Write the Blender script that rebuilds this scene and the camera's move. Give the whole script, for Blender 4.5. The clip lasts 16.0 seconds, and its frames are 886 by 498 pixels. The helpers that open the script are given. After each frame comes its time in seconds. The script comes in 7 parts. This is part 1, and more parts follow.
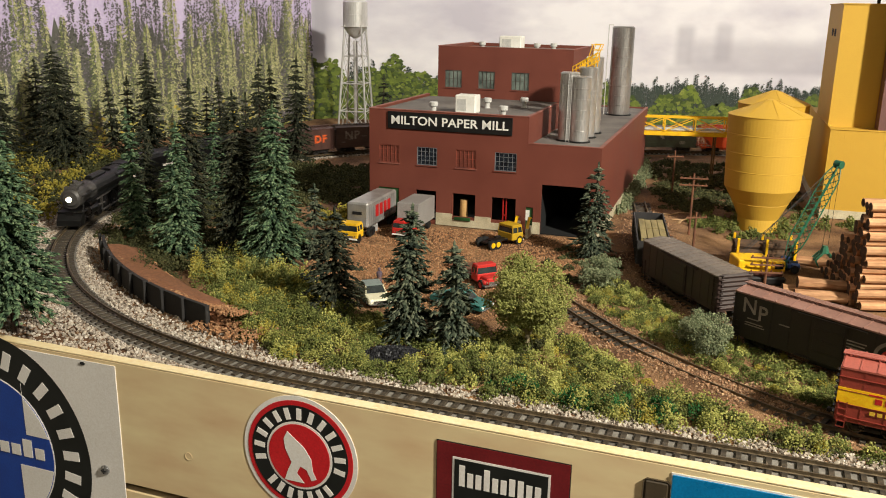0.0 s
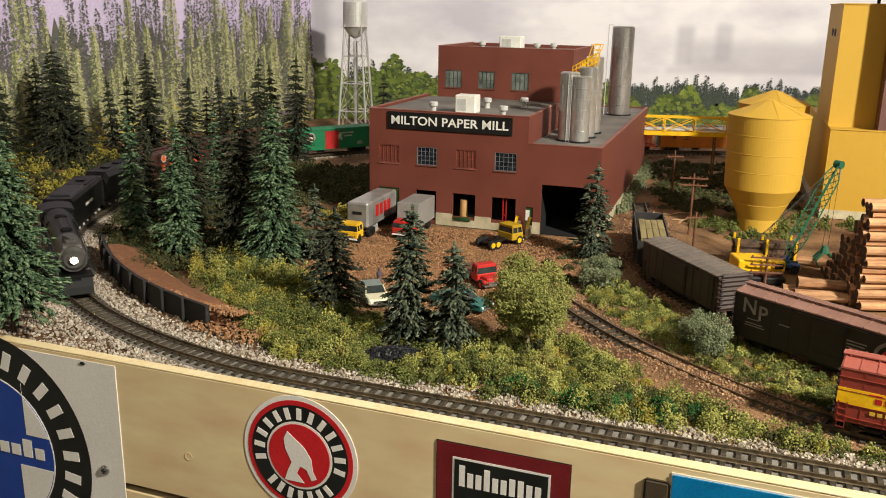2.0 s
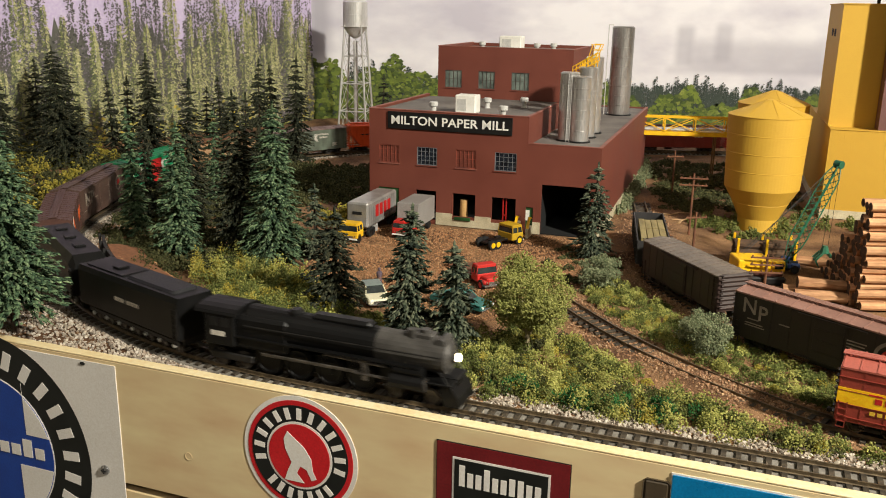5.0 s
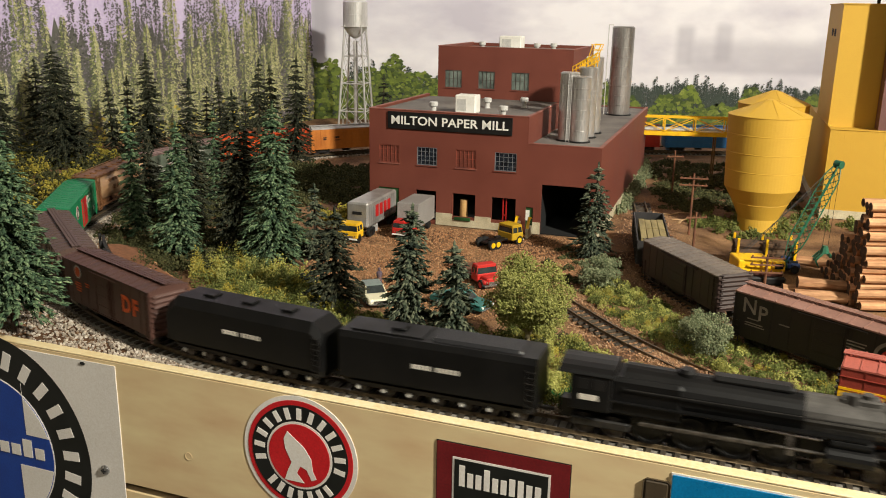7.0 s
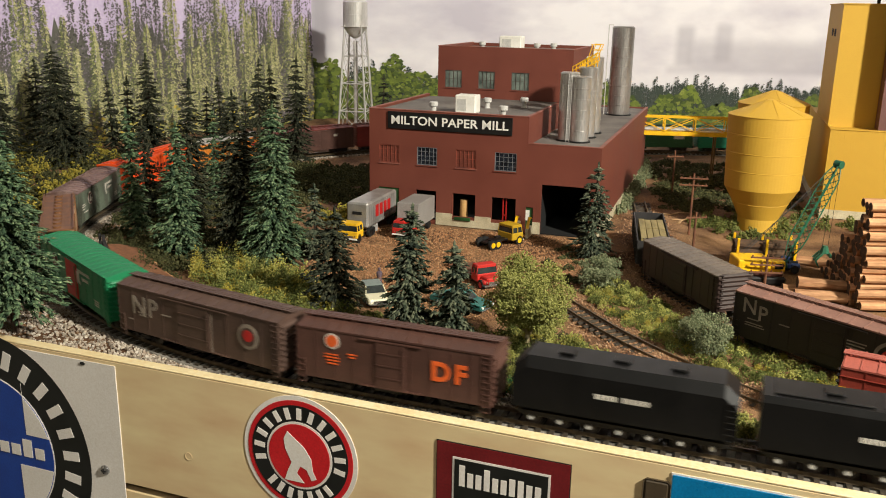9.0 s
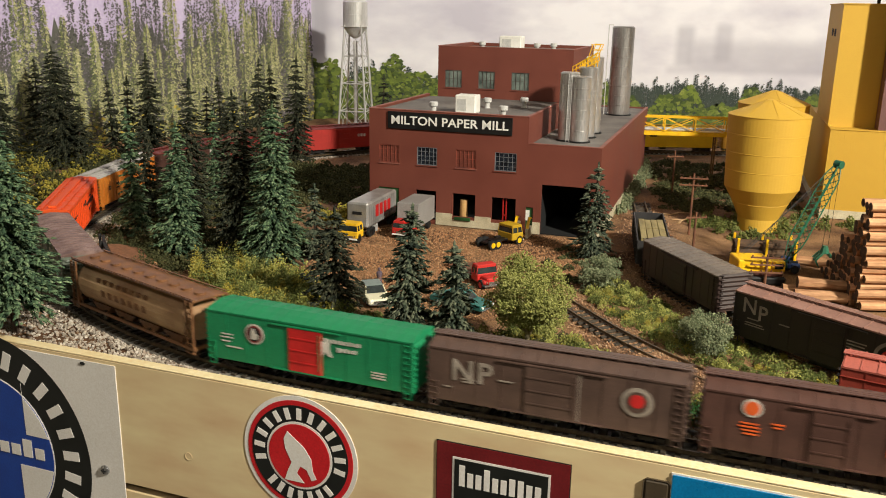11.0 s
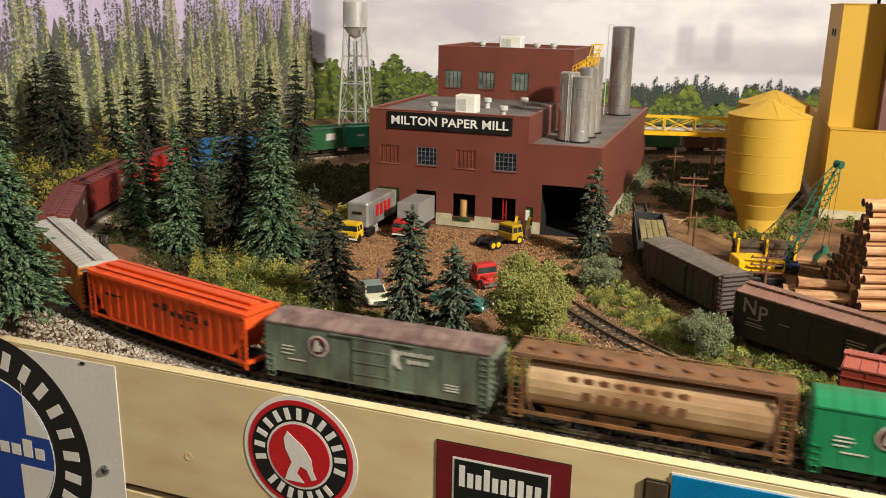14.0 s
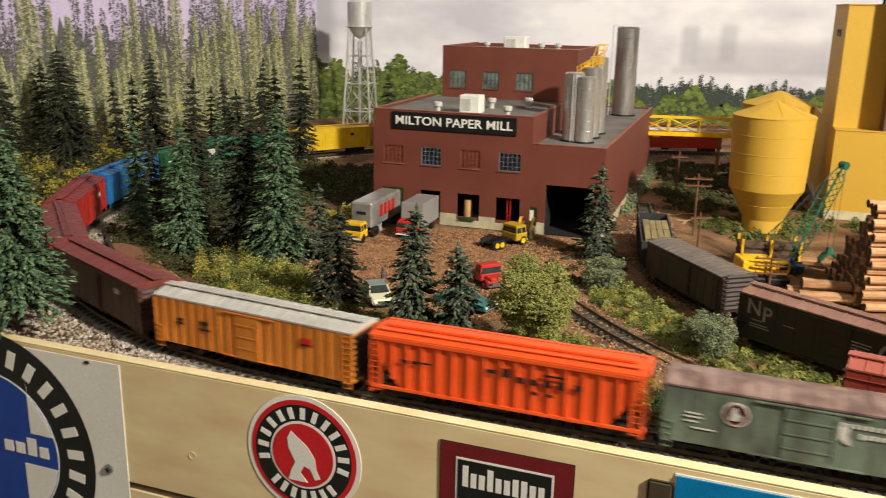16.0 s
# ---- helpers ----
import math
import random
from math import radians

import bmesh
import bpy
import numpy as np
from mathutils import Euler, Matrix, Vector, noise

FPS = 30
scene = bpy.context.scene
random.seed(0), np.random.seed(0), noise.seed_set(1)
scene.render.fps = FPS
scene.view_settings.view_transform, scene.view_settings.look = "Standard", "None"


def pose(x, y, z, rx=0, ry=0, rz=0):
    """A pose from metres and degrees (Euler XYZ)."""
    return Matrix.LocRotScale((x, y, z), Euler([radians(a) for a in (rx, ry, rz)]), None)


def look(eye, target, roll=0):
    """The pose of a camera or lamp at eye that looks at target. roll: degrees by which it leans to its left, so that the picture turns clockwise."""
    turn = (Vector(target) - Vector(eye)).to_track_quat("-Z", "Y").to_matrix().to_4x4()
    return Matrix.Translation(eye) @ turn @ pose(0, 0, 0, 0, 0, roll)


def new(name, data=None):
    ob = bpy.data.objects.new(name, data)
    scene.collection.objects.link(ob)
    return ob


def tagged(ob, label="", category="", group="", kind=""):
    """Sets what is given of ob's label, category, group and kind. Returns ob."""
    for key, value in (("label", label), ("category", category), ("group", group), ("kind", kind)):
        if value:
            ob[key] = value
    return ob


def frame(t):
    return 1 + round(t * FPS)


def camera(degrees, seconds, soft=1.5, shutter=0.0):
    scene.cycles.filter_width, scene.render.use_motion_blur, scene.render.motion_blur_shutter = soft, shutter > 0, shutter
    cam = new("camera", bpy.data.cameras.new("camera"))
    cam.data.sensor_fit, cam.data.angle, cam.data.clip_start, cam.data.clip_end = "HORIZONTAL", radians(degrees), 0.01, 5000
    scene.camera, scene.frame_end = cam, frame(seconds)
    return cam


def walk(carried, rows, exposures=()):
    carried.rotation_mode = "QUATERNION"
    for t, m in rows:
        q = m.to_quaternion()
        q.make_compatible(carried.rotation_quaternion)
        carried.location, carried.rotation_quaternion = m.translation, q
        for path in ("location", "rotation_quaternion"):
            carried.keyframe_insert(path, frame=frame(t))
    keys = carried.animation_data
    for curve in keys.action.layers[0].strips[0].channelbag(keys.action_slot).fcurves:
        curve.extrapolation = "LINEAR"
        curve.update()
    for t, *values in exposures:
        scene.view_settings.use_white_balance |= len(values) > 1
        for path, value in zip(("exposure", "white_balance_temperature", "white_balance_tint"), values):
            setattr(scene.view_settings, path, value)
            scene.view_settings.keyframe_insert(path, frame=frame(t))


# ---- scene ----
# ---- camera: stands still, nudged at the very end ----
EYE = (0.0, 0.0, 0.266)
cam = camera(53.78, 16.0, 1.0, 0.8)


def aim(pan, tilt, roll):
    a, b = radians(pan), radians(tilt)
    return look(EYE, (EYE[0] - math.sin(a) * math.cos(b), math.cos(a) * math.cos(b), EYE[2] - math.sin(b)), roll)


walk(cam, [(0.0, aim(0, 15.5, 1.05)), (8.0, aim(0, 15.5, 1.05)), (15.0, aim(0, 15.5, 1.05)), (15.9, aim(0, 15.5, 1.05)), (16.0, aim(0.27, 15.5, 1.12))],
     exposures=[(0.0, 0.0), (16.0, 0.0)])

# ---- light: a closed room with ceiling lamps ----
world = bpy.data.worlds.new("room_air")
scene.world = world
world.use_nodes = True
world.node_tree.nodes["Background"].inputs[0].default_value = (1.0, 0.86, 0.7, 1)
world.node_tree.nodes["Background"].inputs[1].default_value = 0.006


def ceiling_lamp(x, y, z, size, watts, warm, target, long=0.0):
    d = bpy.data.lights.new("ceiling_lamp", "AREA")
    d.shape, d.size, d.energy, d.color = ("RECTANGLE" if long else "DISK"), long or size, watts, warm
    if long:
        d.size_y = size
    o = new("ceiling_lamp", d)
    o.matrix_world = look((x, y, z), target)
    return o


WARM = (0.97, 0.925, 0.80)
ceiling_lamp(1.28, -0.50, 1.25, 0.12, 82.0, WARM, (0.10, 0.95, 0))
ceiling_lamp(0.05, -0.85, 1.25, 0.18, 4.0, WARM, (0.1, 1.1, 0))
ceiling_lamp(-0.75, 0.20, 1.28, 0.18, 1.0, WARM, (0.1, 1.1, 0))
# strip lamp that washes the painted sky
ceiling_lamp(0.35, 1.80, 0.78, 0.06, 1.7, (0.93, 0.95, 1.0), (0.35, 2.06, 0.55), 2.2)
# ---- materials ----
def lin(r, g, b):
    return tuple((c / 255 / 12.92) if c <= 10 else ((c / 255 + 0.055) / 1.055) ** 2.4 for c in (r, g, b)) + (1,)


def mat(name, c1, c2=None, rough=0.6, metal=0.0, s1=60, s2=700, bump=0.2, ramp=None, per="island", contrast=0.35, detail=4, spec=0.5, stretch=(1, 1, 1), dist=0.0004):
    """Two-scale mottled surface. ramp: colours picked piece by piece."""
    m = bpy.data.materials.new(name)
    m.use_nodes = True
    nt = m.node_tree
    nd, ln = nt.nodes, nt.links
    bs = nd["Principled BSDF"]
    tc = nd.new("ShaderNodeTexCoord")
    mp = nd.new("ShaderNodeMapping")
    mp.inputs["Scale"].default_value = stretch
    ln.new(tc.outputs["Object"], mp.inputs["Vector"])
    n1 = nd.new("ShaderNodeTexNoise")
    n1.inputs["Scale"].default_value, n1.inputs["Detail"].default_value = s1, detail
    n2 = nd.new("ShaderNodeTexNoise")
    n2.inputs["Scale"].default_value, n2.inputs["Detail"].default_value = s2, 3
    for n in (n1, n2):
        ln.new(mp.outputs[0], n.inputs["Vector"])
    c1 = tuple(c1)
    c2 = tuple(c2) if c2 else tuple(v * 0.7 for v in c1[:3]) + (1,)
    r1 = nd.new("ShaderNodeValToRGB")
    r1.color_ramp.elements[0].position, r1.color_ramp.elements[1].position = 0.5 - contrast / 2, 0.5 + contrast / 2
    r1.color_ramp.elements[0].color, r1.color_ramp.elements[1].color = c2, c1
    ln.new(n1.outputs[0], r1.inputs[0])
    out = r1.outputs[0]
    if ramp:
        if per == "island":
            g = nd.new("ShaderNodeNewGeometry").outputs["Random Per Island"]
        else:
            g = nd.new("ShaderNodeObjectInfo").outputs["Random"]
        r2 = nd.new("ShaderNodeValToRGB")
        r2.color_ramp.interpolation = "LINEAR"
        e = r2.color_ramp.elements
        while len(e) < len(ramp):
            e.new(0.5)
        for i, c in enumerate(ramp):
            e[i].position, e[i].color = i / max(1, len(ramp) - 1), c
        ln.new(g, r2.inputs[0])
        mx = nd.new("ShaderNodeMix")
        mx.data_type, mx.blend_type = "RGBA", "MULTIPLY"
        mx.inputs[0].default_value = 1.0
        ln.new(r2.outputs[0], mx.inputs[6])
        ln.new(out, mx.inputs[7])
        out = mx.outputs[2]
    fine = nd.new("ShaderNodeMix")
    fine.data_type, fine.blend_type = "RGBA", "OVERLAY"
    fine.inputs[0].default_value = 0.35
    ln.new(out, fine.inputs[6])
    ln.new(n2.outputs[0], fine.inputs[7])
    ln.new(fine.outputs[2], bs.inputs["Base Color"])
    bs.inputs["Roughness"].default_value = rough
    bs.inputs["Metallic"].default_value = metal
    bs.inputs["Specular IOR Level"].default_value = spec
    mr = nd.new("ShaderNodeMapRange")
    mr.inputs[3].default_value, mr.inputs[4].default_value = max(0.03, rough - 0.1), min(1, rough + 0.12)
    ln.new(n1.outputs[0], mr.inputs[0])
    ln.new(mr.outputs[0], bs.inputs["Roughness"])
    if bump:
        b = nd.new("ShaderNodeBump")
        b.inputs["Strength"].default_value, b.inputs["Distance"].default_value = bump, dist
        ln.new(n2.outputs[0], b.inputs["Height"])
        ln.new(b.outputs[0], bs.inputs["Normal"])
    return m


def glow(name, col, strength):
    m = bpy.data.materials.new(name)
    m.use_nodes = True
    b = m.node_tree.nodes["Principled BSDF"]
    b.inputs["Base Color"].default_value = col
    b.inputs["Emission Color"].default_value = col
    b.inputs["Emission Strength"].default_value = strength
    return m


W1 = (1, 1, 1, 1)
G7 = (0.78, 0.78, 0.78, 1)
BRICK = mat("red_plastic_brick", lin(116, 60, 46), lin(103, 51, 39), 0.6, s1=18, s2=900, bump=0.15)
ROOFGREY = mat("roof_felt_grey", lin(124, 118, 112), lin(96, 91, 87), 0.8, s1=25, s2=800)
CONC = mat("pale_concrete", lin(200, 190, 160), lin(170, 158, 130), 0.85, s1=60)
BLACK = mat("black_paint", lin(22, 21, 21), lin(12, 12, 12), 0.45, bump=0.05)
DARK = mat("dark_interior", lin(16, 15, 15), lin(8, 8, 8), 0.9, bump=0)
WHITE = mat("white_paint", lin(240, 238, 230), lin(222, 218, 208), 0.5, bump=0.05)
SILVERLT = mat("bright_silver_paint", lin(222, 220, 216), lin(190, 187, 183), 0.36, 0.35, s1=70, s2=500, bump=0.06, stretch=(1, 1, 0.25))
GREYPL = mat("light_grey_plastic", lin(205, 203, 198), lin(182, 180, 174), 0.5, s1=80, bump=0.08)
SILVER = mat("silver_paint", lin(214, 212, 208), lin(176, 172, 168), 0.3, 0.72, s1=70, s2=500, bump=0.1, stretch=(1, 1, 0.25))
YELLOW = mat("yellow_plastic", lin(208, 166, 58), lin(198, 155, 50), 0.66, s1=5, s2=1600, bump=0.03, contrast=0.9)
YELLOWB = mat("bright_yellow_paint", lin(247, 196, 20), lin(228, 172, 12), 0.45, s1=90, bump=0.05)
GLASSY = mat("dull_window_glass", lin(120, 130, 122), lin(70, 78, 74), 0.2, s1=70, bump=0)
GREEN = mat("dark_green_paint", lin(40, 84, 40), lin(26, 60, 28), 0.5)
CREAM = mat("cream_painted_board", lin(217, 193, 150), lin(211, 186, 142), 0.40, s1=5, s2=60, bump=0.12, contrast=0.8, stretch=(.35, 1, 1))
CREAMTOP = mat("cream_board_edge", lin(240, 222, 178), lin(228, 205, 156), 0.55, s1=30, s2=300, bump=0.3)
RAIL = mat("weathered_rail", lin(116, 100, 76), lin(80, 68, 52), 0.45, 0.45, s1=200, s2=1500, bump=0.1)
TIE = mat("dark_plastic_tie", lin(74, 64, 50), lin(50, 43, 34), 0.7, s1=200, s2=2500, bump=0.3, per="object")
ROADBED = mat("grey_roadbed", lin(140, 134, 124), lin(92, 87, 80), 0.9, s1=60, s2=1500, bump=0.5)
BALLAST = mat("pale_ballast_stone", W1, G7, 0.9, s1=250, s2=2500, bump=0.4,
              ramp=[lin(108, 96, 84), lin(156, 142, 126), lin(192, 180, 162), lin(168, 152, 134), lin(212, 202, 188), lin(138, 116, 96)])
GRAVEL = mat("brown_gravel_stone", W1, G7, 0.95, s1=300, s2=2500, bump=0.4,
             ramp=[lin(112, 80, 58), lin(150, 110, 80), lin(176, 134, 98), lin(132, 98, 70), lin(196, 160, 124), lin(92, 70, 54)])
ORANGEG = mat("orange_gravel_stone", W1, G7, 0.95, s1=300, s2=2500, bump=0.4,
              ramp=[lin(152, 106, 70), lin(176, 128, 88), lin(132, 92, 62), lin(192, 148, 106), lin(116, 82, 56)])
COAL = mat("coal_heap", lin(30, 30, 34), lin(14, 14, 16), 0.5, s1=300, s2=2000)
BARK = mat("bark", lin(74, 56, 42), lin(46, 34, 26), 0.9, s1=120, s2=900, stretch=(1, 1, 0.3))
PALEBARK = mat("pale_bark", lin(190, 176, 140), lin(130, 116, 86), 0.9, s1=200, s2=900)
NEEDLE = mat("blue_green_needles", W1, (0.62, 0.62, 0.62, 1), 0.9, s1=300, s2=2500, bump=0.5, spec=0.15,
             ramp=[lin(54, 74, 54), lin(82, 106, 76), lin(118, 140, 102), lin(68, 92, 68), lin(42, 58, 44), lin(140, 158, 118)])
NEEDLED = mat("dark_olive_needles", W1, (0.6, 0.6, 0.6, 1), 0.95, s1=300, s2=2500, bump=0.5, spec=0.1,
              ramp=[lin(36, 42, 35), lin(52, 58, 46), lin(68, 71, 55), lin(88, 87, 66), lin(42, 48, 41)])
NEEDLEG = mat("grey_green_needles", W1, (0.6, 0.6, 0.6, 1), 0.95, s1=300, s2=2500, bump=0.5, spec=0.1,
              ramp=[lin(44, 52, 44), lin(62, 72, 58), lin(86, 94, 76), lin(118, 122, 98), lin(50, 58, 48)])
TURF = mat("mixed_turf", W1, (0.42, 0.44, 0.40, 1), 0.95, s1=70, s2=2500, bump=0.5, spec=0.1,
           ramp=[lin(98, 106, 58), lin(116, 124, 66), lin(140, 144, 80), lin(106, 116, 64), lin(134, 132, 78), lin(92, 106, 58)])
TURFP = mat("pale_turf", W1, (0.42, 0.44, 0.40, 1), 0.95, s1=70, s2=2500, bump=0.5, spec=0.1,
            ramp=[lin(158, 160, 84), lin(178, 176, 98), lin(196, 190, 112), lin(146, 152, 78)])
TURFY = mat("yellow_turf", W1, (0.42, 0.44, 0.40, 1), 0.95, s1=70, s2=2500, bump=0.5, spec=0.1,
            ramp=[lin(166, 152, 66), lin(186, 168, 74), lin(150, 144, 68), lin(196, 176, 84)])
TURFG = mat("green_turf", W1, (0.42, 0.44, 0.40, 1), 0.95, s1=70, s2=2500, bump=0.5, spec=0.1,
            ramp=[lin(44, 92, 52), lin(60, 116, 66), lin(82, 132, 70)])
TURFD = mat("dark_turf", W1, (0.7, 0.7, 0.7, 1), 0.95, s1=200, s2=2500, bump=0.5, spec=0.1,
            ramp=[lin(58, 60, 40), lin(76, 78, 50), lin(98, 96, 62), lin(68, 74, 46)])
SAGE = mat("grey_sage_foliage", W1, (0.7, 0.7, 0.7, 1), 0.95, s1=200, s2=2500, bump=0.5, spec=0.1,
           ramp=[lin(104, 114, 84), lin(128, 136, 102), lin(152, 156, 120), lin(112, 122, 92)])
LEAFY = mat("yellow_green_leaves", W1, (0.7, 0.7, 0.7, 1), 0.95, s1=200, s2=2500, bump=0.5, spec=0.1,
            ramp=[lin(116, 120, 64), lin(144, 146, 78), lin(172, 170, 102), lin(130, 136, 72)])
# ---- mesh helpers ----
def mesh_of(bm, material, name="mesh", smooth=False):
    me = bpy.data.meshes.new(name)
    bmesh.ops.recalc_face_normals(bm, faces=bm.faces)
    bm.to_mesh(me)
    bm.free()
    me.materials.append(material)
    if smooth:
        me.polygons.foreach_set("use_smooth", [True] * len(me.polygons))
    return me


def part(name, bm, material, parent=None, label="", smooth=False):
    me = bm if isinstance(bm, bpy.types.Mesh) else mesh_of(bm, material, name, smooth)
    if isinstance(bm, bpy.types.Mesh) and not me.materials:
        me.materials.append(material)
    o = new(name, me)
    o.parent = parent
    if label:
        o["label"] = label
    return o


def split_part(name, bm, material, parent, label=""):
    """Each loose piece of the mesh becomes a part of its own."""
    bm.verts.index_update()
    seen, out = set(), []
    for v0 in list(bm.verts):
        if v0.index in seen:
            continue
        stack, comp = [v0], []
        seen.add(v0.index)
        while stack:
            v = stack.pop()
            comp.append(v)
            for e in v.link_edges:
                w = e.other_vert(v)
                if w.index not in seen:
                    seen.add(w.index)
                    stack.append(w)
        nb, m = bmesh.new(), {}
        for v in comp:
            m[v] = nb.verts.new(v.co)
        for f in {f for v in comp for f in v.link_faces}:
            nb.faces.new([m[v] for v in f.verts])
        out.append(part(name, nb, material, parent, label))
    bm.free()
    return out


def thing(name, m, label, category, group="", kind=""):
    o = new(name)
    o.empty_display_size = 0.01
    o.matrix_world = m
    return tagged(o, label, category, group, kind)


def box(bm, x0, x1, y0, y1, z0, z1, bevel=0.0):
    v = [bm.verts.new((x, y, z)) for z in (z0, z1) for y in (y0, y1) for x in (x0, x1)]
    fs = [bm.faces.new([v[i] for i in q]) for q in ((0, 2, 3, 1), (4, 5, 7, 6), (0, 1, 5, 4), (2, 6, 7, 3), (0, 4, 6, 2), (1, 3, 7, 5))]
    if bevel:
        es = list({e for f in fs for e in f.edges})
        bmesh.ops.bevel(bm, geom=es, offset=bevel, segments=1, affect="EDGES")
    return bm


def rod(bm, p, q, r0, r1=None, seg=8, cap=True):
    p, q = Vector(p), Vector(q)
    r1 = r0 if r1 is None else r1
    m = (q - p).to_track_quat("Z", "Y").to_matrix()
    ring = []
    for c, r in ((p, r0), (q, r1)):
        ring.append([bm.verts.new(c + m @ Vector((r * math.cos(2 * math.pi * i / seg), r * math.sin(2 * math.pi * i / seg), 0))) for i in range(seg)])
    for i in range(seg):
        j = (i + 1) % seg
        bm.faces.new((ring[0][i], ring[0][j], ring[1][j], ring[1][i]))
    if cap:
        bm.faces.new(ring[0][::-1])
        bm.faces.new(ring[1])
    return bm


def lathe(bm, prof, seg=24, cx=0.0, cy=0.0):
    """A turned shape from (radius, z) pairs, upwards."""
    rings = [[bm.verts.new((cx + r * math.cos(2 * math.pi * i / seg), cy + r * math.sin(2 * math.pi * i / seg), z)) for i in range(seg)] for r, z in prof]
    for a, b in zip(rings, rings[1:]):
        for i in range(seg):
            j = (i + 1) % seg
            bm.faces.new((a[i], a[j], b[j], b[i]))
    bm.faces.new(rings[0][::-1])
    bm.faces.new(rings[-1])
    return bm


def slab(bm, poly, y0, y1):
    """A flat shape in x and z, thick from y0 to y1."""
    a = [bm.verts.new((x, y0, z)) for x, z in poly]
    b = [bm.verts.new((x, y1, z)) for x, z in poly]
    bm.faces.new(a)
    bm.faces.new(b[::-1])
    n = len(poly)
    for i in range(n):
        j = (i + 1) % n
        bm.faces.new((a[j], a[i], b[i], b[j]))
    return bm


def pieces(name, pts, sizes, material, shape="octa", axes=None, jitter=0.35, seed=1):
    """Many small lumps in one mesh: pts (n,3), sizes (n,3)."""
    rng = np.random.default_rng(seed)
    if shape == "octa":
        V = np.array([(1, 0, 0), (-1, 0, 0), (0, 1, 0), (0, -1, 0), (0, 0, 1), (0, 0, -1)], float)
        F = np.array([(0, 2, 4), (2, 1, 4), (1, 3, 4), (3, 0, 4), (2, 0, 5), (1, 2, 5), (3, 1, 5), (0, 3, 5)])
    else:
        V = np.array([(x, y, z) for z in (-.7, .7) for y in (-.7, .7) for x in (-.7, .7)], float)
        F = np.array([(0, 2, 3), (0, 3, 1), (4, 5, 7), (4, 7, 6), (0, 1, 5), (0, 5, 4), (2, 6, 7), (2, 7, 3), (0, 4, 6), (0, 6, 2), (1, 3, 7), (1, 7, 5)])
    pts, sizes = np.asarray(pts, float), np.asarray(sizes, float)
    n, k = len(pts), len(V)
    if axes is None:
        q = rng.normal(size=(n, 4))
        q /= np.linalg.norm(q, axis=1)[:, None]
        w, x, y, z = q.T
        R = np.stack([1 - 2 * (y * y + z * z), 2 * (x * y - z * w), 2 * (x * z + y * w), 2 * (x * y + z * w), 1 - 2 * (x * x + z * z), 2 * (y * z - x * w),
                      2 * (x * z - y * w), 2 * (y * z + x * w), 1 - 2 * (x * x + y * y)], 1).reshape(n, 3, 3)
    else:
        X = np.asarray(axes, float)
        X /= np.linalg.norm(X, axis=1)[:, None] + 1e-9
        up = np.tile(np.array([0.02, 0.05, 1.0]), (n, 1))
        Y = np.cross(up, X)
        Y /= np.linalg.norm(Y, axis=1)[:, None] + 1e-9
        Z = np.cross(X, Y)
        R = np.stack([X, Y, Z], 2)
    vv = V[None] * (1 + jitter * rng.uniform(-1, 1, (n, k, 3))) * sizes[:, None, :]
    vv = np.einsum("nij,nkj->nki", R, vv) + pts[:, None, :]
    ff = (F[None] + (np.arange(n) * k)[:, None, None]).reshape(-1, 3)
    me = bpy.data.meshes.new(name)
    me.from_pydata(vv.reshape(-1, 3).tolist(), [], ff.tolist())
    me.materials.append(material)
    return me


def word(txt, size, deep=0.0002, font_shear=0.0, spacing=1.0, bold=0.0):
    cu = bpy.data.curves.new("word", "FONT")
    cu.body, cu.size, cu.extrude, cu.align_x, cu.align_y, cu.shear, cu.space_character, cu.offset = txt, size, deep, "CENTER", "CENTER", font_shear, spacing, bold
    cu.resolution_u = 3
    ob = bpy.data.objects.new("word", cu)
    scene.collection.objects.link(ob)
    me = bpy.data.meshes.new_from_object(ob.evaluated_get(bpy.context.evaluated_depsgraph_get()))
    bpy.data.objects.remove(ob)
    me.materials.clear()
    return me


# ---- the railway's line: back straight, left-hand curve, front straight ----
CX, CY, RAD, LEFT = 0.097, 1.115, 0.553, 0.045
A1, A2 = RAD * radians(70), RAD * radians(90)
D20, N20 = (math.cos(radians(-20)), math.sin(radians(-20))), (math.cos(radians(250)), math.sin(radians(250)))


def line(s, off=0.0):
    """A point of the main line, s metres past the end of the curve; off: to the outer side."""
    if s >= 0:
        return CX + (RAD + off) * N20[0] + s * D20[0], CY + (RAD + off) * N20[1] + s * D20[1]
    if s >= -A1:
        a = radians(250) + s / RAD
        return CX + (RAD + off) * math.cos(a), CY + (RAD + off) * math.sin(a)
    if s >= -A1 - LEFT:
        return CX - RAD - off, CY - s - A1
    if s >= -A1 - LEFT - A2:
        a = math.pi + (s + A1 + LEFT) / RAD
        return CX + (RAD + off) * math.cos(a), CY + LEFT + (RAD + off) * math.sin(a)
    return CX - s - A1 - LEFT - A2, CY + LEFT + RAD + off


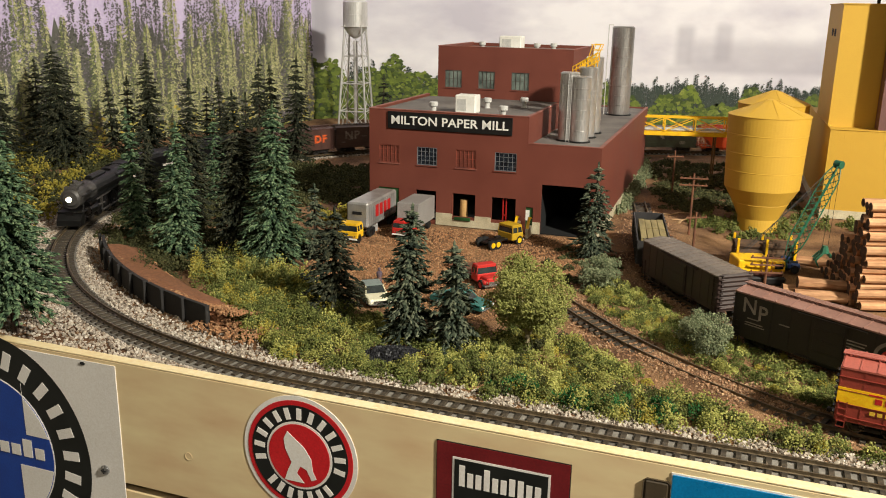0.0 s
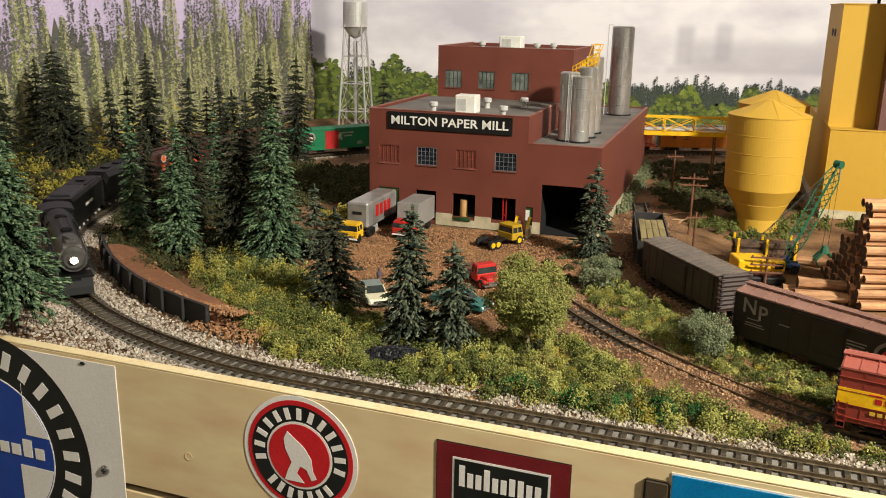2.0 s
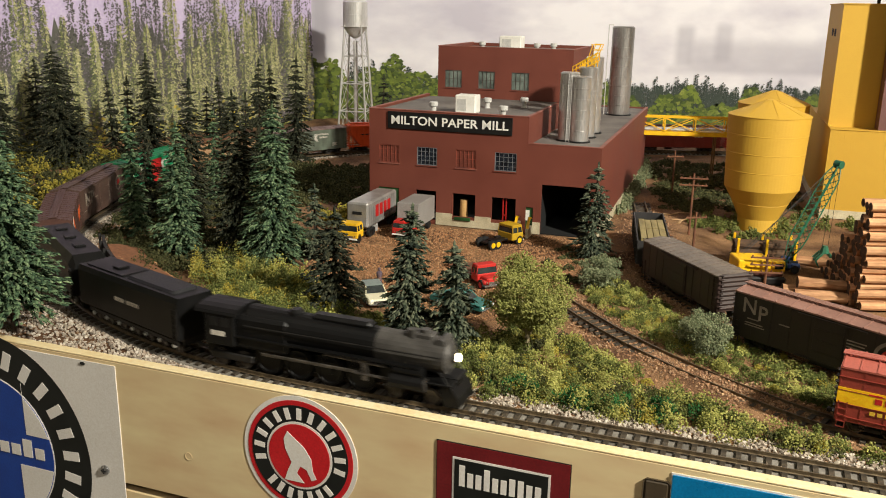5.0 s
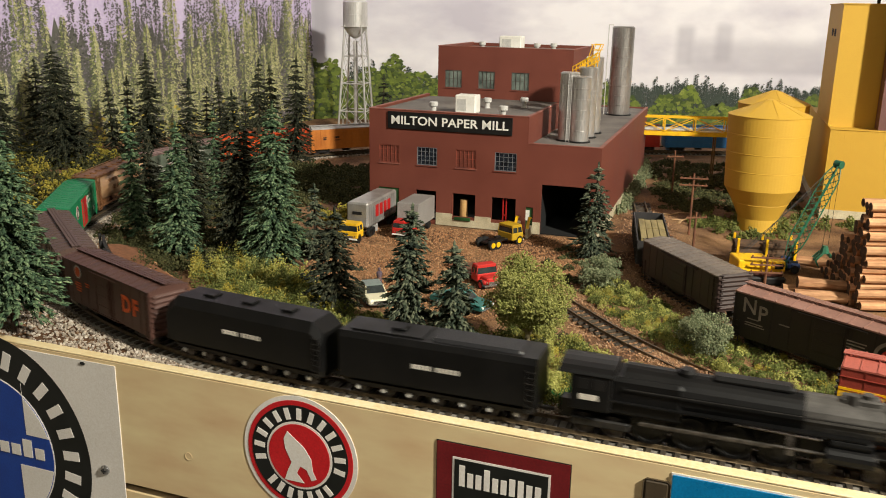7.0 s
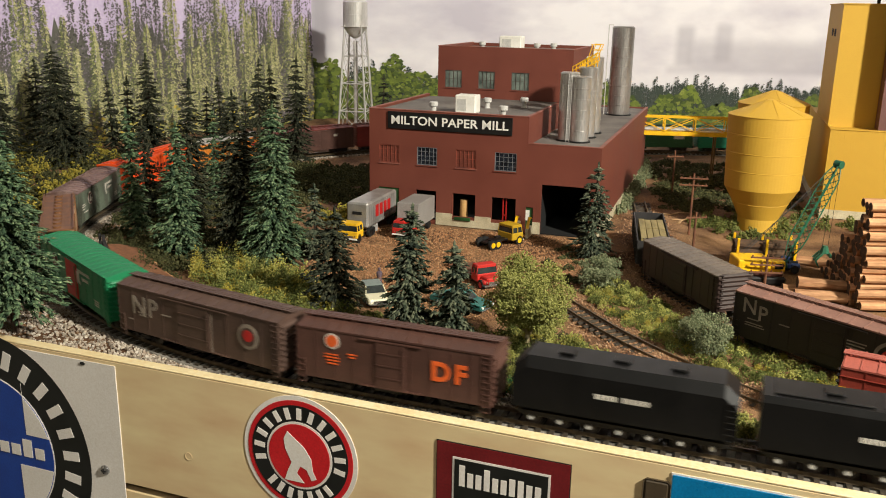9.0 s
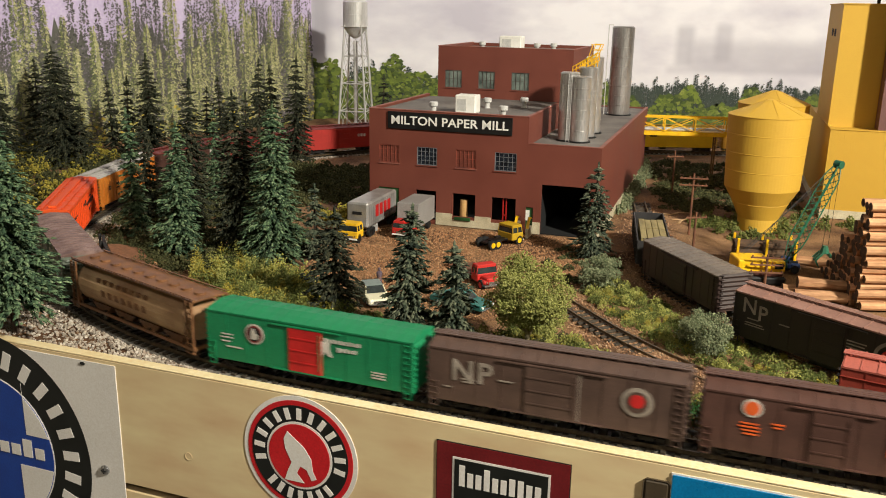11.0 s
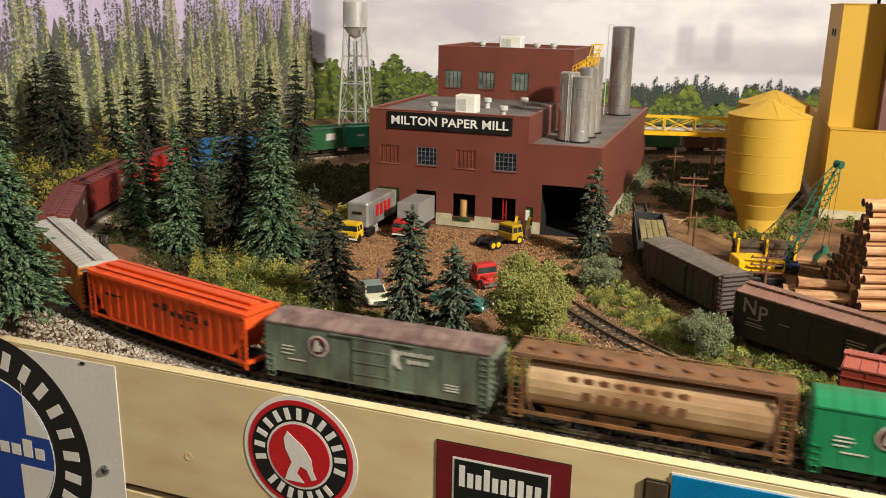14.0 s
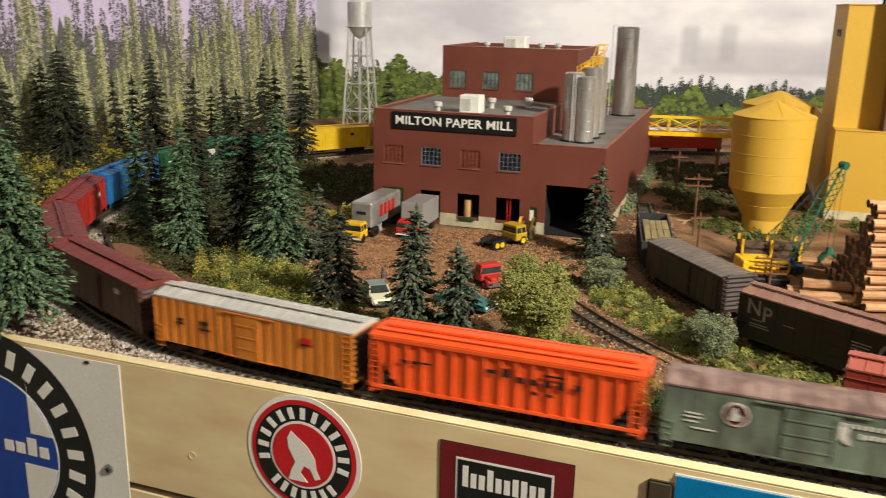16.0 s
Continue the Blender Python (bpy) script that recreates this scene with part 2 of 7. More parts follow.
def spline(pts):
    """A smooth line through points, by its length."""
    P = [Vector((*p, 0)) for p in pts]
    P = [P[0] * 2 - P[1]] + P + [P[-1] * 2 - P[-2]]
    out = []
    for a, b, c, d in zip(P, P[1:], P[2:], P[3:]):
        for k in range(20):
            t = k / 20
            out.append(0.5 * (2 * b + (c - a) * t + (2 * a - 5 * b + 4 * c - d) * t * t + (3 * b - 3 * c + d - a) * t ** 3))
    out.append(P[-2])
    L = [0.0]
    for a, b in zip(out, out[1:]):
        L.append(L[-1] + (b - a).length)

    def at(s, off=0.0):
        s = min(max(s, 0.0), L[-1] - 1e-6)
        i = max(0, int(np.searchsorted(L, s)) - 1)
        i = min(i, len(out) - 2)
        k = (s - L[i]) / max(1e-9, L[i + 1] - L[i])
        d = (out[i + 1] - out[i]).normalized()
        p = out[i].lerp(out[i + 1], k)
        return p.x + d.y * off, p.y - d.x * off
    return at, L[-1]


SPUR, SPUR_L = spline([(0.085, 0.90), (0.100, 0.835), (0.124, 0.770), (0.152, 0.705), (0.189, 0.640), (0.225, 0.590), (0.269, 0.543), (0.331, 0.505), (0.40, 0.468), (0.55, 0.40), (0.70, 0.335)])
SIDING, SIDING_L = spline([(0.285, 1.25), (0.262, 1.10), (0.249, 1.01), (0.230, 0.935), (0.225, 0.868), (0.2435, 0.792), (0.266, 0.715), (0.310, 0.627), (0.355, 0.575), (0.45, 0.50), (0.62, 0.41), (0.80, 0.33)])
MILLSPUR, MILLSPUR_L = spline([(0.225, 1.20), (0.170, 1.03), (0.142, 0.95)])


def strip(bm, at, s0, s1, prof, step=0.01):
    """A profile of (offset, z) pairs swept along a line."""
    n = max(2, int((s1 - s0) / step))
    rows = []
    for i in range(n + 1):
        s = s0 + (s1 - s0) * i / n
        rows.append([bm.verts.new((*at(s, o), z)) for o, z in prof])
    for a, b in zip(rows, rows[1:]):
        for i in range(len(prof) - 1):
            bm.faces.new((a[i], a[i + 1], b[i + 1], b[i]))
    bm.faces.new(rows[0])
    bm.faces.new(rows[-1][::-1])
    return bm


# ---- setting: room, table, backdrop ----
PAINT = mat("white_wall_paint", lin(150, 143, 130), lin(140, 133, 120), 0.8, s1=4, s2=120, bump=0.1)
FLOORM = mat("grey_room_floor", lin(120, 112, 102), lin(96, 90, 82), 0.6, s1=6, s2=90)
X0, X1, Y0, Y1, ZF, ZC = -1.9, 3.2, -2.0, 2.06, -1.05, 1.36


def setting(name, bm, material, label, category, kind="structure"):
    return tagged(part(name, bm, material), label, category, "", kind)


setting("floor", box(bmesh.new(), X0, X1, Y0, Y1 + 0.1, ZF - 0.05, ZF), FLOORM, "plain grey floor of the layout room", "floor")
setting("ceiling", box(bmesh.new(), X0, X1, Y0, Y1 + 0.1, ZC, ZC + 0.05), PAINT, "plain white ceiling of the layout room", "ceiling")
setting("wall_south", box(bmesh.new(), X0, X1, Y0 - 0.05, Y0, ZF, ZC), PAINT, "plain white wall behind the camera", "wall")
setting("wall_west", box(bmesh.new(), X0 - 0.05, X0, Y0, Y1 + 0.1, ZF, ZC), PAINT, "plain white side wall of the room", "wall")
setting("wall_east", box(bmesh.new(), X1, X1 + 0.05, Y0, Y1 + 0.1, ZF, ZC), PAINT, "plain white side wall of the room", "wall")

# sky painted on the wall behind the layout
SKY = bpy.data.materials.new("painted_cloudy_sky")
SKY.use_nodes = True
nd, ln = SKY.node_tree.nodes, SKY.node_tree.links
tc, mp = nd.new("ShaderNodeTexCoord"), nd.new("ShaderNodeMapping")
mp.inputs["Scale"].default_value = (1.2, 1, 2.6)
nz, rp = nd.new("ShaderNodeTexNoise"), nd.new("ShaderNodeValToRGB")
nz.inputs["Scale"].default_value, nz.inputs["Detail"].default_value, nz.inputs["Roughness"].default_value = 3.2, 5, 0.5
e = rp.color_ramp.elements
e[0].position, e[0].color = 0.34, lin(204, 199, 210)
e[1].position, e[1].color = 0.58, lin(242, 239, 242)
ln.new(tc.outputs["Object"], mp.inputs[0])
ln.new(mp.outputs[0], nz.inputs[0])
ln.new(nz.outputs[0], rp.inputs[0])
tone = rp.outputs[0]
sep = nd.new("ShaderNodeSeparateXYZ")
ln.new(tc.outputs["Object"], sep.inputs[0])


def soft_side(src, mid, half, edge):
    """1 within half of mid, fading over the edge."""
    a = nd.new("ShaderNodeMath")
    a.operation = "SUBTRACT"
    ln.new(src, a.inputs[0])
    a.inputs[1].default_value = mid
    b = nd.new("ShaderNodeMath")
    b.operation = "ABSOLUTE"
    ln.new(a.outputs[0], b.inputs[0])
    r = nd.new("ShaderNodeMapRange")
    r.interpolation_type = "SMOOTHSTEP"
    r.inputs[1].default_value, r.inputs[2].default_value, r.inputs[3].default_value, r.inputs[4].default_value = half - edge, half + edge, 1.0, 0.0
    ln.new(b.outputs[0], r.inputs[0])
    return r.outputs[0]


# soft grey mill-shaped patches in the sky colour; the strip beside the backdrop imitates shadow
for mx_, hx, mz, hz, edge, amount in ((0.547, 0.02, 0.188, 0.045, 0.011, 0.55), (0.635, 0.019, 0.196, 0.041, 0.011, 0.5), (0.719, 0.157, 0.169, 0.033, 0.019, 0.5), (-0.291, 0.024, 0.25, 0.099, 0.019, 0.75), (0.706, 0.197, 0.135, 0.007, 0.011, 0.35)):
    both_ = nd.new("ShaderNodeMath")
    both_.operation = "MULTIPLY"
    ln.new(soft_side(sep.outputs[0], mx_, hx, edge), both_.inputs[0])
    ln.new(soft_side(sep.outputs[2], mz, hz, edge), both_.inputs[1])
    amt = nd.new("ShaderNodeMath")
    amt.operation = "MULTIPLY"
    ln.new(both_.outputs[0], amt.inputs[0])
    amt.inputs[1].default_value = amount
    grey_mix = nd.new("ShaderNodeMix")
    grey_mix.data_type = "RGBA"
    ln.new(amt.outputs[0], grey_mix.inputs[0])
    ln.new(tone, grey_mix.inputs[6])
    grey_mix.inputs[7].default_value = lin(172, 168, 178)
    tone = grey_mix.outputs[2]
ln.new(tone, nd["Principled BSDF"].inputs["Base Color"])
nd["Principled BSDF"].inputs["Roughness"].default_value = 0.8
setting("wall_north", box(bmesh.new(), X0, X1, Y1, Y1 + 0.05, ZF, ZC), SKY, "wall painted as a bright cloudy sky", "wall")


# ---- the layout's table: top and front board ----
F_OUT = 0.019            # from the rails' middle to the board's inner face
FPX, FPY = line(0, F_OUT)
FASC = pose(FPX, FPY, 0, 0, 0, -20)
fascia = thing("fascia", FASC, "cream-painted wooden front board of the layout", "fascia", "", "structure")
part("board", box(bmesh.new(), -0.62, 1.75, -0.0115, -0.0030, -0.1045, -0.0008, 0.0006), CREAM, fascia)
part("top_edge", box(bmesh.new(), -0.62, 1.75, -0.0116, -0.0028, -0.0008, 0.0010, 0.0006), CREAMTOP, fascia, "paler cream top edge of the board")
part("lower_board", box(bmesh.new(), -0.62, 1.75, -0.0095, 0.002, -0.40, -0.1115, 0.001), CREAM, fascia)
# ---- ground of the layout ----
def smooth(a, b, x):
    t = min(1.0, max(0.0, (x - a) / (b - a)))
    return t * t * (3 - 2 * t)


def near_line(x, y):
    """Distance from the main line's middle; positive outside the loop."""
    fx, fy = CX + RAD * N20[0], CY + RAD * N20[1]
    along = (x - fx) * D20[0] + (y - fy) * D20[1]
    if along > 0 and y < 1.0:
        return (x - fx) * N20[0] + (y - fy) * N20[1]
    if x > CX and y > 1.2:
        return y - (CY + LEFT + RAD)
    cy = CY if y < CY else (y if y < CY + LEFT else CY + LEFT)
    return math.hypot(x - CX, y - cy) - RAD


def land(x, y):
    """Height of the ground."""
    d = near_line(x, y)
    n = noise.noise((x * 9, y * 9, 0)) * 0.004 + noise.noise((x * 30, y * 30, 3)) * 0.0015
    h = -0.0045 + n * smooth(0.02, 0.06, abs(d))
    if d > 0.05 and y > 0.9:
        h += 0.012 * smooth(0.05, 0.3, d)
    return h - 0.0015 * (1 - smooth(0.015, 0.03, abs(d)))


GROUND = bpy.data.materials.new("scenic_ground")
GROUND.use_nodes = True
nd, ln = GROUND.node_tree.nodes, GROUND.node_tree.links
tc = nd.new("ShaderNodeTexCoord")
def _noise(scale, detail=4):
    n = nd.new("ShaderNodeTexNoise")
    n.inputs["Scale"].default_value, n.inputs["Detail"].default_value = scale, detail
    ln.new(tc.outputs["Object"], n.inputs[0])
    return n.outputs[0]
def _ramp(src, stops):
    r = nd.new("ShaderNodeValToRGB")
    while len(r.color_ramp.elements) < len(stops):
        r.color_ramp.elements.new(0.5)
    for i, (p, c) in enumerate(stops):
        r.color_ramp.elements[i].position, r.color_ramp.elements[i].color = p, c
    ln.new(src, r.inputs[0])
    return r.outputs[0]
grain = _ramp(_noise(900, 2), [(0.3, lin(96, 72, 52)), (0.5, lin(144, 112, 80)), (0.72, lin(182, 148, 110))])
patch = _ramp(_noise(14, 5), [(0.38, lin(150, 128, 104)), (0.62, lin(255, 245, 230))])
mx = nd.new("ShaderNodeMix")
mx.data_type, mx.blend_type = "RGBA", "MULTIPLY"
mx.inputs[0].default_value = 1
ln.new(grain, mx.inputs[6])
ln.new(patch, mx.inputs[7])
ln.new(mx.outputs[2], nd["Principled BSDF"].inputs["Base Color"])
nd["Principled BSDF"].inputs["Roughness"].default_value = 0.95
bp = nd.new("ShaderNodeBump")
bp.inputs["Strength"].default_value, bp.inputs["Distance"].default_value = 0.8, 0.0008
ln.new(_noise(900, 2), bp.inputs["Height"])
ln.new(bp.outputs[0], nd["Principled BSDF"].inputs["Normal"])

bm = bmesh.new()
gx = np.arange(-1.55, 3.1, 0.018)
gy = np.arange(-0.2, 2.06, 0.018)
grid = {}
for i, x in enumerate(gx):
    for j, y in enumerate(gy):
        d = near_line(x, y)
        # stops at the front board
        along = (x - FPX) * N20[0] + (y - FPY) * N20[1]
        if along > -0.001 and along < 0.0175:
            x2, y2 = x - (along + 0.001) * N20[0], y - (along + 0.001) * N20[1]
        elif along >= 0.0175:
            continue
        else:
            x2, y2 = x, y
        grid[i, j] = bm.verts.new((x2, y2, land(x2, y2)))
for i in range(len(gx) - 1):
    for j in range(len(gy) - 1):
        q = [grid.get(k) for k in ((i, j), (i + 1, j), (i + 1, j + 1), (i, j + 1))]
        q = [v for v in q if v]
        if len(q) >= 3:
            bm.faces.new(q)
setting("ground", bm, GROUND, "brown gravelly scenic ground of the model railway", "ground")


# ---- tracks ----
def track(name, at, s0, s1, label, roadbed, tie_from, tie_to, rail_mat=None, z=0.0):
    t = thing(name, Matrix.Identity(4), label, "railway track", "", "structure")
    if roadbed:
        part("roadbed", strip(bmesh.new(), at, s0, s1, [(-0.021, z - 0.0075), (-0.0165, z - 0.0042), (0.0165, z - 0.0042), (0.0178, z - 0.0075)]), ROADBED, t, "grey roadbed under the sleepers")
    for o in (-0.00825, 0.00825):
        b = bmesh.new()
        strip(b, at, s0, s1, [(o - 0.0011, z - 0.0026), (o - 0.0004, z - 0.0021), (o - 0.0005, z - 0.0007), (o - 0.0006, z), (o + 0.0006, z), (o + 0.0005, z - 0.0007), (o + 0.0004, z - 0.0021), (o + 0.0011, z - 0.0026)])
        part("rail", b, rail_mat or RAIL, t)
    tie = mesh_of(box(bmesh.new(), -0.0018, 0.0018, -0.0148, 0.0148, -0.0044, -0.0026, 0.0002), TIE, "tie")
    n = int((s1 - s0) / 0.0090)
    rest, shown = bmesh.new(), 0
    for i in range(n):
        s = s0 + (i + 0.5) * 0.0090
        a, b = at(s - 0.002), at(s + 0.002)
        ang = math.degrees(math.atan2(b[1] - a[1], b[0] - a[0]))
        m = pose(*at(s), z, 0, 0, ang)
        if tie_from <= s <= tie_to and shown < 290:
            o = new("tie", tie)
            o.parent, o.matrix_local = t, m
            shown += 1
        else:
            k = len(rest.verts)
            box(rest, -0.0018, 0.0018, -0.0148, 0.0148, -0.0044, -0.0026)
            rest.verts.ensure_lookup_table()
            for v in rest.verts[k:]:
                v.co = m @ v.co
    if len(rest.verts):
        tagged(part("far_ties", rest, TIE, t), kind="stuff")
    else:
        rest.free()
    return t


track("main_track", line, -4.0, 1.75, "weathered main-line model track on dark plastic sleepers", True, -0.95, 0.62)
track("spur_track", SPUR, 0.0, SPUR_L, "dark weathered spur track sunk in brown gravel", False, 0, 2, z=-0.0015)
track("siding_track", SIDING, 0.0, SIDING_L, "weathered siding track beside the log yard", False, 0, 2, z=-0.0015)
# ---- paper mill ----
MILL = pose(-0.0974, 1.1229, -0.004, 0, 0, -18.6)
mill = thing("paper_mill", MILL, "red brick paper mill with grey roofs and taller rear block", "building")


def wall_holes(bm, x0, x1, z0, z1, y0, y1, holes):
    """A wall in the x-z plane, thick from y0 to y1, with rectangular openings."""
    xs = sorted({x0, x1, *[h[0] for h in holes], *[h[1] for h in holes]})
    zs = sorted({z0, z1, *[h[2] for h in holes], *[h[3] for h in holes]})
    V = {}

    def v(x, y, z):
        k = (round(x, 6), round(y, 6), round(z, 6))
        if k not in V:
            V[k] = bm.verts.new((x, y, z))
        return V[k]

    def solid(i, j):
        if i < 0 or j < 0 or i >= len(xs) - 1 or j >= len(zs) - 1:
            return False
        cx, cz = (xs[i] + xs[i + 1]) / 2, (zs[j] + zs[j + 1]) / 2
        return not any(h[0] < cx < h[1] and h[2] < cz < h[3] for h in holes)
    for i in range(len(xs) - 1):
        for j in range(len(zs) - 1):
            if not solid(i, j):
                continue
            a, b, c, d = xs[i], xs[i + 1], zs[j], zs[j + 1]
            bm.faces.new((v(a, y0, c), v(b, y0, c), v(b, y0, d), v(a, y0, d)))
            bm.faces.new((v(a, y1, d), v(b, y1, d), v(b, y1, c), v(a, y1, c)))
            if not solid(i - 1, j):
                bm.faces.new((v(a, y1, c), v(a, y0, c), v(a, y0, d), v(a, y1, d)))
            if not solid(i + 1, j):
                bm.faces.new((v(b, y0, c), v(b, y1, c), v(b, y1, d), v(b, y0, d)))
            if not solid(i, j - 1):
                bm.faces.new((v(a, y1, c), v(b, y1, c), v(b, y0, c), v(a, y0, c)))
            if not solid(i, j + 1):
                bm.faces.new((v(a, y0, d), v(b, y0, d), v(b, y1, d), v(a, y1, d)))
    return bm


T = 0.0035
WIN = [(0.0135, 0.041, "brick"), (0.0655, 0.0925, "glass"), (0.1175, 0.144, "brick"), (0.168, 0.196, "glass")]
DOORS = [(0.0126, 0.041, 0.005, 0.043), (0.0645, 0.0922, 0.005, 0.043), (0.1143, 0.1444, 0.0125, 0.0425), (0.1656, 0.1968, 0.0125, 0.0418), (0.2040, 0.2190, 0.0065, 0.033), (0.2285, 0.288, 0.0, 0.0627)]
holes = [(a, b, 0.0755, 0.0985) for a, b, _ in WIN] + DOORS
part("front_wall", wall_holes(bmesh.new(), 0, 0.2095, 0, 0.1435, 0, T, [h for h in holes if h[1] < 0.2]), BRICK, mill)
part("front_wall", wall_holes(bmesh.new(), 0.2095, 0.299, 0, 0.1115, 0, T, [(0.2098, 0.2190, 0.0065, 0.033), DOORS[5]]), BRICK, mill)
part("side_wall", box(bmesh.new(), 0, T, T, 0.22, 0, 0.1435), BRICK, mill)
part("side_wall", box(bmesh.new(), 0.299 - T, 0.299, T, 0.49, 0.012, 0.1115), BRICK, mill)
part("side_wall", box(bmesh.new(), 0.206, 0.2095, T, 0.22, 0.1085, 0.1435), BRICK, mill)
part("back_wall", box(bmesh.new(), 0, 0.299, 0.49, 0.4935, 0, 0.1115), BRICK, mill)
part("side_wall", box(bmesh.new(), 0, T, 0.22, 0.49, 0, 0.1115), BRICK, mill)
part("foundation", box(bmesh.new(), 0.0925, 0.1143, -0.0012, 0.0005, 0, 0.0155), CONC, mill)
part("foundation", box(bmesh.new(), 0.1143, 0.2040, -0.0012, 0.0005, 0, 0.0090), CONC, mill)
part("foundation", box(bmesh.new(), 0.1444, 0.1656, -0.0010, 0.0003, 0.009, 0.0152), CONC, mill)
part("foundation", box(bmesh.new(), 0.1968, 0.2040, -0.0010, 0.0003, 0.009, 0.0150), CONC, mill)
part("foundation", box(bmesh.new(), 0.2190, 0.2285, -0.0012, 0.0005, 0, 0.0148), CONC, mill)
part("foundation", box(bmesh.new(), 0.2975, 0.3000, 0.0, 0.49, 0, 0.0118), CONC, mill)
part("roof", box(bmesh.new(), T, 0.206, T, 0.2188, 0.138, 0.1405), ROOFGREY, mill)
part("roof", box(bmesh.new(), 0.2095, 0.299 - T, T, 0.49, 0.106, 0.1090), ROOFGREY, mill)
part("roof", box(bmesh.new(), T, 0.2095, 0.2195, 0.49, 0.106, 0.1088), ROOFGREY, mill)
b = bmesh.new()
for q in ((-0.0005, 0.2098, -0.0006, 0.0040, 0.1435, 0.1445), (-0.0005, 0.0040, 0.0040, 0.2188, 0.1435, 0.1445), (0.2058, 0.2100, 0.0040, 0.2188, 0.1435, 0.1445)):
    box(b, *q)
part("coping", b, mat("coping_red", lin(150, 92, 78), lin(120, 70, 58), 0.6), mill, "slim paler coping")
b = bmesh.new()
for q in ((0.2098, 0.2995, -0.0006, 0.0040, 0.1115, 0.1124), (0.2950, 0.2995, 0.0040, 0.4935, 0.1115, 0.1124)):
    box(b, *q)
part("coping", b, bpy.data.materials["coping_red"], mill)
# rear tower block
TU0, TU1, TV0, TV1, TZ = 0.0163, 0.2184, 0.2190, 0.3850, 0.2140
tw = [(0.0275, 0.0535), (0.0790, 0.1040), (0.1290, 0.1555)]
part("tower_wall", wall_holes(bmesh.new(), TU0, TU1, 0.1090, TZ, TV0, TV0 + T, [(a, c, 0.1545, 0.180) for a, c in tw]), BRICK, mill)
part("tower_wall", box(bmesh.new(), TU0, TU0 + T, TV0 + T, TV1, 0.1090, TZ), BRICK, mill)
part("tower_wall", box(bmesh.new(), TU1 - T, TU1, TV0 + T, TV1, 0.1090, TZ), BRICK, mill)
part("tower_wall", box(bmesh.new(), TU0, TU1, TV1, TV1 + T, 0.1090, TZ), BRICK, mill)
part("tower_roof", box(bmesh.new(), TU0 + T, TU1 - T, TV0 + T, TV1, 0.2065, 0.2090), ROOFGREY, mill)
b = bmesh.new()
for q in ((TU0 - .0005, TU1 + .0005, TV0 - .0006, TV0 + .004, TZ, TZ + .001), (TU1 - .004, TU1 + .0005, TV0 + .004, TV1 + T, TZ, TZ + .001), (TU0 - .0005, TU0 + .004, TV0 + .004, TV1 + T, TZ, TZ + .001)):
    box(b, *q)
part("coping", b, bpy.data.materials["coping_red"], mill)


BARGREY = mat("dull_grey_bars", lin(120, 122, 126), lin(96, 98, 102), .5, bump=0)
DIMFRAME = mat("dim_window_frame", lin(96, 84, 78), lin(72, 62, 58), .6, bump=0)


def mill_window(a, c, z0, z1, y, pane_mat, cols=5, rows=4, frame_mat=None, label=""):
    f = bmesh.new()
    fm = frame_mat or GREYPL
    w = part("window", box(bmesh.new(), a, c, y + 0.0016, y + 0.0022, z0, z1), pane_mat, mill, label)
    e = 0.0009
    for q in ((a, a + e, z0, z1), (c - e, c, z0, z1), (a + e, c - e, z0, z0 + e), (a + e, c - e, z1 - e, z1)):
        box(f, q[0], q[1], y + 0.0004, y + 0.0016, q[2], q[3])
    part("window_frame", f, fm, w)
    g = bmesh.new()
    for i in range(1, cols):
        x = a + (c - a) * i / cols
        box(g, x - .0002, x + .0002, y + 0.0008, y + 0.0016, z0 + e, z1 - e)
    for j in range(1, rows):
        z = z0 + (z1 - z0) * j / rows
        box(g, a + e, c - e, y + 0.0010, y + 0.0015, z - .0002, z + .0002)
    part("glazing_bars", g, fm, w)
    part("sill", box(bmesh.new(), a - .001, c + .001, y - 0.0012, y + 0.001, z0 - .0014, z0 - 0.0001), bpy.data.materials["coping_red"] if pane_mat is BRICK else BRICK, w)


NAVYGLASS = mat("dark_blue_window", lin(40, 46, 56), lin(20, 22, 28), 0.25, s1=80, bump=0)
for a, c, k in WIN:
    mill_window(a, c, 0.0755, 0.0985, 0.0, BRICK if k == "brick" else NAVYGLASS, frame_mat=mat("worn_red_bars", lin(150, 72, 52), lin(90, 48, 40), 0.6) if k == "brick" else BARGREY,
                label="window bricked over with red shutters" if k == "brick" else "dark barred factory window")
for a, c in tw:
    mill_window(a, c, 0.1545, 0.180, TV0, GLASSY, 4, 2, frame_mat=DIMFRAME, label="dull grey-green glazed window")
# doors and loading docks
part("door", box(bmesh.new(), 0.0126, 0.041, 0.0012, 0.0022, 0.005, 0.043), GREEN, mill, "closed dark green roller door")
b = bmesh.new()
for i in range(9):
    box(b, 0.0126, 0.041, 0.0008, 0.0012, 0.006 + i * .004, 0.0085 + i * .004)
part("door_slats", b, GREEN, mill)
# near-black sheets behind the doors; the docks' darkness is in their colour
inside = bmesh.new()
box(inside, T, 0.2095, 0.030, 0.031, 0.0, 0.06)
box(inside, 0.2095, 0.296, 0.12, 0.121, 0.0, 0.10)
box(inside, T, 0.296, 0.0036, 0.118, -0.001, 0.0008)
box(inside, 0.2250, 0.2265, 0.0036, 0.118, 0.001, 0.10)
split_part("dark_interior", inside, DARK, mill, "near-black sheets imitating the unlit inside of the loading docks")
part("green_sill", box(bmesh.new(), 0.118, 0.139, -0.0035, -0.0013, 0.0085, 0.0125, 0.0003), GREEN, mill, "green dock bumper")
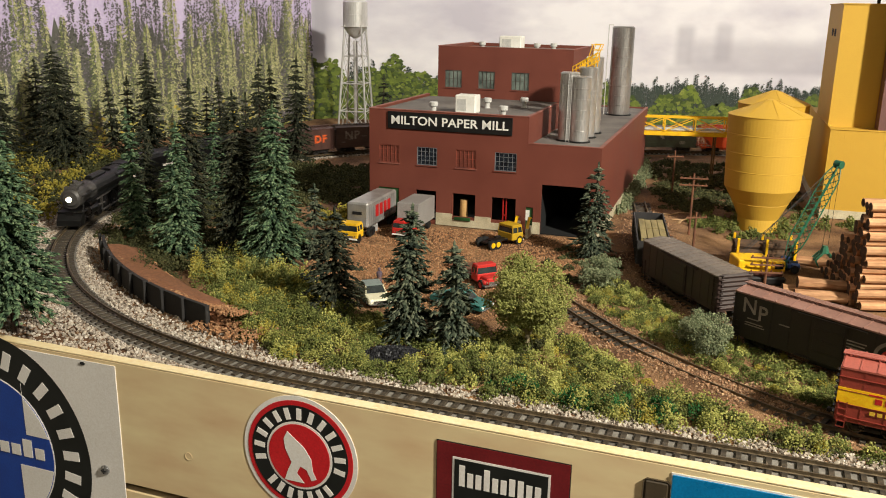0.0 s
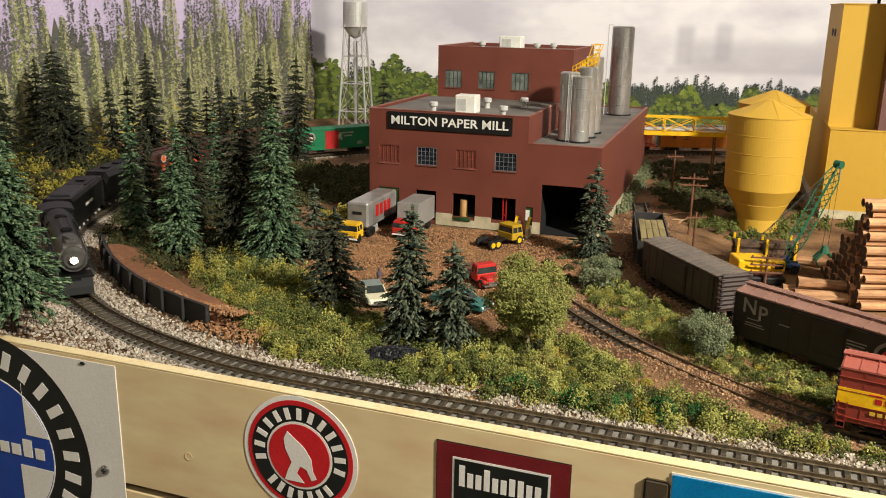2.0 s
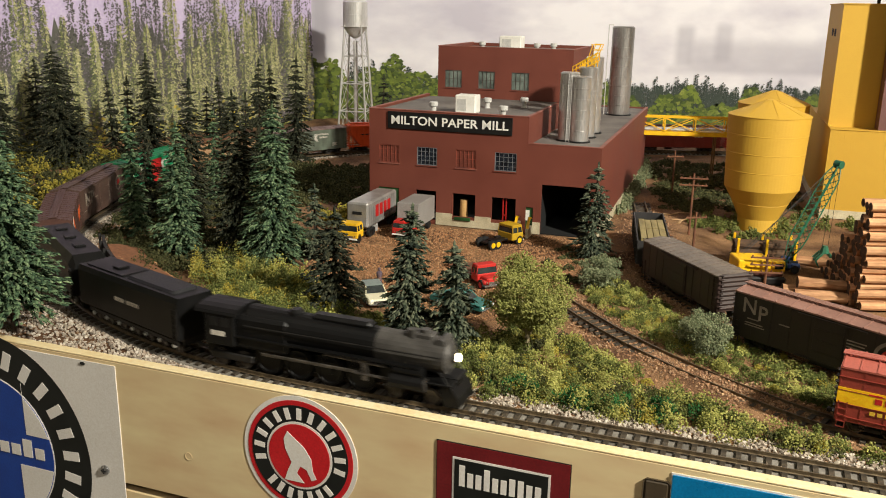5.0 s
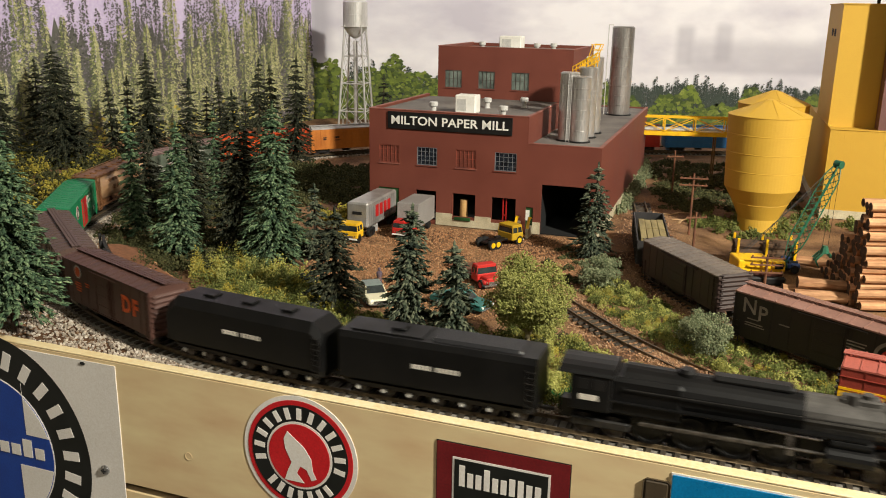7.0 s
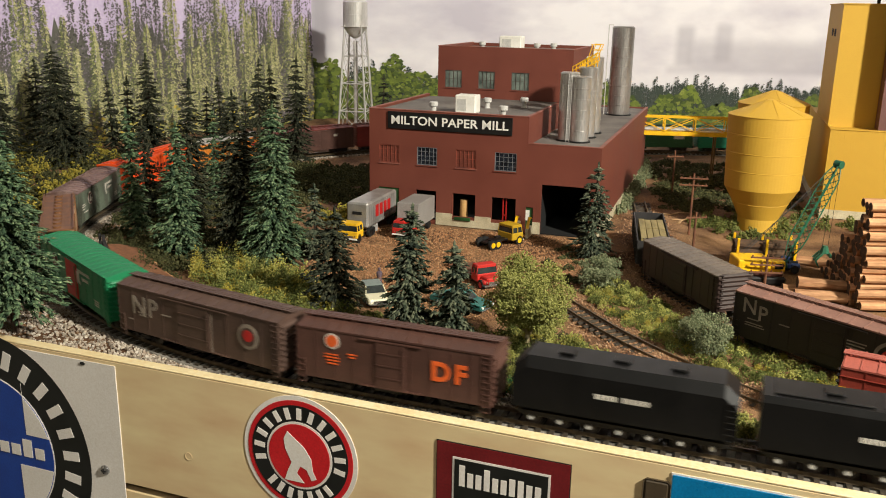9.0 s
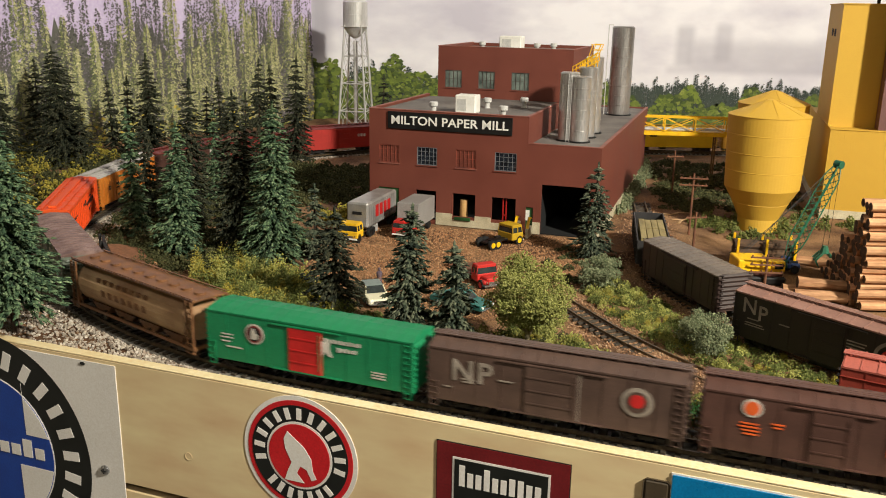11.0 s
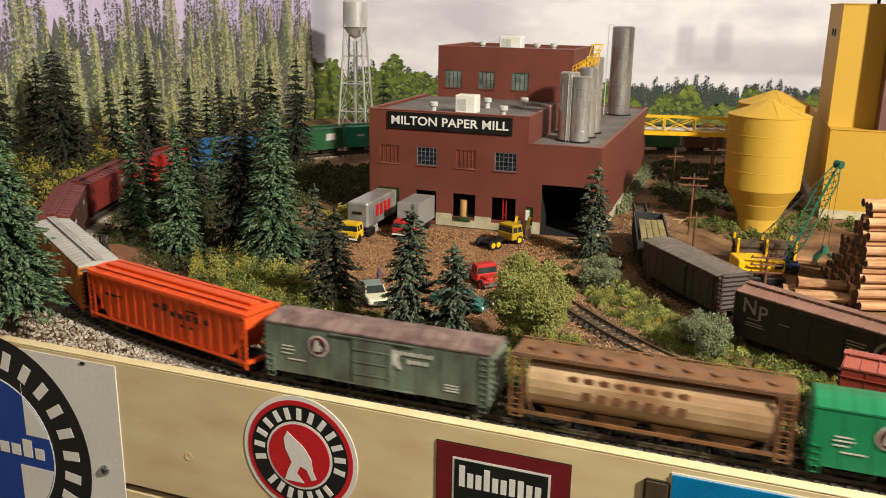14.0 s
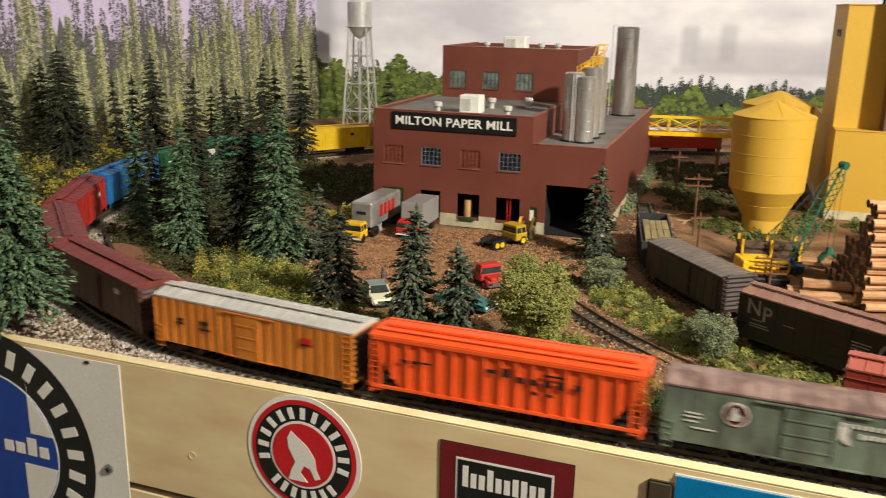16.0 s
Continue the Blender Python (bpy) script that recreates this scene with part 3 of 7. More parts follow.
part("door", box(bmesh.new(), 0.2045, 0.2185, 0.0015, 0.0024, 0.0066, 0.0328), GREEN, mill, "narrow green side door")
part("door_window", box(bmesh.new(), 0.2085, 0.2145, 0.0006, 0.0014, 0.016, 0.029), WHITE, mill)
b = bmesh.new()
rod(b, (0.126, 0.012, 0.010), (0.126, 0.012, 0.033), 0.0052, seg=14)
tagged(part("paper_roll", b, mat("tan_paper", lin(206, 164, 104), lin(180, 138, 84), 0.8)), "upright tan paper roll in the dock door", "paper roll").matrix_world = MILL
b = bmesh.new()
box(b, 0.1790, 0.1802, 0.004, 0.006, 0.010, 0.040)
box(b, 0.1830, 0.1842, 0.004, 0.006, 0.010, 0.040)
box(b, 0.1790, 0.1842, 0.004, 0.006, 0.018, 0.0195)
tagged(part("forklift_mast", b, mat("red_paint_small", lin(178, 34, 28), None, 0.5)), "red forklift mast standing in the dock door", "forklift").matrix_world = MILL
# name board
board = part("name_board", box(bmesh.new(), 0.0262, 0.1892, -0.0022, -0.0001, 0.1200, 0.1415, 0.0003), BLACK, mill, "black board with white capital letters")
me = word("MILTON PAPER MILL", 0.0150, 0.0002, 0, 1.02, 0.00022)
me.materials.append(WHITE)
o = new("lettering", me)
o.parent = board
w = max(v.co.x for v in me.vertices) - min(v.co.x for v in me.vertices)
o.matrix_local = pose(0.1075, -0.0025, 0.1307, 90, 0, 0) @ Matrix.Diagonal((0.1530 / w, 1, 1, 1))


# roof fittings, each a thing on the roof
def on_mill(name, u, v, z, label, category, group=""):
    return thing(name, MILL @ pose(u, v, z), label, category, group)


def roof_vent(u, v, z, k=1.0):
    t = on_mill("roof_vent", u, v, z, "small grey mushroom roof vent", "roof vent", "mill roof vents")
    part("stem", lathe(bmesh.new(), [(0.0042 * k, 0), (0.0034 * k, 0.001), (0.0034 * k, 0.0075 * k)], 14), GREYPL, t)
    part("cap", lathe(bmesh.new(), [(0.0048 * k, 0.0075 * k), (0.0056 * k, 0.0085 * k), (0.0056 * k, 0.0125 * k), (0.0048 * k, 0.0135 * k)], 16), GREYPL, t)


for q in ((0.0800, 0.020, 0.1405), (0.1730, 0.014, 0.1405), (0.1715, 0.128, 0.1405), (0.128, 0.10, 0.1405), (0.075, 0.25, 0.2090, 0.9), (0.158, 0.25, 0.2090, 0.9), (0.1785, 0.27, 0.2090, 0.9)):
    roof_vent(*q)
for u, v, z, a, c, h in ((0.122, 0.030, 0.1405, 0.0135, 0.011, 0.0235), (0.117, 0.262, 0.2090, 0.0165, 0.012, 0.021)):
    t = on_mill("air_handler", u, v, z, "white boxy air handling unit on the flat roof", "air handler")
    part("cabinet", box(bmesh.new(), -a, a, -c, c, 0.001, h, 0.0012), WHITE, t)
    part("base_frame", box(bmesh.new(), -a + .001, a - .001, -c + .001, c - .001, 0, 0.001), GREYPL, t)
    part("panel", box(bmesh.new(), -a * .75, a * .1, -c - .0004, -c, h * .2, h * .8), GREYPL, t)


def ringed_tank(name, u, v, z, r, h, rings, label, ladder=False, mt=None):
    t = on_mill(name, u, v, z, label, "steel tank")
    prof = [(r, 0.002)]
    for i in range(rings):
        a, bb = 0.002 + (h - .002) * i / rings, 0.002 + (h - .002) * (i + 1) / rings
        prof += [(r, a + .0003), (r, bb - .0006), (r * 1.035, bb - .0004), (r * 1.035, bb - .0001), (r, bb)]
    prof.append((r * 0.9, h + r * .12))
    part("shell", lathe(bmesh.new(), prof, 28), mt or SILVER, t, smooth=False)
    part("base_ring", lathe(bmesh.new(), [(r * 1.2, 0), (r * 1.2, 0.002)], 20), BLACK, t)
    return t


for (u, v, h) in ((0.2440, 0.066, 0.084), (0.2600, 0.060, 0.080), (0.2600, 0.105, 0.089), (0.2600, 0.150, 0.100)):
    t = ringed_tank("roof_tank", u, v, 0.1090, 0.0120, h, 6, "slim silver storage tank on the mill roof")
    if u == 0.2600 and v < 0.07:
        b = bmesh.new()
        for x in (-0.0145, -0.0105):
            rod(b, (x, -0.0105, 0.001), (x, -0.0105, h + .006), 0.0004, seg=5)
        for i in range(22):
            rod(b, (-0.0145, -0.0105, 0.003 + i * .0037), (-0.0105, -0.0105, 0.003 + i * .0037), 0.0003, seg=4)
        part("ladder", b, GREYPL, t)
t = on_mill("roof_stair", 0.240, 0.10, 0.1220, "yellow steel stair and railing at the tank tops", "stair")
b = bmesh.new()
for y in (0.0, 0.022):
    for i in range(7):
        x = 0.0 + i * 0.005
        z = 0.066 + i * 0.003
        rod(b, (x, y, z), (x, y, z + .011), 0.0005, seg=5)
    for dz in (.0005, .006, .011):
        rod(b, (0, y, .066 + dz), (0.030, y, .084 + dz), 0.0006, seg=5)
for y in (0.0, 0.022):
    for x in (0.012, 0.028):
        rod(b, (x, y, -.0130), (x, y, .085), .0007, seg=5)
    rod(b, (0.018, y, .084), (0.024, y, .105), .0006, seg=5)
    rod(b, (0.026, y, .084), (0.034, y, .105), .0006, seg=5)
    rod(b, (0.022, y, .105), (0.034, y, .105), .0006, seg=5)
part("railing", b, YELLOWB, t)
b = bmesh.new()
for i in range(10):
    box(b, i * .003, i * .003 + .0026, 0, .022, .066 + i * .0018, .0666 + i * .0018)
for i in range(2):
    box(b, 0.024, 0.034, .0005 + i * .0106, .0108 + i * .0106, .098, .0988)
part("treads", b, YELLOWB, t)
t = ringed_tank("chimney_stack", 0.2640, 0.384, 0.1090, 0.0173, 0.1345, 9, "tall ribbed dark silver chimney stack on the mill roof",
                mt=mat("dull_steel", lin(190, 186, 182), lin(130, 126, 122), 0.33, 0.7, s1=60, stretch=(1, 1, .2)))
b = bmesh.new()
rod(b, (-0.022, -0.006, 0), (-0.022, -0.006, 0.1385), 0.0007, seg=6)
rod(b, (-0.022, -0.006, 0.1385), (-0.016, -0.004, 0.1385), 0.0007, seg=6)
part("pipe", b, GREYPL, t)
# ---- yellow silos, yellow tower, bridge ----
def yellow_silo(x, y, k=1.0):
    t = thing("silo", pose(x, y, -0.004, 0, 0, 20), "large yellow conical-roofed silo on a narrow foot", "silo", "yellow silos")
    r = 0.0497 * k
    prof, bands = [], 4
    for i in range(bands + 1):
        f = i / bands
        q, z = r * (.925 + .075 * f), .0555 + .0910 * f
        prof += [(q, z)] if i in (0, bands) else [(q, z - .0005), (q + .00035, z - .0002), (q + .00035, z + .0002), (q, z + .0005)]
    part("shell", lathe(bmesh.new(), prof, 72), YELLOW, t)
    part("hopper", lathe(bmesh.new(), [(.0255 * k, .0160), (.0345 * k, .0352), (.0350 * k, .0356), (.0348 * k, .0362), (r * .925, .0555)], 64), YELLOW, t)
    part("foot", lathe(bmesh.new(), [(.0250 * k, 0.0), (.0255 * k, .0160)], 48), YELLOW, t)
    part("roof", lathe(bmesh.new(), [(r * 1.012, .1462), (r * 1.012, .1470), (r * .55, .1560), (r * .1, .1652), (.002, .1660)], 64), YELLOW, t)
    b = bmesh.new()
    for i in range(8):
        a = i * math.pi / 4 + 0.3
        rod(b, (r * math.cos(a), r * math.sin(a), .1472), (.006 * math.cos(a), .006 * math.sin(a), .1652), .00022, seg=4)
    split_part("roof_rib", b, YELLOW, t)
    return t


yellow_silo(0.4065, 1.102)
yellow_silo(0.478, 1.285).scale.z = .975

# tall yellow works
YM = pose(0.516, 1.172, -0.004, 0, 0, -17)
ym = thing("yellow_mill", YM, "tall yellow corrugated mill building with a high elevator tower", "building")
b = box(bmesh.new(), 0, 0.34, 0, 0.30, 0.012, 0.121)
part("lower_block", b, YELLOW, ym)
part("plinth", box(bmesh.new(), -0.001, 0.341, -0.001, 0.301, 0, 0.012), CONC, ym)
b = bmesh.new()
for i in range(110):
    x = 0.003 + i * 0.003
    box(b, x, x + 0.0014, -0.0003, 0, 0.013, 0.119)
part("corrugation", b, YELLOW, ym)
b = bmesh.new()
for q in ((-.0008, .3408, -.0012, .003, .121, .1225), (-.0008, .003, .003, .30, .121, .1225)):
    box(b, *q)
part("coping", b, YELLOW, ym)
b = box(bmesh.new(), 0.0, 0.105, 0.036, 0.192, 0.121, 0.2825)
part("tower", b, YELLOW, ym)
part("tower_roof", box(bmesh.new(), -0.0015, 0.1065, 0.0345, 0.1935, 0.2825, 0.2840), YELLOW, ym)
for i in range(2):
    part("vent", box(bmesh.new(), -0.0006, -0.0001, 0.085 + i * .030, 0.100 + i * .030, 0.240, 0.250), DARK, ym, "small dark louvre")
b = bmesh.new()
rod(b, (0.045, .06, .2840), (0.045, .06, .33), 0.0022, seg=8)
part("roof_pole", b, DARK, ym)
DUSTY = mat("dull_mauve_plastic", lin(122, 84, 78), lin(96, 66, 62), 0.6, s1=20)
sh = thing("brown_block", YM @ pose(0.058, 0.004, 0.1226), "dull red-brown block on the yellow mill roof", "building block")
part("shell", box(bmesh.new(), 0, 0.12, 0, 0.030, 0, 0.20), DUSTY, sh)
part("shell_roof", box(bmesh.new(), -0.001, 0.121, -0.001, 0.031, 0.20, 0.2015), DUSTY, sh)

# conveyor bridge between mill and silos
BR = pose(0.318, 1.478, -0.0095, 0, 0, -6)
br = thing("conveyor_bridge", BR, "yellow trussed conveyor bridge between mill and silos", "bridge")
L = 0.30
part("deck", box(bmesh.new(), 0, L, -0.010, 0.010, 0.074, 0.081, 0.0004), YELLOWB, br)
for y in (-0.0098, 0.0098):
    b = bmesh.new()
    box(b, 0, L, y - .0008, y + .0008, 0.1035, 0.1060)
    n = 6
    for i in range(n + 1):
        x = i * L / n
        box(b, max(0, x - .001), min(L, x + .001), y - .0008, y + .0008, 0.081, 0.1035)
    part("rail_frame", b, YELLOWB, br)
    b = bmesh.new()
    for i in range(n):
        x0, x1 = i * L / n, (i + 1) * L / n
        rod(b, (x0, y, .0815), (x1, y, .103), .0008, seg=5)
        rod(b, (x0, y, .103), (x1, y, .0815), .0008, seg=5)
    part("cross_brace", b, YELLOWB, br)
part("belt", box(bmesh.new(), 0, L, -0.006, 0.006, 0.083, 0.0865), GREYPL, br, "grey conveyor belt")
b = bmesh.new()
rod(b, (0.135, -0.008, 0.003), (0.135, -0.008, 0.074), .0014, seg=6)
rod(b, (0.135, 0.008, 0.003), (0.135, 0.008, 0.074), .0014, seg=6)
part("leg", b, mat("brown_post", lin(120, 86, 40), None, 0.7), br)

# water tower behind the far line
wt = thing("water_tower", pose(-0.190, 1.865, -0.004), "silver steel water tower on four braced legs", "water tower")
part("tank", lathe(bmesh.new(), [(0.004, 0.203), (0.013, 0.210), (0.0245, 0.2245), (0.0255, 0.227), (0.0255, 0.250), (0.0259, 0.2505), (0.0255, 0.251), (0.0255, 0.276), (0.004, 0.293)], 32), SILVERLT, wt, smooth=False)
part("walkway", lathe(bmesh.new(), [(0.0256, 0.2265), (0.0290, 0.2265), (0.0290, 0.2275), (0.0256, 0.2275)], 32), SILVERLT, wt)
part("riser_pipe", rod(bmesh.new(), (0, 0, 0), (0, 0, 0.198), 0.0045, seg=12), SILVERLT, wt)
legs = [(math.cos(a), math.sin(a)) for a in (0.6, 2.17, 3.74, 5.31)]
for cx, cy in legs:
    part("leg", rod(bmesh.new(), (cx * .044, cy * .044, 0), (cx * .0245, cy * .0245, .231), .0022, seg=6), SILVERLT, wt)
b = bmesh.new()
for k in range(4):
    (ax, ay), (cx, cy) = legs[k], legs[(k + 1) % 4]
    for z in (0.055, 0.112, 0.168):
        r = .044 - .0205 * z / .222
        rod(b, (ax * r, ay * r, z), (cx * r, cy * r, z), .0014, seg=5)
    for z0, z1 in ((0.0, .055), (.055, .112), (.112, .168), (.168, .216)):
        r0, r1 = .044 - .0205 * z0 / .222, .044 - .0205 * z1 / .222
        rod(b, (ax * r0, ay * r0, z0), (cx * r1, cy * r1, z1), .0006, seg=4)
        rod(b, (cx * r0, cy * r0, z0), (ax * r1, ay * r1, z1), .0006, seg=4)
split_part("brace", b, SILVERLT, wt)
# ---- rolling stock ----
STEEL = mat("blackened_steel", lin(40, 37, 35), lin(22, 21, 20), 0.55, 0.2, s1=150, s2=1500, bump=0.1)
WHEELM = mat("worn_wheel_steel", lin(112, 106, 100), lin(62, 58, 54), 0.38, 0.6, s1=200, bump=0.05)
LOCOBLACK = mat("engine_black", lin(17, 16, 16), lin(10, 10, 10), 0.45, s1=40, bump=0.05, spec=0.3)
SMOKEGREY = mat("graphite_smokebox", lin(92, 89, 85), lin(66, 63, 60), 0.5, 0.35, s1=60, bump=0.05)


def paint(name, rgb, rgb2=None, rough=0.5, s1=45, contrast=0.5, stretch=(1, 1, 1)):
    c2 = rgb2 or tuple(int(v * 0.82) for v in rgb)
    return mat(name, lin(*rgb), lin(*c2), rough, s1=s1, s2=900, bump=0.08, contrast=contrast, stretch=stretch)


def wheel_mesh(r, w=0.0022):
    b = bmesh.new()
    lathe(b, [(r + .0008, 0), (r + .0008, .0006), (r, .0008), (r * .98, w), (r * .82, w), (r * .78, w * .6), (r * .3, w * .6), (r * .28, w * .9), (r * .1, w * .9)], 18)
    return mesh_of(b, WHEELM, "wheel")


FREIGHT_WHEEL = wheel_mesh(0.0050)
b = bmesh.new()
for y in (-.0112, .0112):
    box(b, -.0145, .0145, y - .0009, y + .0009, .0068, .0092, .0003)
    box(b, -.0050, .0050, y - .0012, y + .0012, .0034, .0068, .0004)
    for x in (-.0105, .0105):
        box(b, x - .0022, x + .0022, y - .0015, y + .0015, .0036, .0068, .0005)
    rod(b, (-.0085, y, .0045), (-.004, y, .0038), .0007, seg=5)
    rod(b, (.0085, y, .0045), (.004, y, .0038), .0007, seg=5)
box(b, -.0022, .0022, -.0105, .0105, .0045, .0090)
TRUCK = mesh_of(b, STEEL, "truck")


def add_truck(car, x, axles=(-.0105, .0105)):
    t = part("truck", TRUCK, STEEL, car)
    t.matrix_local = pose(x, 0, 0)
    for ax in axles:
        for y, ry in ((-.0072, 90), (.0072, -90)):
            w = part("wheel", FREIGHT_WHEEL, WHEELM, t)
            w.matrix_local = pose(ax, y, .0050, ry, 0, 0)
    return t


def coupler(car, x, sgn):
    b = bmesh.new()
    box(b, min(x, x + sgn * .0052), max(x, x + sgn * .0052), -.0012, .0012, .0078, .0098, .0003)
    box(b, min(x + sgn * .0040, x + sgn * .0062), max(x + sgn * .0040, x + sgn * .0062), -.0022, .0016, .0072, .0102, .0004)
    part("coupler", b, STEEL, car)


def ladder(car, x, y, z0, z1, material, w=.0052):
    b = bmesh.new()
    d = .0007 if y > 0 else -.0007
    for xx in (x - w / 2, x + w / 2):
        box(b, xx - .0003, xx + .0003, min(y, y + d), max(y, y + d), z0, z1)
    n = int((z1 - z0) / .0042)
    for i in range(n + 1):
        z = z0 + .001 + (z1 - z0 - .002) * i / n
        box(b, x - w / 2, x + w / 2, min(y + d * .5, y + d * 1.3), max(y + d * .5, y + d * 1.3), z - .0003, z + .0003)
    part("ladder", b, material, car)


def mark(car, side, x0, x1, z0, z1, material, name="lettering_bar", y=0.0178, lift=0.00025):
    b = bmesh.new()
    yy = -y if side < 0 else y
    box(b, x0, x1, min(yy, yy + side * lift), max(yy, yy + side * lift), z0, z1)
    part(name, b, material, car)


def disc(car, side, x, z, r, material, name="emblem", y=0.0178, lift=0.0003):
    b = bmesh.new()
    rod(b, (x, side * y, z), (x, side * (y + lift), z), r, seg=28)
    return part(name, b, material, car)


CAR_LIST = []
HALF_W = 0.0174
MWHITE = mat("lettering_white", lin(222, 216, 204), lin(190, 182, 170), 0.6, bump=0)
MGREY = mat("lettering_grey", lin(168, 156, 142), lin(126, 114, 102), 0.6, bump=0)
MORANGE = mat("lettering_orange", lin(238, 104, 40), lin(210, 88, 32), 0.6, bump=0)
MRED = mat("lettering_red", lin(196, 36, 34), lin(168, 28, 28), 0.5, bump=0)
MBLACK = mat("lettering_black", lin(26, 24, 22), lin(16, 15, 14), 0.6, bump=0)
MYELLOW = mat("lettering_yellow", lin(232, 190, 60), lin(204, 160, 44), 0.6, bump=0)


def car_base(name, L, label, parent_pose, group="freight train"):
    t = thing(name, parent_pose, label, "freight car", group)
    add_truck(t, L / 2 - .0235)
    add_truck(t, -L / 2 + .0235)
    coupler(t, L / 2, 1)
    coupler(t, -L / 2, -1)
    b = bmesh.new()
    box(b, -L / 2 + .002, L / 2 - .002, -.0035, .0035, .0086, .0108)
    for x in (-.02, .02, -.045, .045):
        box(b, x - .001, x + .001, -.0150, .0150, .0092, .0108)
    box(b, -.016, .006, -.0135, -.007, .0055, .0092, .0004)
    rod(b, (.012, .009, .0075), (.026, .009, .0075), .0026, seg=10)
    part("underframe", b, STEEL, t)
    return t


def roof_mesh(L, eave, peak, ribs, w=HALF_W):
    b = bmesh.new()
    slab_pts = [(-w - .0005, eave - .0012), (w + .0005, eave - .0012), (w + .0005, eave), (w * .5, eave + (peak - eave) * .62), (0, peak), (-w * .5, eave + (peak - eave) * .62), (-w - .0005, eave)]
    rows = [[b.verts.new((x, y, z)) for y, z in slab_pts] for x in (-L / 2, L / 2)]
    n = len(slab_pts)
    for i in range(n):
        j = (i + 1) % n
        b.faces.new((rows[0][i], rows[0][j], rows[1][j], rows[1][i]))
    b.faces.new(rows[0])
    b.faces.new(rows[1][::-1])
    return b


def add_roof(t, L, eave, peak, ribs, material, w=HALF_W):
    r = part("roof", roof_mesh(L, eave, peak, ribs, w), material, t)
    b = bmesh.new()
    e = .0005
    prof = [(-w - .0005, eave), (-w * .5, eave + (peak - eave) * .62), (0, peak), (w * .5, eave + (peak - eave) * .62), (w + .0005, eave)]
    for i in range(2):
        x = i * .0009
        for y, z in prof:
            b.verts.new((x, y, z - .0002))
            b.verts.new((x, y, z + e))
    b.verts.ensure_lookup_table()
    v = b.verts
    for k in range(4):
        a, c = 2 * k, 2 * k + 2
        b.faces.new((v[a + 1], v[c + 1], v[c + 11], v[a + 11]))
        b.faces.new((v[a], v[c], v[c + 1], v[a + 1]))
        b.faces.new((v[a + 11], v[c + 11], v[c + 10], v[a + 10]))
    b.faces.new((v[0], v[1], v[11], v[10]))
    b.faces.new((v[8], v[18], v[19], v[9]))
    me = mesh_of(b, material, "roof_rib")
    for i in range(ribs + 1):
        part("roof_rib", me, material, r).matrix_local = pose(-L / 2 + .0008 + (L - .0025) * i / ribs, 0, 0)


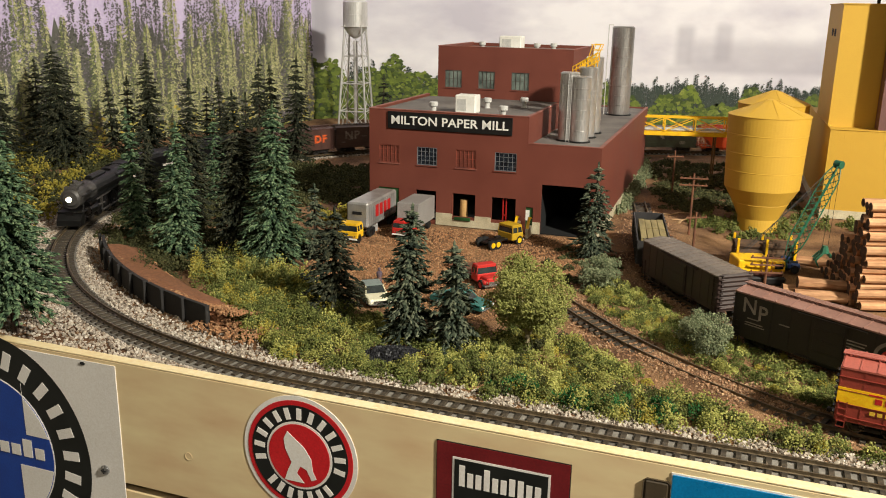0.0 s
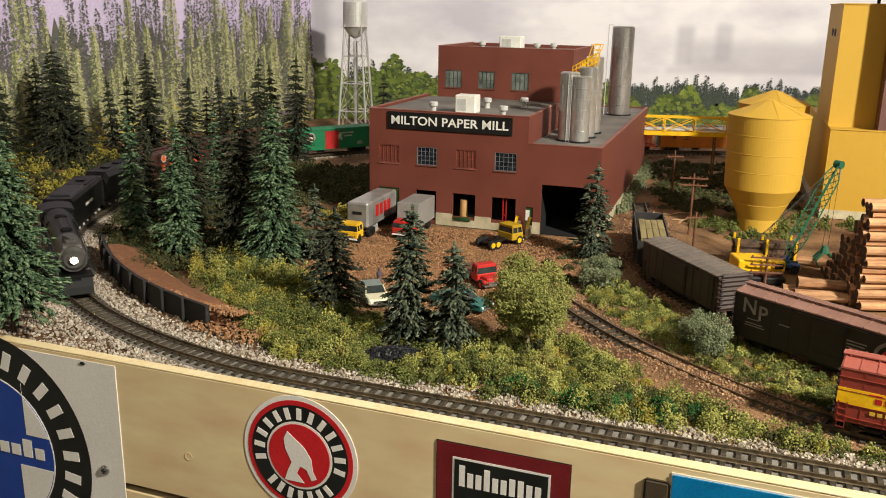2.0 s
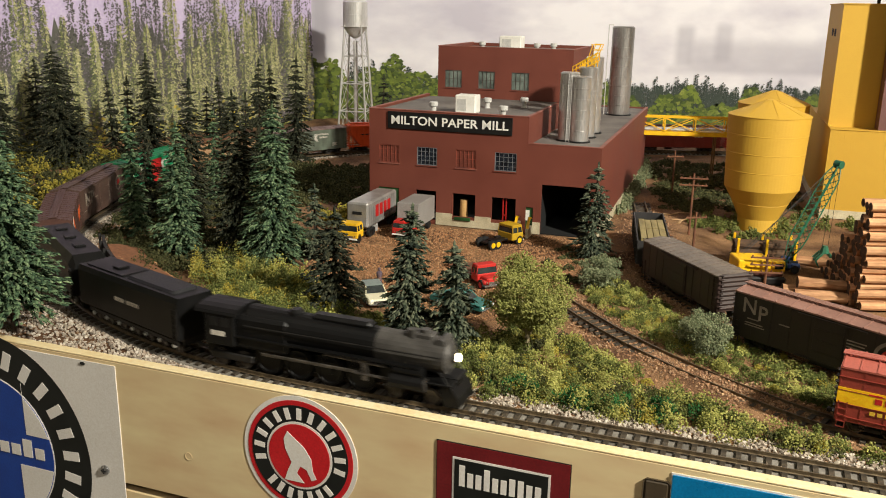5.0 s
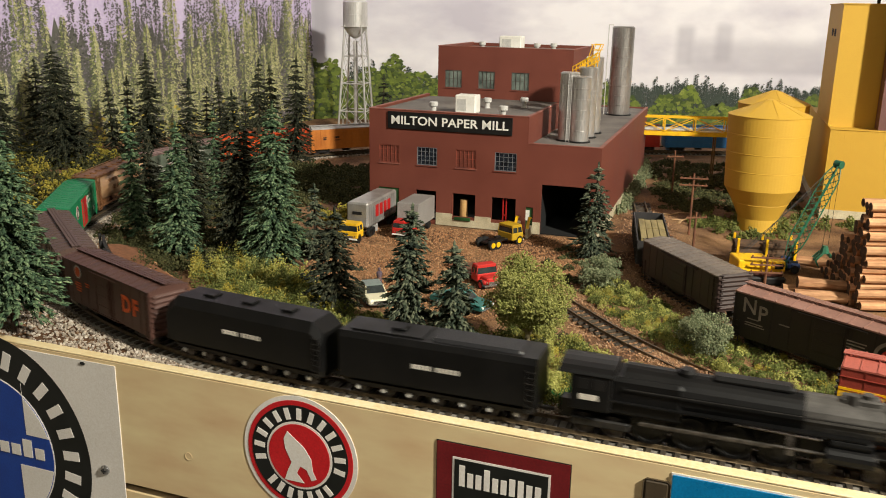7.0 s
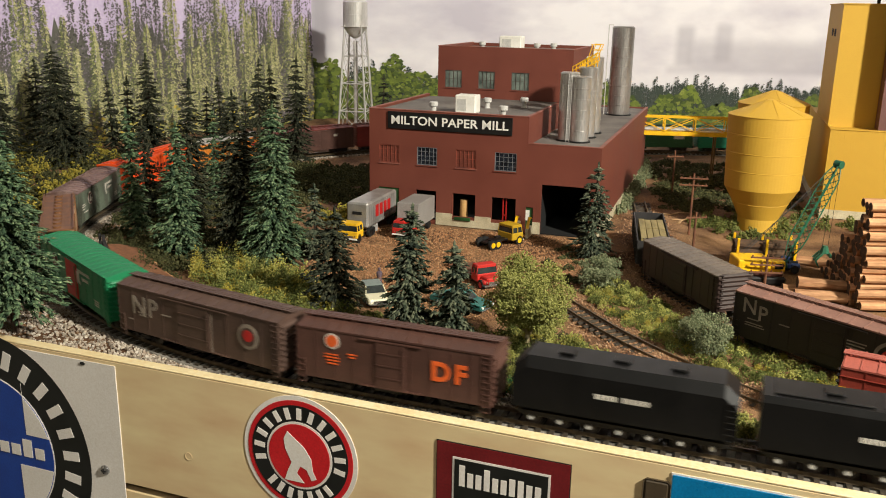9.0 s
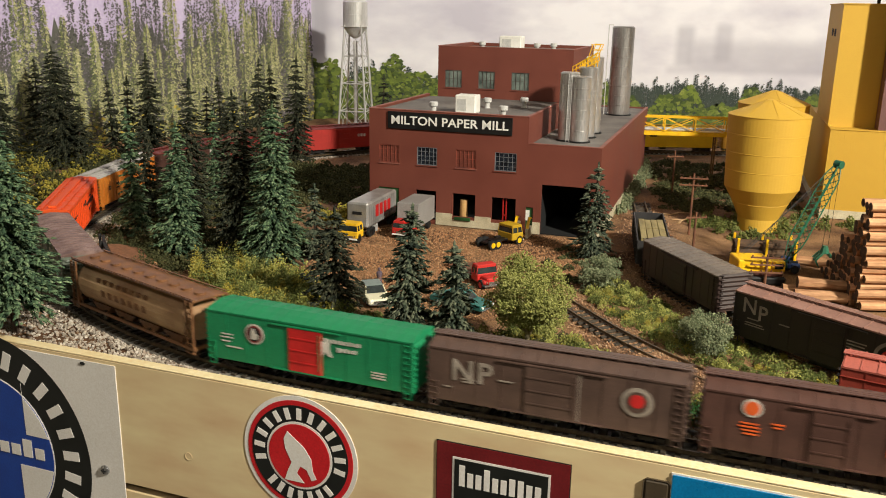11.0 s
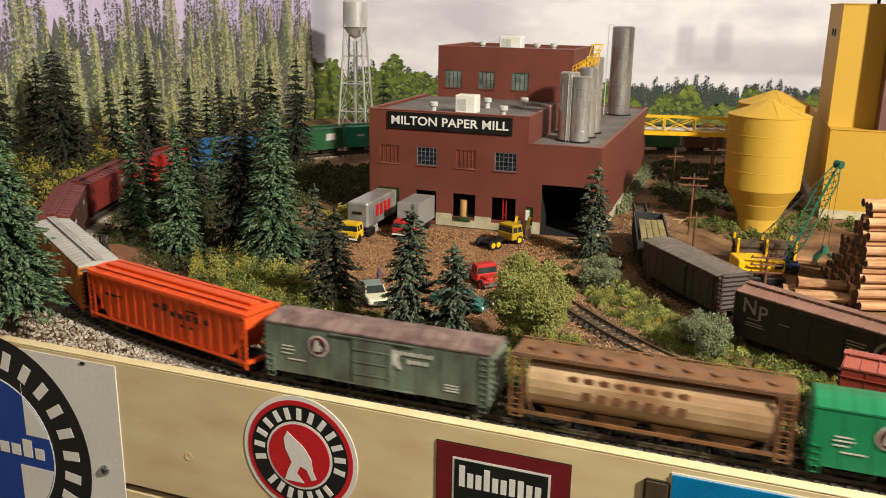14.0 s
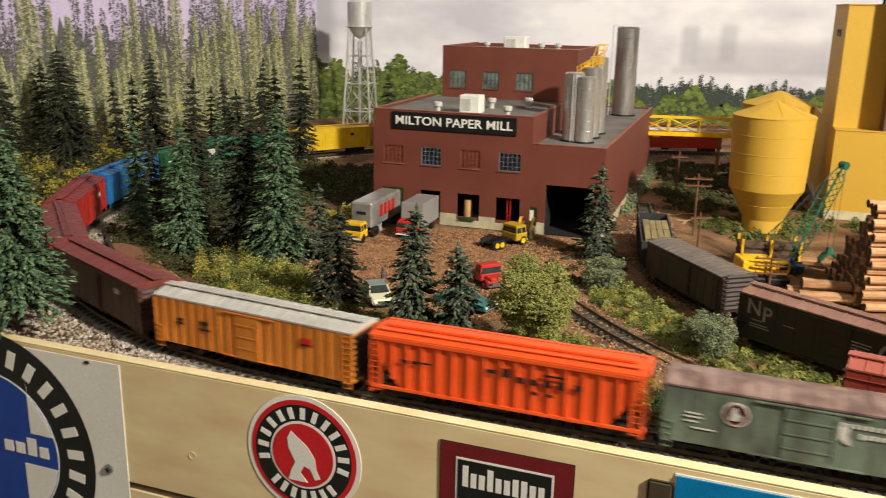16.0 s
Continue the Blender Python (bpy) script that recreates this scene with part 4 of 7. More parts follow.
def boxcar(L, body, label, roof=None, door=None, door_w=.022, ribs=14, height=.0475, walk_board=True, door_x=0.0, side_ribs=0, where=None, group="freight train", end=None, name="boxcar"):
    t = car_base(name, L, label, where or Matrix.Identity(4), group)
    z0 = .0098
    part("body", box(bmesh.new(), -L / 2, L / 2, -HALF_W, HALF_W, z0, height - .0012, .0003), body, t)
    add_roof(t, L, height, height + .0028, ribs, roof or body)
    if walk_board:
        b = bmesh.new()
        for y in (-.0028, 0, .0028):
            box(b, -L / 2 - .001, L / 2 + .001, y - .0012, y + .0012, height + .0040, height + .0046)
        for i in range(9):
            x = -L / 2 + .004 + (L - .008) * i / 8
            box(b, x - .0006, x + .0006, -.004, .004, height + .0024, height + .0040)
        part("running_board", b, roof or body, t)
    for s in (-1, 1):
        b = bmesh.new()
        y0, y1 = (s * HALF_W, s * (HALF_W + .0010))
        box(b, door_x - door_w / 2, door_x + door_w / 2, min(y0, y1), max(y0, y1), z0 + .0012, height - .0036, .0002)
        leaf = part("door", b, door or body, t)
        b = bmesh.new()
        for k in range(3):
            z = z0 + .008 + k * .009
            box(b, door_x - door_w / 2 + .001, door_x + door_w / 2 - .001, min(y1, y1 + s * .0004), max(y1, y1 + s * .0004), z, z + .0010)
        split_part("door_rib", b, door or body, leaf)
        b = bmesh.new()
        for z in (height - .0034, z0 + .0004):
            box(b, door_x - door_w * 1.05, door_x + door_w * 1.05, min(y0, y0 + s * .0013), max(y0, y0 + s * .0013), z, z + .0009)
        split_part("door_rail", b, body, t)
        b = bmesh.new()
        rod(b, (door_x + door_w / 2 - .002, s * (HALF_W + .0014), z0 + .004), (door_x + door_w / 2 - .002, s * (HALF_W + .0014), height - .006), .0003, seg=5)
        part("door_handle", b, body, t)
        ladder(t, s * -(L / 2 - .0042), s * HALF_W, z0 - .001, height - .002, body)
        ladder(t, s * (L / 2 - .0042), s * HALF_W, z0 - .001, z0 + .014, body)
        b = bmesh.new()
        n = side_ribs or 10
        for i in range(n + 1):
            x = -L / 2 + .001 + (L - .002) * i / n
            if abs(x - door_x) < door_w / 2 + .002:
                continue
            d = .0007 if side_ribs else .0003
            box(b, x - .0004, x + .0004, min(y0, y0 + s * d), max(y0, y0 + s * d), z0 + .0005, height - .0015)
        split_part("side_rib", b, body, t)
    for s in (-1, 1):
        b = bmesh.new()
        prof = [(s * (L / 2 - .0004), z0 + .001), (s * (L / 2 - .0004), z0 + .0352)]
        prof += [(s * (L / 2 + .0014 * abs(math.sin(math.pi * k / 4))), z0 + .0350 - k * .00105) for k in range(33)]
        slab(b, prof, -.0145, .0145)
        part("corrugated_end", b, end or body, t)
        for yy in (-.0148, .0148):
            b = bmesh.new()
            for k in range(8):
                z = z0 + .003 + k * .0042
                box(b, s * L / 2 - .0002 if s > 0 else s * L / 2 - .0018, s * L / 2 + .0018 if s > 0 else s * L / 2 + .0002, yy - .0022, yy + .0022, z + .0018, z + .0023)
            split_part("end_rung", b, end or body, t)
    b = bmesh.new()
    for s in (-1, 1):
        for e in (-1, 1):
            x, y = e * (L / 2 - .0042), s * (HALF_W - .0004)
            for dx in (-.0024, .0024):
                box(b, x + dx - .0003, x + dx + .0003, y - .0003, y + .0003, .0052, z0)
            box(b, x - .0027, x + .0027, y - .0003, y + .0003, .0050, .0056)
    part("stirrup", b, body, t)
    return t


def ribbed_hopper(L, body, label, ribs=16, height=.0490):
    t = car_base("covered_hopper", L, label, Matrix.Identity(4))
    z0 = .0125
    b = bmesh.new()
    # side profile with sloping ends underneath
    prof = [(-L / 2 + .004, height - .001), (-L / 2 + .004, .036), (-L / 2 + .022, z0), (L / 2 - .022, z0), (L / 2 - .004, .036), (L / 2 - .004, height - .001)]
    slab(b, prof, -HALF_W + .001, HALF_W - .001)
    part("body", b, body, t)
    b = bmesh.new()
    for i in range(3):
        x = -L / 4 + i * L / 4
        slab(b, [(x - L * .11, z0), (x - .006, .0060), (x + .006, .0060), (x + L * .11, z0)], -.0105, .0105)
    part("hopper_chute", b, body, t)
    for s in (-1, 1):
        b = bmesh.new()
        for i in range(ribs + 1):
            x = -L / 2 + .0062 + (L - .0124) * i / ribs
            zb = z0 if abs(x) < L / 2 - .022 else z0 + (abs(x) - (L / 2 - .022)) * 1.2
            y0, y1 = s * (HALF_W - .001), s * (HALF_W + .0006)
            box(b, x - .0008, x + .0008, min(y0, y1), max(y0, y1), zb, height - .001, .0002)
        split_part("side_rib", b, body, t)
        b = bmesh.new()
        y0, y1 = s * (HALF_W - .001), s * (HALF_W + .0010)
        box(b, -L / 2 + .002, L / 2 - .002, min(y0, y1), max(y0, y1), z0 - .0022, z0 - .0002)
        box(b, -L / 2 + .002, L / 2 - .002, min(y0, y1), max(y0, y1), height - .0034, height - .001)
        part("side_sill", b, body, t)
        for e in (-1, 1):
            ladder(t, e * (L / 2 - .0048), s * (HALF_W - .0005), .0075, height - .002, body, .0060)
            b = bmesh.new()
            box(b, e * (L / 2 - .0080) - .0012, e * (L / 2 - .0080) + .0012, s * HALF_W - .0006, s * HALF_W + .0006, .0085, height - .003)
            box(b, e * (L / 2 - .0016) - .0008, e * (L / 2 - .0016) + .0008, s * HALF_W - .0006, s * HALF_W + .0006, .0065, height - .003)
            part("end_post", b, body, t)
    add_roof(t, L, height, height + .0018, 8, body)
    b = bmesh.new()
    for y in (-.0105, .0105):
        box(b, -L / 2 + .004, L / 2 - .004, y - .0016, y + .0016, height + .0020, height + .0026)
    box(b, -L / 2 + .008, L / 2 - .008, -.0042, .0042, height + .0016, height + .0042, .0006)
    part("roof_hatch", b, body, t)
    b = bmesh.new()
    for s in (-1, 1):
        box(b, s * (L / 2) - .0012, s * (L / 2) + .0004, -HALF_W, HALF_W, .0105, .0135)
    part("end_sill", b, body, t)
    return t


def cylindrical_hopper(L, body, end, label, height=.0490):
    t = car_base("cylinder_hopper", L, label, Matrix.Identity(4))
    b = bmesh.new()
    n = 22
    rings = []
    for x in (-L / 2 + .012, L / 2 - .012):
        rings.append([b.verts.new((x, HALF_W * math.cos(2 * math.pi * i / n), .0300 + .0178 * math.sin(2 * math.pi * i / n))) for i in range(n)])
    for i in range(n):
        j = (i + 1) % n
        b.faces.new((rings[0][i], rings[0][j], rings[1][j], rings[1][i]))
    for sx, rg in ((-1, rings[0]), (1, rings[1])):
        tip = b.verts.new((sx * (L / 2 - .0095), 0, .030))
        for i in range(n):
            b.faces.new((rg[i], rg[(i + 1) % n], tip))
    part("tank_body", b, body, t, smooth=False)
    b = bmesh.new()
    for i in range(4):
        x = -L * .3 + i * L * .2
        slab(b, [(x - L * .085, .0145), (x - .005, .0058), (x + .005, .0058), (x + L * .085, .0145)], -.0100, .0100)
    part("hopper_chute", b, end, t)
    part("roof_platform", box(bmesh.new(), -L / 2, L / 2, -HALF_W + .002, HALF_W - .002, height - .0006, height + .0006), end, t)
    b = bmesh.new()
    for i in range(10):
        x = -L / 2 + .012 + (L - .024) * i / 9
        rod(b, (x, 0, height + .0006), (x, 0, height + .0022), .0042, seg=12)
    split_part("hatch_cover", b, end, t)
    b = bmesh.new()
    for s in (-1, 1):
        box(b, -L / 2, L / 2, s * (HALF_W - .0022) - .0007, s * (HALF_W - .0022) + .0007, height + .0018, height + .0024)
        for i in range(16):
            x = -L / 2 + .002 + (L - .004) * i / 15
            box(b, x - .0004, x + .0004, s * (HALF_W - .0022) - .0004, s * (HALF_W - .0022) + .0004, height, height + .0018)
        box(b, -L / 2, L / 2, s * (HALF_W - .001) - .0008, s * (HALF_W - .001) + .0008, .0100, .0122)
    part("side_sill", b, end, t)
    for e in (-1, 1):
        b = bmesh.new()
        for s in (-1, 1):
            for x in (L / 2 - .0010, L / 2 - .0085):
                box(b, e * x - .0008, e * x + .0008, s * (HALF_W - .001) - .0008, s * (HALF_W - .001) + .0008, .0072, height)
            rod(b, (e * (L / 2 - .001), s * (HALF_W - .001), height - .001), (e * (L / 2 - .016), s * (HALF_W - .001), .0115), .0006, seg=5)
        box(b, e * L / 2 - .001, e * L / 2 + .001, -HALF_W, HALF_W, .0102, .0130)
        part("end_frame", b, end, t)
        for s in (-1, 1):
            ladder(t, e * (L / 2 - .0046), s * (HALF_W - .001), .0065, height, end, .0060)
    return t


def both(fn):
    for s in (-1, 1):
        fn(s)


# ---- steam engine ----
def engine(L=0.216):
    t = thing("steam_locomotive", Matrix.Identity(4), "black steam locomotive with graphite smokebox and lit headlight", "locomotive", "freight train")
    f = L / 2
    zc, rb = .0345, .0128

    def tube(x0, x1, r0, r1=None, z=zc, seg=26):
        b = bmesh.new()
        rod(b, (x0, 0, z), (x1, 0, z), r0, r1, seg)
        return b
    part("boiler", tube(-f + .044, f - .066, .0148, rb), LOCOBLACK, t, smooth=False)
    sm = part("smokebox", tube(f - .066, f - .014, rb, rb * .98), SMOKEGREY, t, "graphite grey smokebox")
    part("smokebox_door", tube(f - .014, f - .0115, .0112, .0085), SMOKEGREY, sm)
    b = tube(f - .0115, f - .0080, .0038)
    hl = part("headlight", b, SMOKEGREY, t)
    part("lens", tube(f - .0080, f - .0070, .0029), glow("headlight_glow", (1.0, 0.84, 0.52, 1), 60.0), hl, "lit warm headlight lens")
    b = bmesh.new()
    rod(b, (f - .040, -.0035, zc + .010), (f - .040, -.0035, zc + .0172), .0030, .0033, 12)
    rod(b, (f - .032, -.0000, zc + .010), (f - .032, .0000, zc + .0172), .0034, .0037, 12)
    box(b, f - .047, f - .025, -.0052, .0052, zc + .0105, zc + .0150, .001)
    part("stack", b, SMOKEGREY, t)
    b = bmesh.new()
    rod(b, (f - .0185, -.008, zc + .0105), (f - .0185, .008, zc + .0105), .0036, seg=12)
    part("feedwater_heater", b, SMOKEGREY, t)
    part("sand_dome", box(bmesh.new(), f - .120, f - .072, -.0055, .0055, zc + .0110, zc + .0165, .0022), LOCOBLACK, t)
    part("steam_dome", lathe(bmesh.new(), [(.0062, zc + .010), (.0062, zc + .0150), (.004, zc + .0168)], 16, f - .135, 0), LOCOBLACK, t)
    part("firebox", box(bmesh.new(), -f + .036, -f + .082, -.0142, .0142, .0180, .0440, .0025), LOCOBLACK, t)
    b = box(bmesh.new(), -f + .012, -f + .038, -.0172, .0172, .0195, .0440, .0008)
    cab = part("cab", b, LOCOBLACK, t)
    b = bmesh.new()
    n = 8
    prof = [(-.0180, .0440)] + [(-.018 * math.cos(math.pi * i / n), .0440 + .0052 * math.sin(math.pi * i / n)) for i in range(1, n)] + [(.0180, .0440)]
    ra = [[b.verts.new((x, y, z)) for y, z in prof] for x in (-f + .004, -f + .040)]
    for i in range(len(prof) - 1):
        b.faces.new((ra[0][i], ra[0][i + 1], ra[1][i + 1], ra[1][i]))
    b.faces.new(ra[0])
    b.faces.new(ra[1][::-1])
    part("cab_roof", b, LOCOBLACK, cab)
    for s in (-1, 1):
        y0, y1 = s * .0172, s * .0175
        b = bmesh.new()
        for x in (-f + .017, -f + .0265):
            box(b, x, x + .0075, min(y0, y1), max(y0, y1), .0345, .0415)
        part("cab_window", b, BLACK, cab)
        b = bmesh.new()
        box(b, -f + .018, -f + .030, min(y0, y1), max(y0, y1), .0270, .0308)
        part("number_plate_bar", b, MWHITE, cab)
        b = bmesh.new()
        box(b, -f + .038, f - .030, min(s * .0095, s * .0165), max(s * .0095, s * .0165), .0275, .0285)
        part("running_board", b, LOCOBLACK, t)
        b = bmesh.new()
        rod(b, (-f + .046, s * .0158, .0375), (f - .016, s * .0142, .0375), .0005, seg=5)
        part("handrail", b, STEEL, t)
        b = bmesh.new()
        rod(b, (f - .052, s * .0140, .0165), (f - .026, s * .0140, .0165), .0056, seg=14)
        rod(b, (f - .050, s * .0130, .0245), (f - .028, s * .0130, .0245), .0038, seg=12)
        part("cylinder", b, LOCOBLACK, t)
        b = bmesh.new()
        rod(b, (f - .0262, s * .0140, .0165), (f - .0254, s * .0140, .0165), .0046, seg=14)
        part("cylinder_cover", b, WHEELM, t, "bright steel cylinder cover")
        b = bmesh.new()
        rod(b, (f - .104, s * .0146, .0262), (f - .056, s * .0146, .0250), .0011, seg=6)
        box(b, f - .074, f - .070, s * .0146 - .001, s * .0146 + .001, .012, .028)
        rod(b, (f - .080, s * .0150, .0165), (f - .052, s * .0150, .0165), .0010, seg=6)
        part("valve_gear", b, WHEELM, t)
    part("frame", box(bmesh.new(), -f + .004, f - .006, -.0045, .0045, .0075, .0200), LOCOBLACK, t)
    b = bmesh.new()
    prof = [(f - .012, .0035), (f - .0005, .0035), (f - .002, .0100), (f - .008, .0180), (f - .016, .0180)]
    slab(b, prof, -.0145, .0145)
    part("pilot", b, LOCOBLACK, t)
    part("pilot_deck", box(bmesh.new(), f - .034, f - .006, -.0158, .0158, .0180, .0196, .0004), LOCOBLACK, t)
    b = bmesh.new()
    for s in (-1, 1):
        rod(b, (f - .008, s * .0148, .0175), (f - .0155, s * .0140, .0275), .0006, seg=5)
    split_part("stanchion", b, STEEL, t)
    # wheels
    drivers = [(f - .078 - i * .0255) for i in range(4)]
    dm = wheel_mesh(.0114, .0026)
    dm.materials[0] = LOCOBLACK
    wheels = []
    for x in drivers:
        for s in (-1, 1):
            w = part("drive_wheel", dm, LOCOBLACK, t)
            w.matrix_local = pose(x, s * .0072, .0114, 90 if s < 0 else -90, 0, 0)
            q = bmesh.new()
            slab(q, [(.0024, .0031), (.0062, .0031), (.0062, -.0031), (.0024, -.0031)], .0012, .0026)
            for v in q.verts:
                v.co = Vector((v.co.x, v.co.z, v.co.y))
            part("counterweight", q, STEEL, w)
            wheels.append((w, x, s))
    sw, lw = wheel_mesh(.0056), wheel_mesh(.0064)
    for x, m, r in ((f - .024, sw, .0056), (f - .052, sw, .0056), (-f + .040, lw, .0064), (-f + .020, lw, .0064)):
        for s in (-1, 1):
            part("guide_wheel", m, WHEELM, t).matrix_local = pose(x, s * .0072, r, 90 if s < 0 else -90, 0, 0)
    rods = []
    for s in (-1, 1):
        b = bmesh.new()
        box(b, drivers[3] - .002, drivers[0] + .002, -.0006, .0006, -.0012, .0012, .0003)
        rods.append((part("side_rod", b, WHEELM, t, "bright steel side rod"), s))
    part("rear_truck", box(bmesh.new(), -f + .012, -f + .050, -.0120, .0120, .0060, .0120, .001), STEEL, t)
    coupler(t, -f, -1)
    return t, wheels, rods


def tender(L, water):
    t = thing("tender", Matrix.Identity(4), "long black water tender with white lettering bars" if water else "long black coal tender with white lettering bars", "tender", "freight train")
    h = .0498 if water else .0482
    b = bmesh.new()
    if water:
        prof = [(-.0168, .0145), (.0168, .0145), (.0168, .0425), (.0125, h), (-.0125, h), (-.0168, .0425)]
        ends = [(-L / 2 + .001, 1), (-L / 2 + .010, 0), (L / 2 - .010, 0), (L / 2 - .001, 1)]
    else:
        prof = [(-.0168, .0145), (.0168, .0145), (.0168, .0440), (.0150, h), (-.0150, h), (-.0168, .0440)]
        ends = [(-L / 2 + .001, 0), (L / 2 - .001, 0)]
    rows = []
    for x, low in ends:
        rows.append([b.verts.new((x, y, z - (.0075 if low and z > .03 else 0))) for y, z in prof])
    n = len(prof)
    for a, c in zip(rows, rows[1:]):
        for i in range(n):
            j = (i + 1) % n
            b.faces.new((a[i], a[j], c[j], c[i]))
    b.faces.new(rows[0])
    b.faces.new(rows[-1][::-1])
    part("tank", b, LOCOBLACK, t)
    if water:
        b = bmesh.new()
        for i in range(3):
            box(b, -L * .3 + i * L * .25, -L * .3 + i * L * .25 + .010, -.005, .005, h, h + .0018, .0005)
        split_part("hatch", b, LOCOBLACK, t)
    else:
        part("coal_load", box(bmesh.new(), -.005, L / 2 - .012, -.0118, .0118, h - .002, h + .0022, .002), COAL, t, "heap of dark coal")
        part("deck", box(bmesh.new(), -L / 2 + .008, -.010, -.012, .012, h, h + .0012, .0004), LOCOBLACK, t)
        b = bmesh.new()
        box(b, -L * .25, -L * .25 + .01, -.005, .005, h + .0012, h + .003, .0005)
        part("hatch", b, LOCOBLACK, t)
    part("frame", box(bmesh.new(), -L / 2 + .003, L / 2 - .003, -.0105, .0105, .0080, .0145), STEEL, t)
    b = bmesh.new()
    for s in (-1, 1):
        box(b, -L / 2 + .006, L / 2 - .006, s * .0112 - .0008, s * .0112 + .0008, .0070, .0105, .0003)
    part("truck_frame", b, STEEL, t)
    for i in range(7):
        x = -L / 2 + .014 + (L - .028) * i / 6
        for s in (-1, 1):
            part("wheel", FREIGHT_WHEEL, WHEELM, t).matrix_local = pose(x, s * .0072, .0050, 90 if s < 0 else -90, 0, 0)
            b = bmesh.new()
            rod(b, (x, s * .0118, .0062), (x, s * .0136, .0062), .0016, seg=10)
            part("journal_box", b, GREYPL, t, "light grey journal box")
    for s in (-1, 1):
        # a row of short bars stands for the company's name
        for i in range(12):
            if i == 5:
                continue
            mark(t, s, -.016 + i * .0029, -.016 + i * .0029 + .0021, .0285, .0318, MWHITE, y=.0168)
        ladder(t, -s * (L / 2 - .005), s * .0168, .0100, .0400, STEEL)
    coupler(t, L / 2 - .002, 1)
    coupler(t, -L / 2 + .002, -1)
    return t


TRAIN = []


def join_train(t, u0, u1):
    TRAIN.append((t, (u0 + u1) / 2, (u0 - u1) / 2))


eng, DRIVERS, RODS = engine(0.217)
join_train(eng, -0.578, -0.795)
join_train(tender(0.144, False), -0.804, -0.948)
join_train(tender(0.143, True), -0.958, -1.101)

BROWN = paint("boxcar_brown", (88, 58, 49), (68, 45, 38))
BROWN2 = paint("dusty_brown", (94, 72, 62), (70, 53, 46))
OXIDE = paint("oxide_red", (128, 58, 48), (100, 44, 38))
JADE = paint("jade_green", (24, 132, 84), (18, 114, 72), contrast=0.6)
RUSTROOF = paint("rusty_roof", (150, 124, 116), (96, 72, 66), s1=60, contrast=0.3)
FADED = paint("faded_green_grey", (110, 122, 106), (72, 72, 62), s1=55, contrast=0.35, stretch=(1, 1, .45))
TAN = paint("dirty_tan", (214, 182, 142), (140, 100, 66), s1=26, contrast=0.5, stretch=(.8, 1, 1.4))
TANEND = paint("rust_brown", (142, 98, 62), (92, 60, 38), s1=80)
ORANGE = paint("bright_orange", (232, 88, 30), (214, 78, 28), contrast=0.6)
REEFER = paint("reefer_orange", (214, 132, 48), (182, 104, 34), s1=60, stretch=(1, 1, .4))
PALEROOF = paint("pale_grey_roof", (196, 192, 186), (164, 160, 154), s1=50)
BLUE = paint("car_blue", (44, 116, 176), (34, 96, 150))
DKGREEN = paint("car_dark_green", (44, 98, 62), (34, 80, 52))
TEAL = paint("car_teal", (26, 138, 104), (22, 118, 90))
CARYEL = paint("car_yellow", (236, 196, 30), (214, 172, 22))
CARYEL2 = paint("car_ochre", (200, 150, 40), (174, 126, 32))
CARRED = paint("car_red", (188, 48, 38), (160, 40, 32))
DULLRED = paint("car_dull_red", (140, 50, 44), (116, 40, 36))

# forty-foot brown boxcar with orange lettering
t = boxcar(.146, BROWN, "brown boxcar with orange lettering and round emblem")
for s in (-1, 1):
    disc(t, s, s * .0445, .0395, .0058, MWHITE)
    disc(t, s, s * .0445, .0395, .0045, MORANGE, lift=.0005)
    me = word("D F", .0190, .00015, 0, .86, .0007)
    me.materials.append(MORANGE)
    o = new("lettering", me)
    o.parent = t
    o.matrix_local = pose(-s * .0425, s * .0180, .0290, 90, 0, 0 if s < 0 else 180)
    for k, (dx, w, z) in enumerate(((-.045, .010, .0290), (-.045, .012, .0268), (-.044, .010, .0245), (-.044, .008, .0222), (-.029, .007, .0310), (-.029, .005, .0288))):
        mark(t, s, -s * dx - w / 2, -s * dx + w / 2, z, z + .0010, MORANGE)
    mark(t, s, s * .006 - .0016, s * .006 + .0016, .0262, .0292, MWHITE)
join_train(t, -1.113, -1.259)

# fifty-foot brown boxcar with big pale letters
t = boxcar(.169, BROWN2, "dusty brown double-door boxcar with pale lettering and emblem", ribs=16, door_w=.034)
for s in (-1, 1):
    me = word("N P", .0210, .00015, 0, .80, .0004)
    me.materials.append(MGREY)
    o = new("lettering", me)
    o.parent = t
    o.matrix_local = pose(s * .0535, s * .0179, .0325, 90, 0, 0 if s < 0 else 180)
    disc(t, s, -s * .055, .0310, .0098, MGREY)
    disc(t, s, -s * .055, .0310, .0072, BROWN2, lift=.0005)
    disc(t, s, -s * .055, .0318, .0045, MRED, lift=.0007)
    for dx, w, z in ((-.056, .010, .0270), (-.056, .008, .0250), (-.030, .010, .030), (-.070, .006, .020)):
        mark(t, s, -s * dx - w / 2, -s * dx + w / 2, z, z + .0010, MGREY)
    mark(t, s, -s * .0185 - .0004, -s * .0185 + .0004, .011, .043, MGREY)
join_train(t, -1.268, -1.437)

